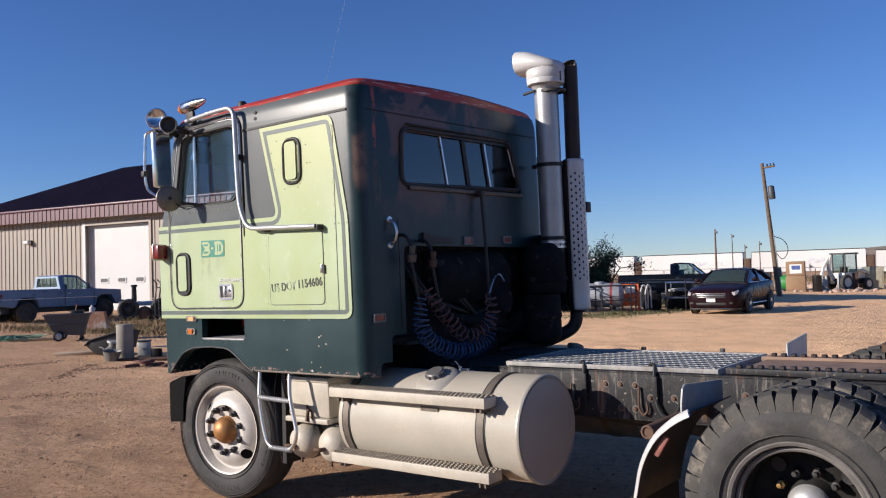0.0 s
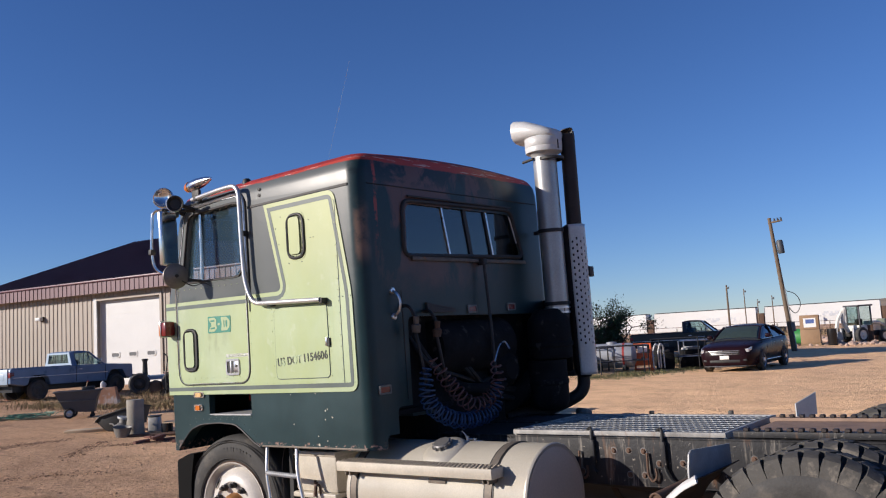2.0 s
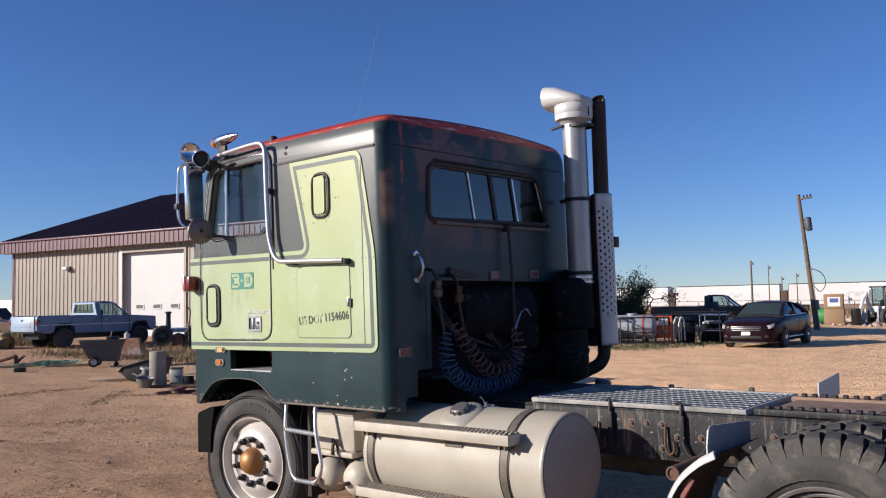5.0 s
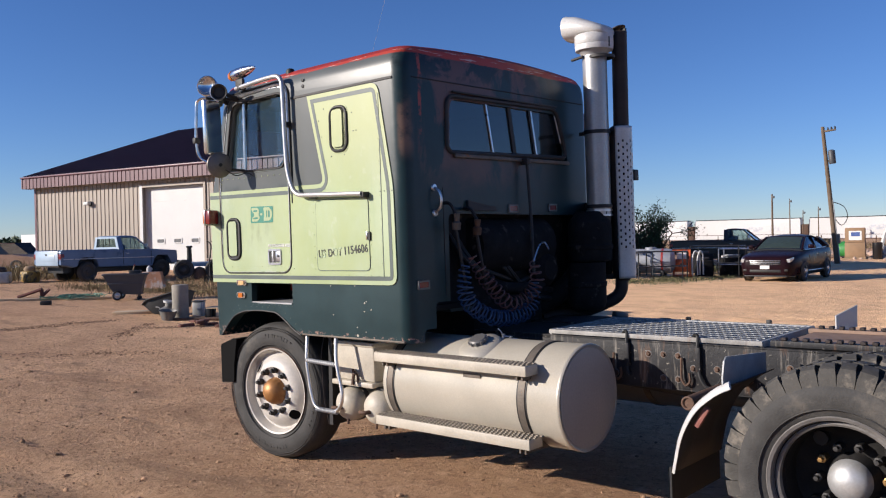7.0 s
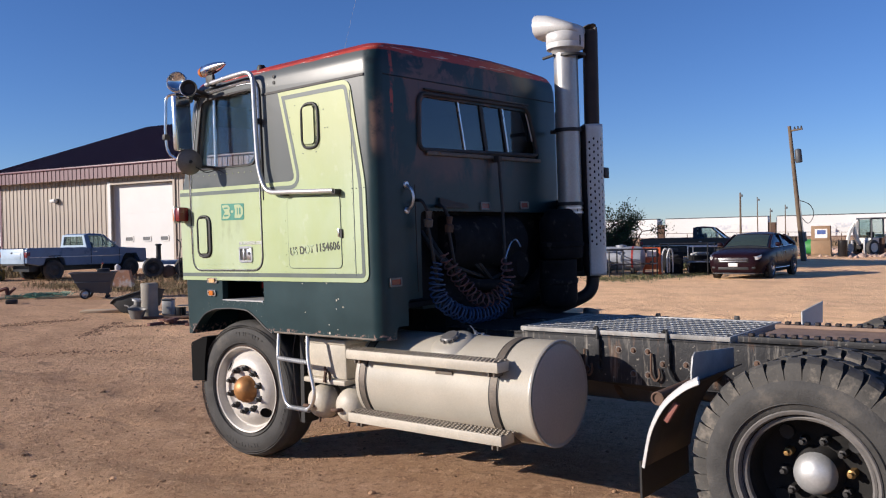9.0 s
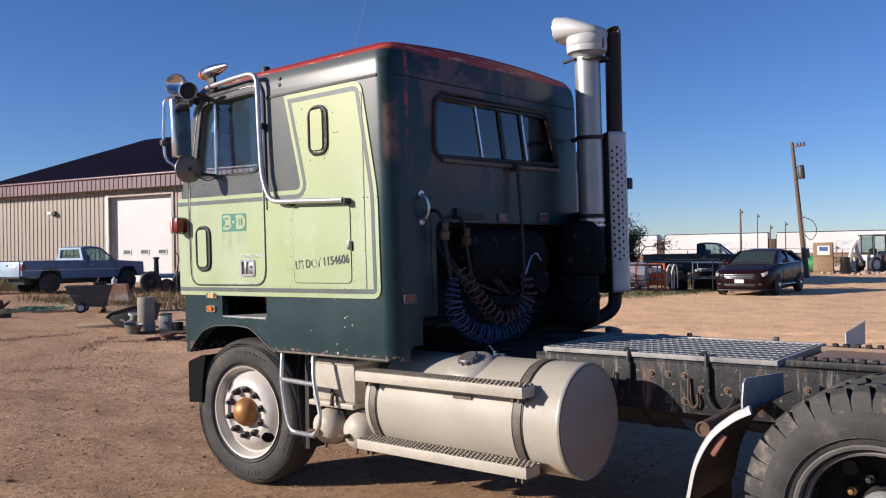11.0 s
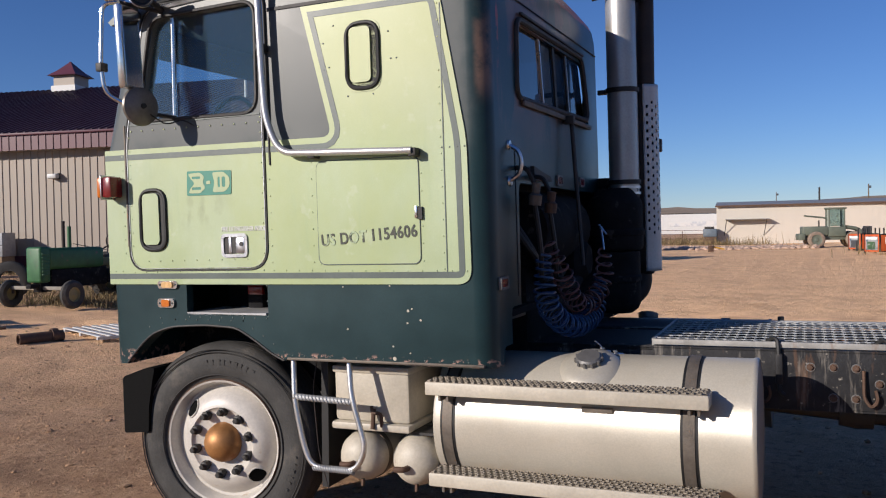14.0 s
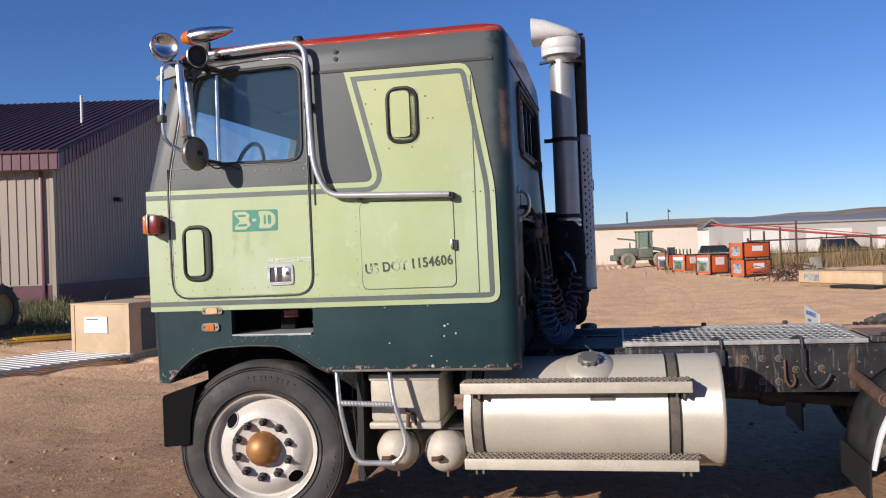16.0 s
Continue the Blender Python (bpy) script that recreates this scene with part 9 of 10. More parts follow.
# ---- machinery and vehicles behind the truck ----
tk = thing("liquid_tank", "silver horizontal liquid tank with red straps on legs", "tank", back(-12.5, 29.5, 18))
part("barrel", lathe([(0, -0.95), (0.28, -0.93), (0.42, -0.85), (0.45, -0.7), (0.45, 0.7), (0.42, 0.85), (0.28, 0.93), (0, 0.95)], (0, 0, 0.54), (1, 0, 0), 28), M["silver"], tk)
part("hatch", lathe([(0.2, 0.4), (0.2, 0.5), (0, 0.52)], (0.1, 0, 0.54), (0, 0, 1), 16), M["silver"], tk)
for x in (-0.5, 0.55):
    part("red_band", lathe([(0.452, -0.035), (0.46, -0.035), (0.46, 0.035), (0.452, 0.035)], (x, 0, 0.54), (1, 0, 0), 28), M["red_paint"], tk)
    part("saddle", box(x - 0.06, x + 0.06, -0.4, 0.4, 0.0, 0.2, 0.01), M["grime"], tk)


def frame_rack(x, y, a, l, w, h, mm_="black_paint"):
    t = thing("steel_rack", "open welded steel rack standing on the dirt", "rack", (back(x, y, a) if x < 0 else at(x, y, a)), "steel racks")
    for sx in (-l / 2, l / 2):
        for sy in (-w / 2, w / 2):
            part("leg", rod((sx, sy, 0), (sx, sy, h), 0.025, 6), M[mm_], t)
    for z in (h, h * 0.45):
        for sy in (-w / 2, w / 2):
            part("rail", rod((-l / 2, sy, z), (l / 2, sy, z), 0.022, 6), M[mm_], t)
        for sx in (-l / 2, l / 2):
            part("rail", rod((sx, -w / 2, z), (sx, w / 2, z), 0.022, 6), M[mm_], t)
    return t


frame_rack(-11.6, 28.9, 15, 1.7, 0.8, 0.95)
frame_rack(-12.9, 29.2, 15, 0.9, 0.8, 0.85)
frame_rack(-9.9, 33.0, 10, 1.3, 0.8, 1.05, "dull_chrome")
frame_rack(-8.9, 35.2, 10, 1.2, 0.8, 1.3, "galv")
frame_rack(-14.3, 27.6, 10, 1.2, 0.7, 0.5, "dull_chrome")
frame_rack(-13.4, 27.2, 22, 1.3, 0.7, 0.75)
frame_rack(-12.2, 27.6, -8, 1.1, 0.8, 0.9)
frame_rack(-10.6, 32.4, 6, 1.8, 0.9, 1.15)
# near-black blocks; the last three are added to fill the dark under the pickup
for k, (x, y, w_, h_) in enumerate(((-13.0, 27.9, 0.5, 0.55), (-13.6, 31.0, 0.7, 0.4), (-11.0, 31.8, 0.6, 0.6), (-10.3, 33.2, 1.0, 0.7), (-11.9, 33.6, 0.9, 0.75), (-11.2, 34.6, 1.0, 0.6), (-10.3, 35.4, 0.9, 0.8))):
    eb = box_thing("scrap_engine", "near-black scrap block, dark filling by the racks", "engine", back(x, y, 20 * k), (w_, 0.45, h_), M["engine"], 0.05, "engines under the racks")
    part("intake_cover", box(-w_ * 0.3, w_ * 0.3, -0.12, 0.12, h_, h_ + 0.12, 0.03), M["galv"] if k % 2 else M["grime"], eb)
bb_ = box_thing("blue_bin", "blue plastic bin under the frames", "bin", back(-13.6, 28.2, 10), (0.5, 0.5, 0.7), M["blue_hose"], 0.03)
part("lid", box(-0.27, 0.27, -0.27, 0.27, 0.70, 0.75, 0.02), M["blue_hose"], bb_)
om = thing("orange_attachment", "orange loader attachment with hoop guards", "machine", at(-8.64, 24.86, 26) @ Matrix.Diagonal((0.60, 0.7, 0.76, 1)))
part("front_panel", box(-0.42, 0.42, -0.12, 0.0, 0.25, 0.85, 0.02), M["orange_paint"], om)
for x in (-0.48, 0.48):
    part("post", box(x - 0.06, x + 0.06, -0.1, 0.06, 0.05, 1.32, 0.02), M["orange_paint"], om)
part("top_bar", box(-0.48, 0.48, -0.06, 0.06, 1.22, 1.32, 0.02), M["orange_paint"], om)
part("screen", box(-0.3, 0.3, 0.0, 0.08, 0.88, 1.18, 0.01), M["paper"], om)
part("skid", box(-0.55, 0.6, -0.2, 0.6, 0.0, 0.12, 0.02), M["orange_paint"], om)
part("slot_bar", box(-0.12, 0.12, -0.128, -0.118, 0.58, 0.66), M["black_paint"], om)
for k in range(2):
    part("hoop_guard", tube(fillet([(0.62 + 0.3 * k, -0.1, 0.1), (0.60 + 0.3 * k, -0.1, 0.9), (0.78 + 0.3 * k, -0.05, 1.3), (1.05 + 0.2 * k, 0.1, 1.1), (1.05 + 0.2 * k, 0.1, 0.1)], 0.25, 6), 0.045, 8), M["white"], om)
gt = thing("green_tank", "green poly tank lying in the far weeds", "tank", at(-13.6, 62, 10))
part("barrel", lathe([(0, -1.0), (0.5, -0.95), (0.6, -0.7), (0.6, 0.7), (0.5, 0.95), (0, 1.0)], (0, 0, 0.62), (1, 0, 0), 20), mat("bright_green_poly", (0.0385, 0.231, 0.0539), 0.5), gt)
part("saddle", box(-0.7, 0.7, -0.4, 0.4, 0, 0.15), M["grime"], gt)


def utility_pole(x, y, h, lean, name="utility_pole", rig=True, r0=0.16):
    t = thing(name, "weathered leaning wooden utility pole with a transformer" if rig else "thin distant wooden pole", "pole", at(x, y) @ pose(0, 0, -0.1, 0, lean, 0))
    part("shaft", lathe([(0, 0), (r0, 0), (r0 * 0.65, h), (0, h)], (0, 0, 0), (0, 0, 1), 14), M["pole_wood"], t)
    if rig:
        part("cross_arm", box(-0.1, 0.75, -0.06, 0.06, h - 0.35, h - 0.25, 0.01), M["pole_wood"], t)
        for k in range(3):
            part("insulator", lathe([(0.05, 0), (0.07, 0.05), (0.04, 0.10), (0.06, 0.14), (0, 0.18)], (0.3 + 0.2 * k, 0, h - 0.25), (0, 0, 1), 8), M["grey_plastic"], t)
        part("transformer", lathe([(0, 0), (0.18, 0.0), (0.2, 0.05), (0.2, 0.75), (0.15, 0.82), (0, 0.86)], (0.34, 0.05, h - 2.3), (0, 0, 1), 18), M["grey_plastic"], t)
        part("bracket", box(0.05, 0.3, -0.04, 0.04, h - 2.2, h - 2.05), M["grime"], t)
        part("cable_loop", tube(fillet([(0.1, 0.0, h - 4.6), (0.75, 0.0, h - 4.9), (0.95, 0.0, h - 5.6), (0.5, 0.0, h - 6.2), (0.12, 0, h - 5.6)], 0.4, 6), 0.025, 6), M["black_rubber"], t)
        part("meter_box", box(0.12, 0.32, -0.12, 0.08, 1.3, 1.9, 0.03), M["concrete"], t)
        part("conduit", rod((0.18, -0.02, 0.1), (0.14, -0.02, h - 4.5), 0.035, 8), M["galv"], t)
    else:
        part("lamp_head", box(-0.05, 0.32, -0.08, 0.08, h - 0.55, h - 0.25, 0.03), M["grey_plastic"], t)
    return t


utility_pole(-10.85, 49.8, 8.45, -5.0)
for x, y, h in ((-35.5, 105, 6.9), (-38.65, 120, 6.9), (-36.8, 120, 5.2), (-34.7, 120, 5.6)):
    utility_pole(x, y, h, 0, "distant_pole", False, 0.09 if y > 110 else 0.15)
utility_pole(10.2, 120, 7.3, 0, "distant_pole", False, 0.1)
utility_pole(35, 96, 8.5, 0, "distant_pole", False, 0.15)
utility_pole(-1.5, 135, 7.4, 0, "distant_pole", False, 0.09)

bx = thing("cardboard_carton", "tall brown carton with a white and blue label", "carton", at(-12.9, 60.6, 12) @ Matrix.Scale(1.10, 4))
part("lower_carton", box(-0.6, 0.6, -0.5, 0.5, 0.12, 1.05, 0.03), M["card"], bx)
part("upper_carton", box(-0.58, 0.58, -0.48, 0.48, 1.055, 2.0, 0.03), M["card"], bx)
part("label_sheet", box(-0.35, 0.40, -0.49, -0.482, 1.2, 1.8), M["paper"], bx)
part("blue_mark", box(-0.22, 0.30, -0.494, -0.49, 1.45, 1.72), mat("blue_print", (0.077, 0.131, 0.347), 0.6, vary=0.4, scale=6, bump=0.0), bx)
part("pallet", box(-0.62, 0.62, -0.52, 0.52, 0.0, 0.12), M["wood"], bx)
br = thing("steel_drum", "black steel drum beside the carton", "drum", at(-11.45, 60.6) @ Matrix.Scale(1.05, 4))
part("drum", lathe([(0, 0), (0.3, 0), (0.31, 0.02), (0.3, 0.3), (0.31, 0.32), (0.3, 0.6), (0.31, 0.62), (0.3, 1.1), (0, 1.1)], (0, 0, 0), (0, 0, 1), 20), M["black_paint"], br)
part("rusty_lid", lathe([(0.29, 1.1), (0.31, 1.12), (0, 1.13)], (0, 0, 0), (0, 0, 1), 20), M["rust"], br)


def backhoe():
    t = thing("backhoe_loader", "dirty white backhoe loader with a glazed cab", "backhoe", at(-10.9, 66.5, 62) @ Matrix.Scale(0.93, 4))
    part("hood", box(0.5, 2.1, -0.5, 0.5, 0.9, 1.7, 0.08), M["backhoe_white"], t)
    part("chassis", box(-1.3, 2.1, -0.45, 0.45, 0.5, 0.95, 0.05), M["grime"], t)
    for sx in (-0.75, 0.55):
        for sy in (-0.62, 0.62):
            part("cab_post", box(sx - 0.05, sx + 0.05, sy - 0.05, sy + 0.05, 0.9, 2.95, 0.01), M["grey_plastic"], t)
    part("cab_roof", box(-0.95, 0.75, -0.75, 0.75, 2.92, 3.05, 0.04), M["grey_plastic"], t)
    for sy in (-0.64, 0.64):
        part("cab_pane", box(-0.7, 0.5, sy - 0.01, sy + 0.01, 1.45, 2.9), M["car_glass"], t)
    part("cab_pane", box(-0.77, -0.75, -0.58, 0.58, 1.2, 2.9), M["car_glass"], t)
    part("cab_side", box(-0.8, 0.6, -0.66, 0.66, 0.85, 1.4, 0.02), M["backhoe_white"], t)
    part("operator_seat", box(-0.4, 0.05, -0.22, 0.22, 1.3, 1.9, 0.05), M["black_rubber"], t)
    for sy in (-0.8, 0.8):
        s = 1 if sy > 0 else -1
        road_wheel(t, -0.9, sy, 0.62, 0.42, s, "backhoe_white")
        road_wheel(t, 1.6, sy, 0.45, 0.3, s, "backhoe_white")
        part("loader_arm", tube(fillet([(0.6, sy * 0.85, 1.6), (1.8, sy * 0.85, 1.4), (2.7, sy * 0.85, 0.5)], 0.3, 4), 0.10, 6), M["backhoe_white"], t)
    part("bucket", hull([(2.5, 0.1), (3.2, 0.02), (2.75, 0.3), (2.7, 0.8), (2.5, 0.85)], lambda x, z: 1.1), M["rust"], t)
    part("boom", tube(fillet([(-1.4, 0.0, 0.9), (-1.9, 0.0, 1.7), (-1.7, 0.0, 2.75)], 0.2, 4), 0.19, 6), M["backhoe_white"], t)
    part("dipper", tube([(-1.7, 0.05, 2.75), (-2.4, 0.05, 1.9), (-2.75, 0.05, 0.9)], 0.15, 6), M["backhoe_white"], t)
    part("hoe_bucket", hull([(-3.1, 0.5), (-2.7, 0.2), (-2.4, 0.5), (-2.6, 0.95), (-3.0, 0.95)], lambda x, z: 0.35), M["galv"], t)
    for sy in (-0.6, 0.6):
        part("stabiliser", box(-1.6, -1.4, sy - 0.08, sy + 0.08, 0.05, 1.2, 0.02), M["galv"], t)
    return t


backhoe()
gb = box_thing("steel_cabinet", "faded grey-green steel cabinet standing on the dirt", "cabinet", at(-9.35, 68.3, 10), (1.5, 1.1, 1.75), mat("grey_green_steel", (0.34, 0.32, 0.235), 0.6), 0.03)
part("door_panel", box(-0.65, 0.65, -0.565, -0.55, 0.1, 1.65, 0.005), gb.children[0].data.materials[0], gb)
rb = box_thing("rusty_bin", "rusty brown steel bin beside the cabinet", "bin", at(-10.65, 66.6, 14), (1.15, 0.9, 1.25), M["rust"], 0.03)
part("rim", box(-0.6, 0.6, -0.47, 0.47, 1.25, 1.30, 0.01), M["rust"], rb)
ys2 = thing("yellow_attachment", "small yellow machine part on the rubble", "machine", at(-3.5, 64, 20) @ Matrix.Scale(0.6, 4))
part("arm", tube([(-0.8, 0, 0.7), (0.2, 0, 0.5), (1.0, 0, 0.3)], 0.1, 6), M["yellow"], ys2)
part("base", box(-1.0, -0.4, -0.3, 0.3, 0.0, 0.8, 0.05), M["rust"], ys2)
# raised on an added stand so its height fits the camera's view
gm = box_thing("grey_compressor", "grey-blue compressor on the far rubble", "machine", at(-7.2, 96, 0, 0.9), (1.5, 1.0, 0.9), mat("grey_blue_paint", (0.123, 0.154, 0.185), 0.6), 0.1)
part("trestle", box(-0.7, 0.7, -0.45, 0.45, -0.95, 0.0, 0.03), M["rust"], gm)
part("frame_top", box(-0.6, 0.4, -0.4, 0.4, 0.9, 1.15, 0.05), M["grime"], gm)

# long white hopper cars on the far line
def rail_car(x, y, a, L_):
    t = thing("railway_wagon", "long white covered hopper wagon on the far line", "railway wagon", at(x, y, a), "white wagons")
    part("body", hull([(-L_ / 2, 1.0), (-L_ / 2, 3.9), (-L_ / 2 + 0.1, 4.1), (L_ / 2 - 0.1, 4.1), (L_ / 2, 3.9), (L_ / 2, 1.0)], lambda x_, z: 1.55 - 0.5 * max(0, z - 3.9)), M["far_white"], t)
    part("end_platform", box(L_ / 2, L_ / 2 + 1.1, -1.4, 1.4, 0.9, 3.2, 0.05), M["rust"], t)
    part("roof_walk", box(-L_ / 2, L_ / 2, -0.9, 0.9, 4.12, 4.24), M["grime"], t)
    for xx in (-L_ / 2 + 1.5, L_ / 2 - 1.5):
        part("bogie", box(xx - 1.1, xx + 1.1, -1.2, 1.2, 0.1, 0.95, 0.1), M["grime"], t)
    part("blue_band", box(-L_ * 0.2, L_ * 0.35, -1.565, -1.555, 2.2, 2.9), mat("pale_blue_band", (0.55, 0.57, 0.60), 0.6, wear=(0.64, 0.635, 0.615), wear_at=0.42, wear_scale=0.6, bump=0.0), t)
    return t


for k in range(9):
    rail_car(-99.4 + 17.0 * k, 120 + 3.0 * k, 10, 16.0)
fn = thing("rail_fence", "brown pipe rail fence at the far edge of the yard", "fence", at(0, 0))
fn.matrix_basis = Matrix()
prev = None
for k in range(22):
    x, y = -58 + 2.6 * k, 84 + 1.05 * k
    z = ground_z(x, y)
    part("post", rod((x, y, z - 0.2), (x, y, z + 1.5), 0.05, 6), M["rust"], fn)
    if prev:
        for dz in (0.6, 1.1, 1.6):
            part("rail", rod((prev[0], prev[1], prev[2] + dz), (x, y, z + dz), 0.025, 5), M["rust"], fn)
    prev = (x, y, z)


def tree(name, x, y, h, spread, seed, lab, leaves=2600, size=0.11):
    r = random.Random(seed)
    t = thing(name, lab, "tree", at(x, y))
    bm = bmesh.new()
    tips = []

    def limb(p, d, ln, rad, depth):
        q = p + d * ln
        mid = p + d * ln * 0.5 + Vector((r.gauss(0, 0.05), r.gauss(0, 0.05), 0)) * ln
        tube([p, mid, q], lambda u: rad * (1 - 0.45 * u), 6, bm)
        if depth == 0:
            tips.append(q)
            tips.append(mid)
            return
        for _ in range(3 if depth > 1 else 4):
            nd = (d + Vector((r.gauss(0, 0.6), r.gauss(0, 0.6), r.gauss(0.05, 0.35)))).normalized()
            limb(q if r.random() < 0.6 else mid, nd, ln * r.uniform(0.6, 0.85), rad * 0.6, depth - 1)

    for _ in range(4):
        limb(Vector((r.gauss(0, 0.12), r.gauss(0, 0.12), 0)), Vector((r.gauss(0, spread), r.gauss(0, spread), 1)).normalized(), h * 0.34, h * 0.02, 3)
    part("trunk", bm, M["bark"], t)
    vs, fs = [], []
    for _ in range(leaves):
        p = r.choice(tips) + Vector((r.gauss(0, 0.16), r.gauss(0, 0.16), r.gauss(0, 0.16)))
        a, b = Vector((r.gauss(0, 1), r.gauss(0, 1), r.gauss(0, 1))).normalized(), Vector((r.gauss(0, 1), r.gauss(0, 1), r.gauss(0, 1))).normalized()
        s = size * r.uniform(0.6, 1.3)
        i = len(vs)
        vs += [p - a * s, p + b * s * 0.45, p + a * s, p - b * s * 0.45]
        fs.append((i, i + 1, i + 2, i + 3))
    me = bpy.data.meshes.new("crown")
    me.from_pydata(vs, [], fs)
    me.materials.append(M["leaf"])
    cr = new("crown", me)
    cr.parent = t
    return t


tree("shrub_tree", -15.7, 34.6, 3.7, 0.35, 5, "bushy dark green elm behind the machinery", 6500, 0.062)
tree("shrub_tree", -17.0, 35.6, 2.8, 0.4, 9, "bushy dark green elm behind the machinery", 6500, 0.062)
for i, (x, y, h) in enumerate(((-150, 300, 6), (-98, 300, 7), (-90, 305, 7), (-134, 51, 3.6), (-137, 54, 3.2), (-130, 47, 3.4), (-140, 50, 3.8))):
    tree("far_tree", x, y, h, 0.5, 20 + i, "rounded far tree beyond the wagons", 700, 0.5)

# ---- far side of the yard: loader, orange crates, sheds, hill ----
fb = thing("long_shed", "long white steel shed with a grey roof", "building", pose(-6.6, 97, ground_z(-6.6, 97), 0, 0, 4))
M["cream_siding"] = mat("cream_steel_siding", (0.60, 0.55, 0.47), 0.6, vary=0.05, scale=0.3, bump=0.0)
part("wall", box(0, 18.7, 0, 14, -0.5, 4.3), M["cream_siding"], fb)
bm = bmesh.new()
for k in range(31):
    box(0.3 + k * 0.6 - 0.02, 0.3 + k * 0.6 + 0.02, -0.012, 0.0, 0, 4.28, bm=bm)
part("wall_ribs", bm, M["cream_siding"], fb)["kind"] = "stuff"
part("roof", plate([(-0.35, 4.32), (7, 4.85), (14.4, 4.32), (14.4, 4.42), (7, 4.97), (-0.35, 4.42)], -0.12, 18.8, "x"), M["roof_grey"], fb)
part("eave_trim", box(-0.14, 18.82, -0.40, -0.352, 4.24, 4.42), M["rust"], fb)
aw = part("awning", box(0.9, 5.6, -1.2, 0, 2.78, 2.86), M["roof_grey"], fb)
for x in (1.1, 5.3):
    part("awning_strut", rod((x, -1.1, 2.78), (x - 0.3, -0.02, 1.0), 0.04, 6), M["grime"], aw)
part("vent_pipe", rod((11.2, 6, 4.8), (11.2, 6, 6.4), 0.1, 8), M["grime"], fb)
fb2 = thing("storage_sheds", "low pale sheds with white roll-up doors", "building", pose(18.5, 128, ground_z(16, 128), 0, 0, 4))
part("wall", box(0, 50, 0, 16, -0.5, 4.6), mat("pale_grey_siding", (0.385, 0.377, 0.354), 0.6, vary=0.04), fb2)
part("roof", plate([(-0.4, 4.55), (8, 5.6), (16.4, 4.55), (16.4, 4.75), (8, 5.85), (-0.4, 4.8)], -0.1, 50.2, "x"), M["roof_grey"], fb2)
for k, x in enumerate((3, 12, 22, 31, 40)):
    part("roll_door", box(x, x + 6.5, -0.06, 0.0, 0.0, 3.6), M["door_white"], fb2)


def wheel_loader():
    t = thing("wheel_loader", "dull green articulated wheel loader", "wheel loader", at(5.0, 72.0, 12) @ Matrix.Scale(0.88, 4))
    part("engine_hood", box(-3.0, -0.8, -0.75, 0.75, 1.1, 1.95, 0.12), M["army_green"], t)
    part("counterweight", box(-3.35, -2.8, -0.85, 0.85, 0.7, 1.3, 0.08), M["army_green"], t)
    part("frame", box(-2.9, 1.4, -0.55, 0.55, 0.7, 1.15, 0.05), M["army_green"], t)
    for sx in (-0.7, 0.6):
        for sy in (-0.6, 0.6):
            part("cab_post", box(sx - 0.06, sx + 0.06, sy - 0.06, sy + 0.06, 1.1, 3.55, 0.01), M["army_green"], t)
    part("cab_base", box(-0.8, 0.7, -0.7, 0.7, 1.0, 1.9, 0.05), M["army_green"], t)
    part("cab_roof", box(-0.85, 0.78, -0.75, 0.75, 3.5, 3.66, 0.05), M["army_green"], t)
    for sy in (-0.63, 0.63):
        part("cab_pane", box(-0.64, 0.54, sy - 0.01, sy + 0.01, 1.95, 3.5), M["car_glass"], t)
    part("cab_pane", box(0.6, 0.62, -0.54, 0.54, 1.95, 3.5), M["car_glass"], t)
    part("exhaust", rod((-1.4, 0.3, 1.9), (-1.4, 0.3, 2.5), 0.07, 8), M["stack"], t)
    part("intake_bar", tube([(-2.7, 0.2, 2.95), (-1.0, 0.2, 2.75), (-0.7, 0.2, 2.6)], 0.08, 6), M["army_green"], t)
    for x in (-1.9, 1.35):
        for sy in (-0.95, 0.95):
            road_wheel(t, x, sy, 0.74, 0.5, 1 if sy > 0 else -1, "army_green", "stone")
    part("lift_arm", tube(fillet([(0.6, 0.4, 1.9), (1.8, 0.4, 1.7), (2.6, 0.4, 0.7)], 0.3, 4), 0.16, 6), M["army_green"], t)
    part("lift_arm", tube(fillet([(0.6, -0.4, 1.9), (1.8, -0.4, 1.7), (2.6, -0.4, 0.7)], 0.3, 4), 0.16, 6), M["army_green"], t)
    part("fork_frame", box(2.6, 2.75, -1.2, 1.2, 0.4, 1.9, 0.03), M["grime"], t)
    return t


wheel_loader()


M["poster_green"] = mat("printed_green_figure", (0.05, 0.11, 0.05), 0.5, vary=0.5, scale=5, wear=(0.30, 0.30, 0.28), wear_at=0.55, wear_scale=7, bump=0.0)


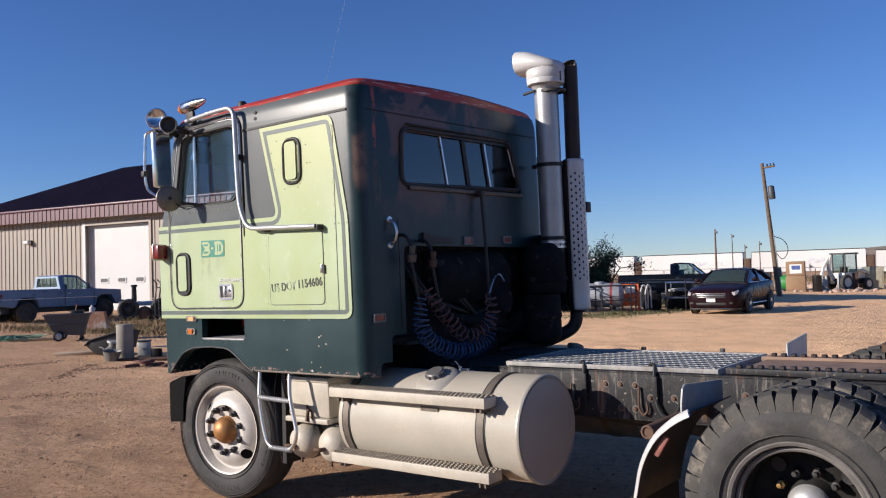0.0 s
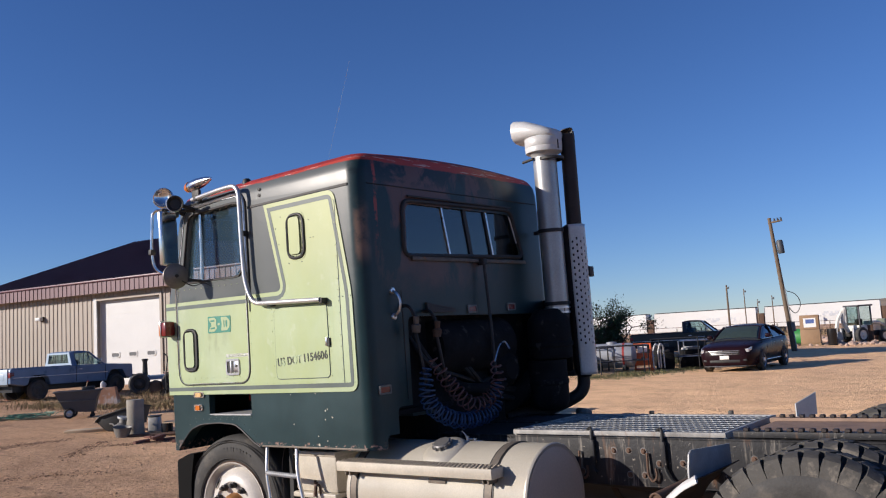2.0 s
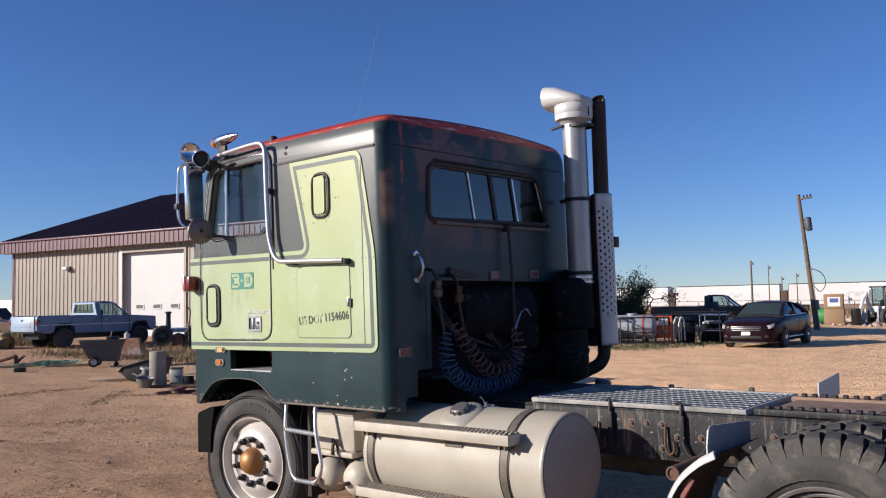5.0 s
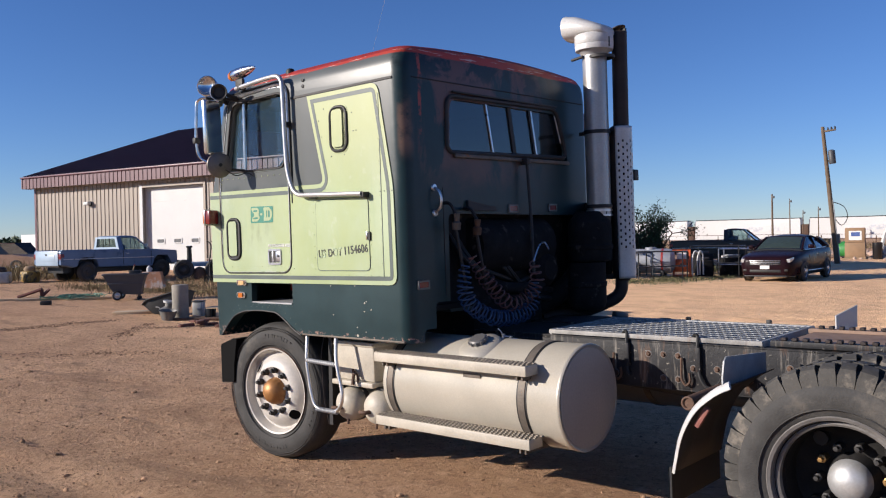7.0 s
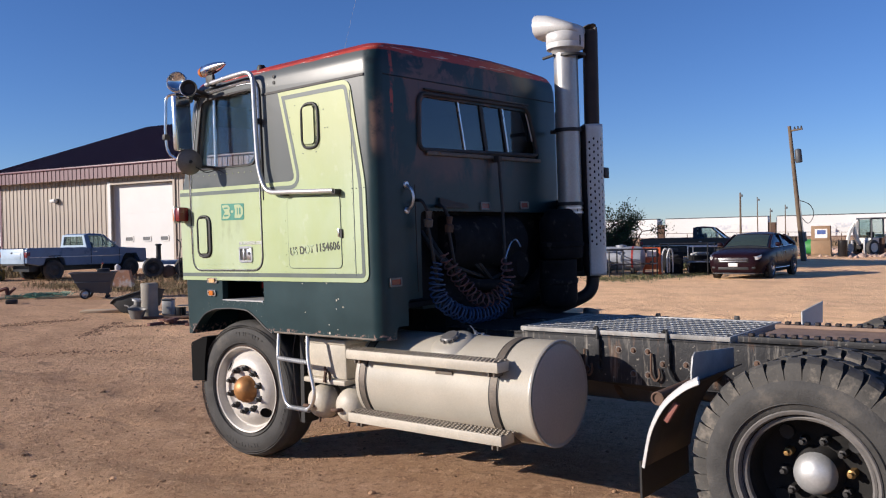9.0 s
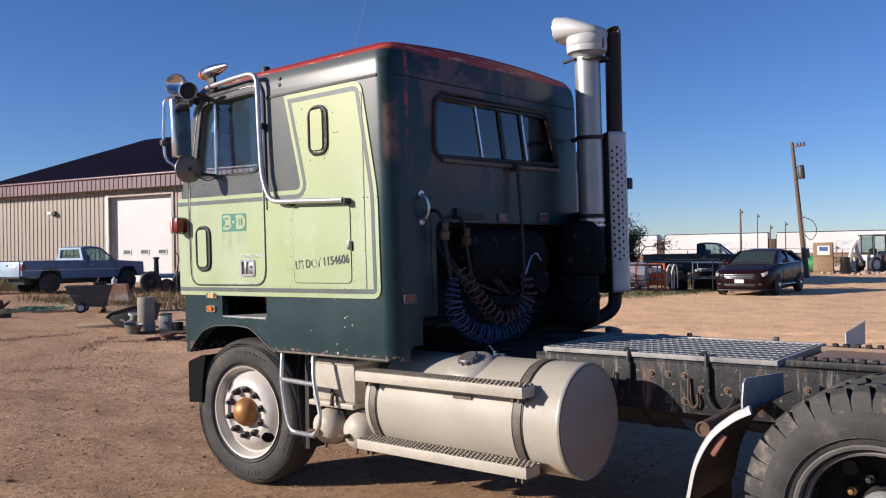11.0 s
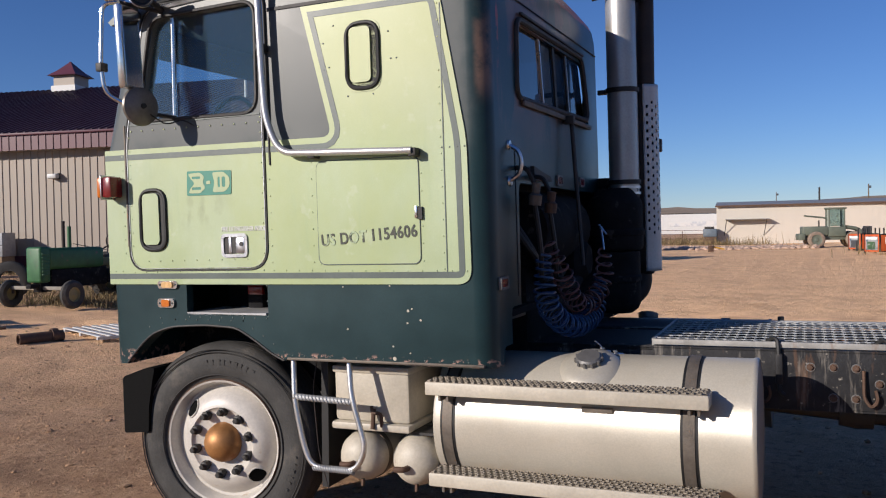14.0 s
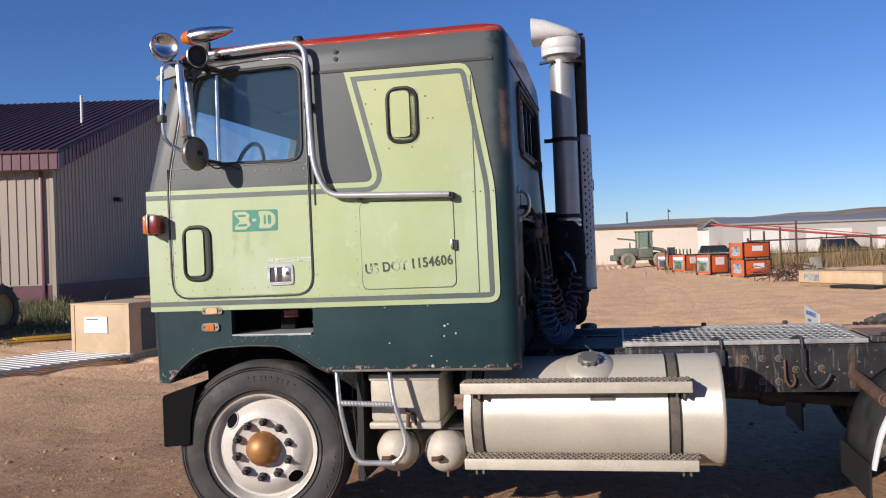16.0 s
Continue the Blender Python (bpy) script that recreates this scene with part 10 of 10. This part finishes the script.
def orange_crate(x, y, a, w, d, h, dz=0.0, poster=True):
    t = thing("orange_crate", "orange steel-framed crate with a printed panel", "crate", at(x, y, a, dz), "orange crates")
    part("body", box(-w / 2, w / 2, -d / 2, d / 2, 0.1, h, 0.02), M["orange_paint"], t)
    for sx in (-w / 2, w / 2 - 0.07):
        for sy in (-d / 2 - 0.015, d / 2 - 0.05):
            part("post", box(sx, sx + 0.07, sy, sy + 0.065, 0.0, h + 0.02), M["black_paint"], t)
    for z in (0.08, h - 0.03):
        part("rail", box(-w / 2, w / 2, -d / 2 - 0.012, -d / 2, z, z + 0.06), M["black_paint"], t)
    if not poster:
        part("printed_panel", box(-w / 2 - 0.02, -w / 2 - 0.005, -d / 2 + 0.14, d / 2 - 0.14, 0.2, h - 0.12), M["poster"], t)
        part("poster_header", box(-w / 2 - 0.024, -w / 2 - 0.019, -d / 2 + 0.16, d / 2 - 0.16, h - 0.30, h - 0.15), M["paper"], t)
        part("poster_figure", box(-w / 2 - 0.024, -w / 2 - 0.019, -d / 2 + 0.34, d / 2 - 0.30, 0.24, h - 0.42), M["poster_green"] if x > 6.5 else M["grey_plastic"], t)
        part("white_label", box(-w * 0.22, w * 0.25, -d / 2 - 0.02, -d / 2 - 0.005, h * 0.5, h - 0.14), M["paper"], t)
    else:
        part("printed_panel", box(-w / 2 - 0.02, -w / 2 - 0.005, -d / 2 + 0.22, d / 2 - 0.22, 0.2, h - 0.14), M["poster"], t)
        part("white_label", box(-w * 0.16, w * 0.22, -d / 2 - 0.02, -d / 2 - 0.005, h * 0.5, h - 0.16), M["paper"], t)
    return t


for x, y, sz in ((6.35, 60.0, 1.3), (6.95, 52.5, 1.35), (7.72, 45.2, 1.25)):
    orange_crate(x, y, 33, sz, sz, 1.12, 0.0, False)
orange_crate(8.95, 39.6, 30, 1.62, 1.05, 0.84)
orange_crate(8.90, 39.6, 30, 1.62, 1.05, 0.84, 0.86)
for i, (x, y) in enumerate(((8.35, 41.5), (7.3, 50.0))):
    pl = thing("pallet", "bare wooden pallet lying on the dirt", "pallet", at(x, y, 30), "pallets")
    for k in range(6):
        part("deck_board", box(-0.6, 0.6, -0.5 + k * 0.18, -0.38 + k * 0.18, 0.10, 0.125), M["plywood"], pl)
    for y_ in (-0.45, 0.0, 0.45):
        part("stringer", box(-0.6, 0.6, y_ - 0.025, y_ + 0.025, 0.0, 0.10), M["plywood"], pl)
cg = thing("wire_cage", "dark wire cage basket on the ground", "cage", at(6.8, 60.0, 10))
for k in range(8):
    part("bar", rod((-0.9 + k * 0.26, -0.6, 0.0), (-0.9 + k * 0.26, -0.6, 1.5), 0.05, 4), M["grime"], cg)
part("tray", box(-1.0, 1.0, -0.6, 0.6, 0.0, 0.7, 0.02), M["grime"], cg)
frame_rack(9.2, 58.0, 5, 2.2, 0.9, 1.1, "galv")
lb = thing("lumber_box", "long low pale plywood box on a pallet", "box", at(10.3, 26.9, -60))
part("panel_box", box(-1.9, 1.9, -0.55, 0.55, 0.12, 0.52, 0.015), M["plywood"], lb)
part("lid", box(-1.92, 1.92, -0.57, 0.57, 0.52, 0.55, 0.006), M["plywood"], lb)
part("pallet_base", box(-1.9, 1.9, -0.5, 0.5, 0.0, 0.12), M["wood"], lb)
part("printed_label", box(-1.6, -0.9, -0.562, -0.552, 0.20, 0.44), M["poster"], lb)
fl = thing("flat_mat", "dark flat mat on the ground", "mat", at(10.2, 25.4, -58))
part("mat", box(-0.9, 0.9, -0.4, 0.4, 0.0, 0.1, 0.02), M["black_rubber"], fl)
sc = thing("scrap_bundle", "tangled bundle of rusty rods and pipe", "scrap", at(9.35, 32.6, 20) @ Matrix.Scale(1.0, 4))
r = random.Random(12)
bm = bmesh.new()
for k in range(80):
    p = Vector((r.gauss(0, 0.6), r.gauss(0, 0.4), 0.05 + 0.6 * r.random()))
    d = Vector((r.gauss(0, 1), r.gauss(0, 0.6), r.gauss(0, 0.5))).normalized() * r.uniform(0.2, 0.55)
    tube([p - d, p + Vector((0, 0, 0.06)), p + d], 0.018, 5, bm)
for v in bm.verts:
    v.co.z = max(0.01, v.co.z)
part("rod_tangle", bm, M["rust"], sc)["kind"] = "stuff"
for x, a in ((0.95, 8), (1.4, -6)):
    part("leaning_board", box(x - 0.25, x + 0.25, -0.06, 0.0, 0.0, 0.85, 0.01, m=pose(0, 0.0, 0, -14, a, 0)), M["concrete"], sc)
fe = thing("pipe_fence", "rusty pipe fence with tall posts beyond the crates", "fence")
prev = None
for k in range(17):
    x, y = 10.7 + (1.05 * k if k < 4 else 3.15 + 1.6 * (k - 3)), 52 + 0.4 * k
    z = ground_z(x, y)
    part("post", rod((x, y, z - 0.2), (x, y, z + ((2.0, 2.4, 2.6, 3.0)[k] if k < 4 else 1.9)), 0.07, 6), M["rust"], fe)
    if prev:
        for dz in (0.9, 1.8):
            part("rail", rod((prev[0], prev[1], prev[2] + dz), (x, y, z + dz), 0.05, 5), M["rust"], fe)
    prev = (x, y, z)
au = thing("grain_auger", "long red grain auger lying on a slant", "auger", at(12.5, 66, -14))
part("tube_body", rod((-2.5, 0, 3.3), (13.0, 0, 1.4), 0.085, 8), M["red_paint"], au)
part("truss_rod", rod((1.5, 0, 3.05), (9.0, 0, 2.1), 0.035, 6), M["red_paint"], au)
for x in (0.5, 6):
    part("leg", rod((x, -0.8, 0), (x, 0, 2.9 - x * 0.12), 0.04, 6), M["rust"], au)
    part("leg", rod((x, 0.8, 0), (x, 0, 2.9 - x * 0.12), 0.04, 6), M["rust"], au)
    road_wheel(au, x, 0.9, 0.35, 0.2, 1)
simple_car("dark_suv", "dark sport utility vehicle behind the fence", at(24.8, 85, 10), M["black_paint"], tall=1.7)
simple_car("dark_pickup", "black pickup body seen past the crates", at(14.6, 99, 5), M["black_paint"], tall=1.6)
simple_car("red_car", "red car partly hidden by weeds", at(30, 74, 20), M["red_paint"])
simple_car("dark_suv", "dark sport utility vehicle behind the fence", at(33, 82, 10), M["black_paint"], tall=1.75)

# ridge on the horizon
vs, fs = [], []
NX = 90
for i in range(NX + 1):
    a = radians(-38 + 100 * i / NX)
    for j, (d, base) in enumerate(((430, 0.0), (520, 0.5), (620, 1.0), (760, 0.7))):
        x, y = d * math.sin(a) - 20, d * math.cos(a)
        az = -38 + 100 * i / NX
        hgt = (14 + 7 * ramp01(-8, 14, az) + 4 * noise.noise((i * 0.12, 3, 0)) + 2.5 * noise.noise((i * 0.4, j, 5))) * base * (0.3 + 0.7 * ramp01(-15, -9, az))
        vs.append((x, y, ground_z(x, y) - 0.5 + max(0, hgt)))
for i in range(NX):
    for j in range(3):
        k = i * 4 + j
        fs.append((k, k + 4, k + 5, k + 1))
me = bpy.data.meshes.new("hill_ridge")
me.from_pydata(vs, [], fs)
me.materials.append(M["hill"])
me.shade_smooth()
tagged(new("hill_ridge", me), "low dry brown ridge on the horizon", "hill", kind="structure")
# rubble berm at the back of the yard
vs, fs = [], []
r = random.Random(8)
ico = bmesh.new()
bmesh.ops.create_icosphere(ico, subdivisions=1, radius=1)
iv, if_ = [v.co.copy() for v in ico.verts], [[v.index for v in f.verts] for f in ico.faces]
ico.free()


def stones(name, spots, sizes, material, lab, seed, sink=0.3):
    r = random.Random(seed)
    vs, fs = [], []
    for x, y in spots(r):
        s = r.uniform(*sizes) * (0.6 + 0.8 * r.random() ** 3)
        z = ground_z(x, y) + (rut(x, y) if abs(x) < 55 and abs(y) < 55 else 0)
        st_ = Vector((r.uniform(0.7, 1.4), r.uniform(0.7, 1.4), r.uniform(0.4, 0.9)))
        rot = Euler((0, 0, r.uniform(0, 6.3))).to_matrix()
        i = len(vs)
        for v in iv:
            q = rot @ Vector((v.x * st_.x, v.y * st_.y, v.z * st_.z)) * s * (1 + 0.25 * noise.noise(v * 2 + Vector((x, y, 0))))
            vs.append((x + q.x, y + q.y, z + q.z + s * (0.5 - sink)))
        fs += [[i + k for k in f] for f in if_]
    me = bpy.data.meshes.new(name)
    me.from_pydata(vs, [], fs)
    me.materials.append(material)
    return tagged(new(name, me), lab, "stones", kind="stuff")


def clod_mat(name, tone):
    m = mat(name, tone, 0.95, vary=0.25, scale=2, bump=0.3, spec=0.1)
    nt = m.node_tree
    N, L = nt.nodes, nt.links
    p = N["Principled BSDF"]
    geo, hue = N.new("ShaderNodeNewGeometry"), N.new("ShaderNodeHueSaturation")
    rg = N.new("ShaderNodeMapRange")
    rg.inputs[3].default_value, rg.inputs[4].default_value = 0.55, 1.15
    L.new(geo.outputs["Random Per Island"], rg.inputs[0])
    L.new(rg.outputs[0], hue.inputs["Value"])
    L.new(p.inputs["Base Color"].links[0].from_socket, hue.inputs["Color"])
    L.new(hue.outputs["Color"], p.inputs["Base Color"])
    return m


M["clod"] = clod_mat("dirt_clods", (0.52, 0.325, 0.195))
M["dark_clod"] = clod_mat("dark_dirt_clods", (0.36, 0.225, 0.14))
stones("pebbles", lambda r: [(r.uniform(-9, 9) + r.gauss(0, 1), -2.4 + r.gauss(0, 1.3)) for _ in range(9000)] + [(r.uniform(-14, 1), r.uniform(-3.5, 8)) for _ in range(12000)] + [(r.uniform(-3, 9), r.uniform(3.2, 22)) for _ in range(2500)], (0.003, 0.013), M["clod"], "small loose clods and stones on the dirt", 4)
stones("scattered_stones", lambda r: [(r.uniform(-10, 8), r.uniform(-4.2, 7)) for _ in range(900)], (0.010, 0.030), M["clod"], "scattered larger stones on the dirt", 14)
def beside(r, a, b, n, w):
    """Spots strewn along a track from a to b."""
    return [(a[0] + (b[0] - a[0]) * u + r.gauss(0, w), a[1] + (b[1] - a[1]) * u + r.gauss(0, w)) for u in (r.random() for _ in range(n))]


stones("track_clods", lambda r: beside(r, (-12.3, 2.4), (-12.2, 4.9), 900, 0.16) + beside(r, (-9.6, 3.6), (-11.1, 5.2), 450, 0.10) + beside(r, (-10.4, 4.8), (-9.5, 6.3), 600, 0.09) + beside(r, (-9.5, 0.5), (-7.0, 3.0), 500, 0.14), (0.006, 0.019), M["dark_clod"], "dark turned-up clods along old wheel tracks", 24)
stones("rubble_berm", lambda r: [(r.uniform(-30, 4), 74 + r.gauss(0, 1.3)) for _ in range(5200)] + [(r.uniform(-26, -8), 62 + r.gauss(0, 1.2)) for _ in range(300)], (0.07, 0.30), M["rubble"], "low berm of pale broken rubble", 6)

# ---- weeds ----
along = [(WX - 0.98 * u + 0.2 * 1.0, WY - 0.203 * u - 0.9, 0.5, 0.35) for u in range(0, 11)]
grass("dry_weeds", along + [(-13.2, 11.6, 0.9, 0.6), (-12.0, 12.4, 0.8, 0.6), (-14.6, 13.2, 1.2, 0.8), (-12.5, 10.8, 1.0, 0.3), (-22, 14.6, 1.6, 0.5), (-20, 13.6, 1.4, 0.5), (-18.5, 9.8, 1.2, 0.5), (-21.5, 9.2, 1.2, 0.4), (-17.5, 12.5, 1.6, 1.0), (-20, 11.2, 1.6, 0.8), (-17.5, 10.5, 1.4, 0.7), (-22.5, 11.0, 1.6, 0.8), (-19.0, 14.2, 1.8, 0.8)], 1700, 0.14, 1, M["dry_grass"], "dry straw-coloured weeds", 1)
grass("green_weeds", along[:4] + [(-12.2, 14.2, 0.7, 0.5), (-12.9, 15.8, 0.6, 0.6), (-11.6, 13.4, 0.5, 0.4), (-14.5, 17.5, 1.0, 0.6), (-15.4, 18.6, 0.8, 0.6), (-13.4, 17.0, 0.8, 0.6), (-10.8, 28.6, 1.6, 0.5), (-9.3, 29.8, 1.0, 0.4), (-12.8, 28.2, 1.4, 0.5), (-8.6, 31.5, 0.6, 1.0)], 620, 0.30, 1, M["green_grass"], "low green weeds", 2, 0.9)
grass("short_weeds", [(-8.4, 22.6, 0.5, 0.5), (-8.0, 24.0, 0.45, 0.6), (-7.7, 25.6, 0.45, 0.7), (-7.5, 27.4, 0.4, 0.6), (-8.8, 21.4, 0.5, 0.4)], 900, 0.09, 1, M["green_grass"], "short green weeds at the edge of the dirt", 11, 0.8)
grass("tall_dry_grass", [(x, 50 + 0.2 * (x - 9) + dy, 1.6, 1.4) for x in range(10, 36, 2) for dy in (0, 3, 7)], 420, 0.85, 1, M["dry_grass"], "tall dry grass", 3, 0.3)
grass("far_scrub", [(-60 + 4 * k, 86 + 1.6 * k, 2.5, 1.5) for k in range(22)] + [(-12 + 3 * k, 93, 2, 0.8) for k in range(4)], 300, 0.8, 1, M["dry_grass"], "far brown scrub along the fence", 5, 0.4)
grass("lot_weeds", [(-29.5, 10.4, 1.0, 0.7), (-30.5, 9.6, 1.2, 0.7), (-32.5, 10.6, 2, 0.6), (-33.5, 12.0, 1.5, 0.6), (-36, 12.5, 2, 0.6), (-30, 8.6, 1.2, 0.6)], 900, 0.42, 1, M["dry_grass"], "knee-high brown weeds by the old cars", 7, 0.5)
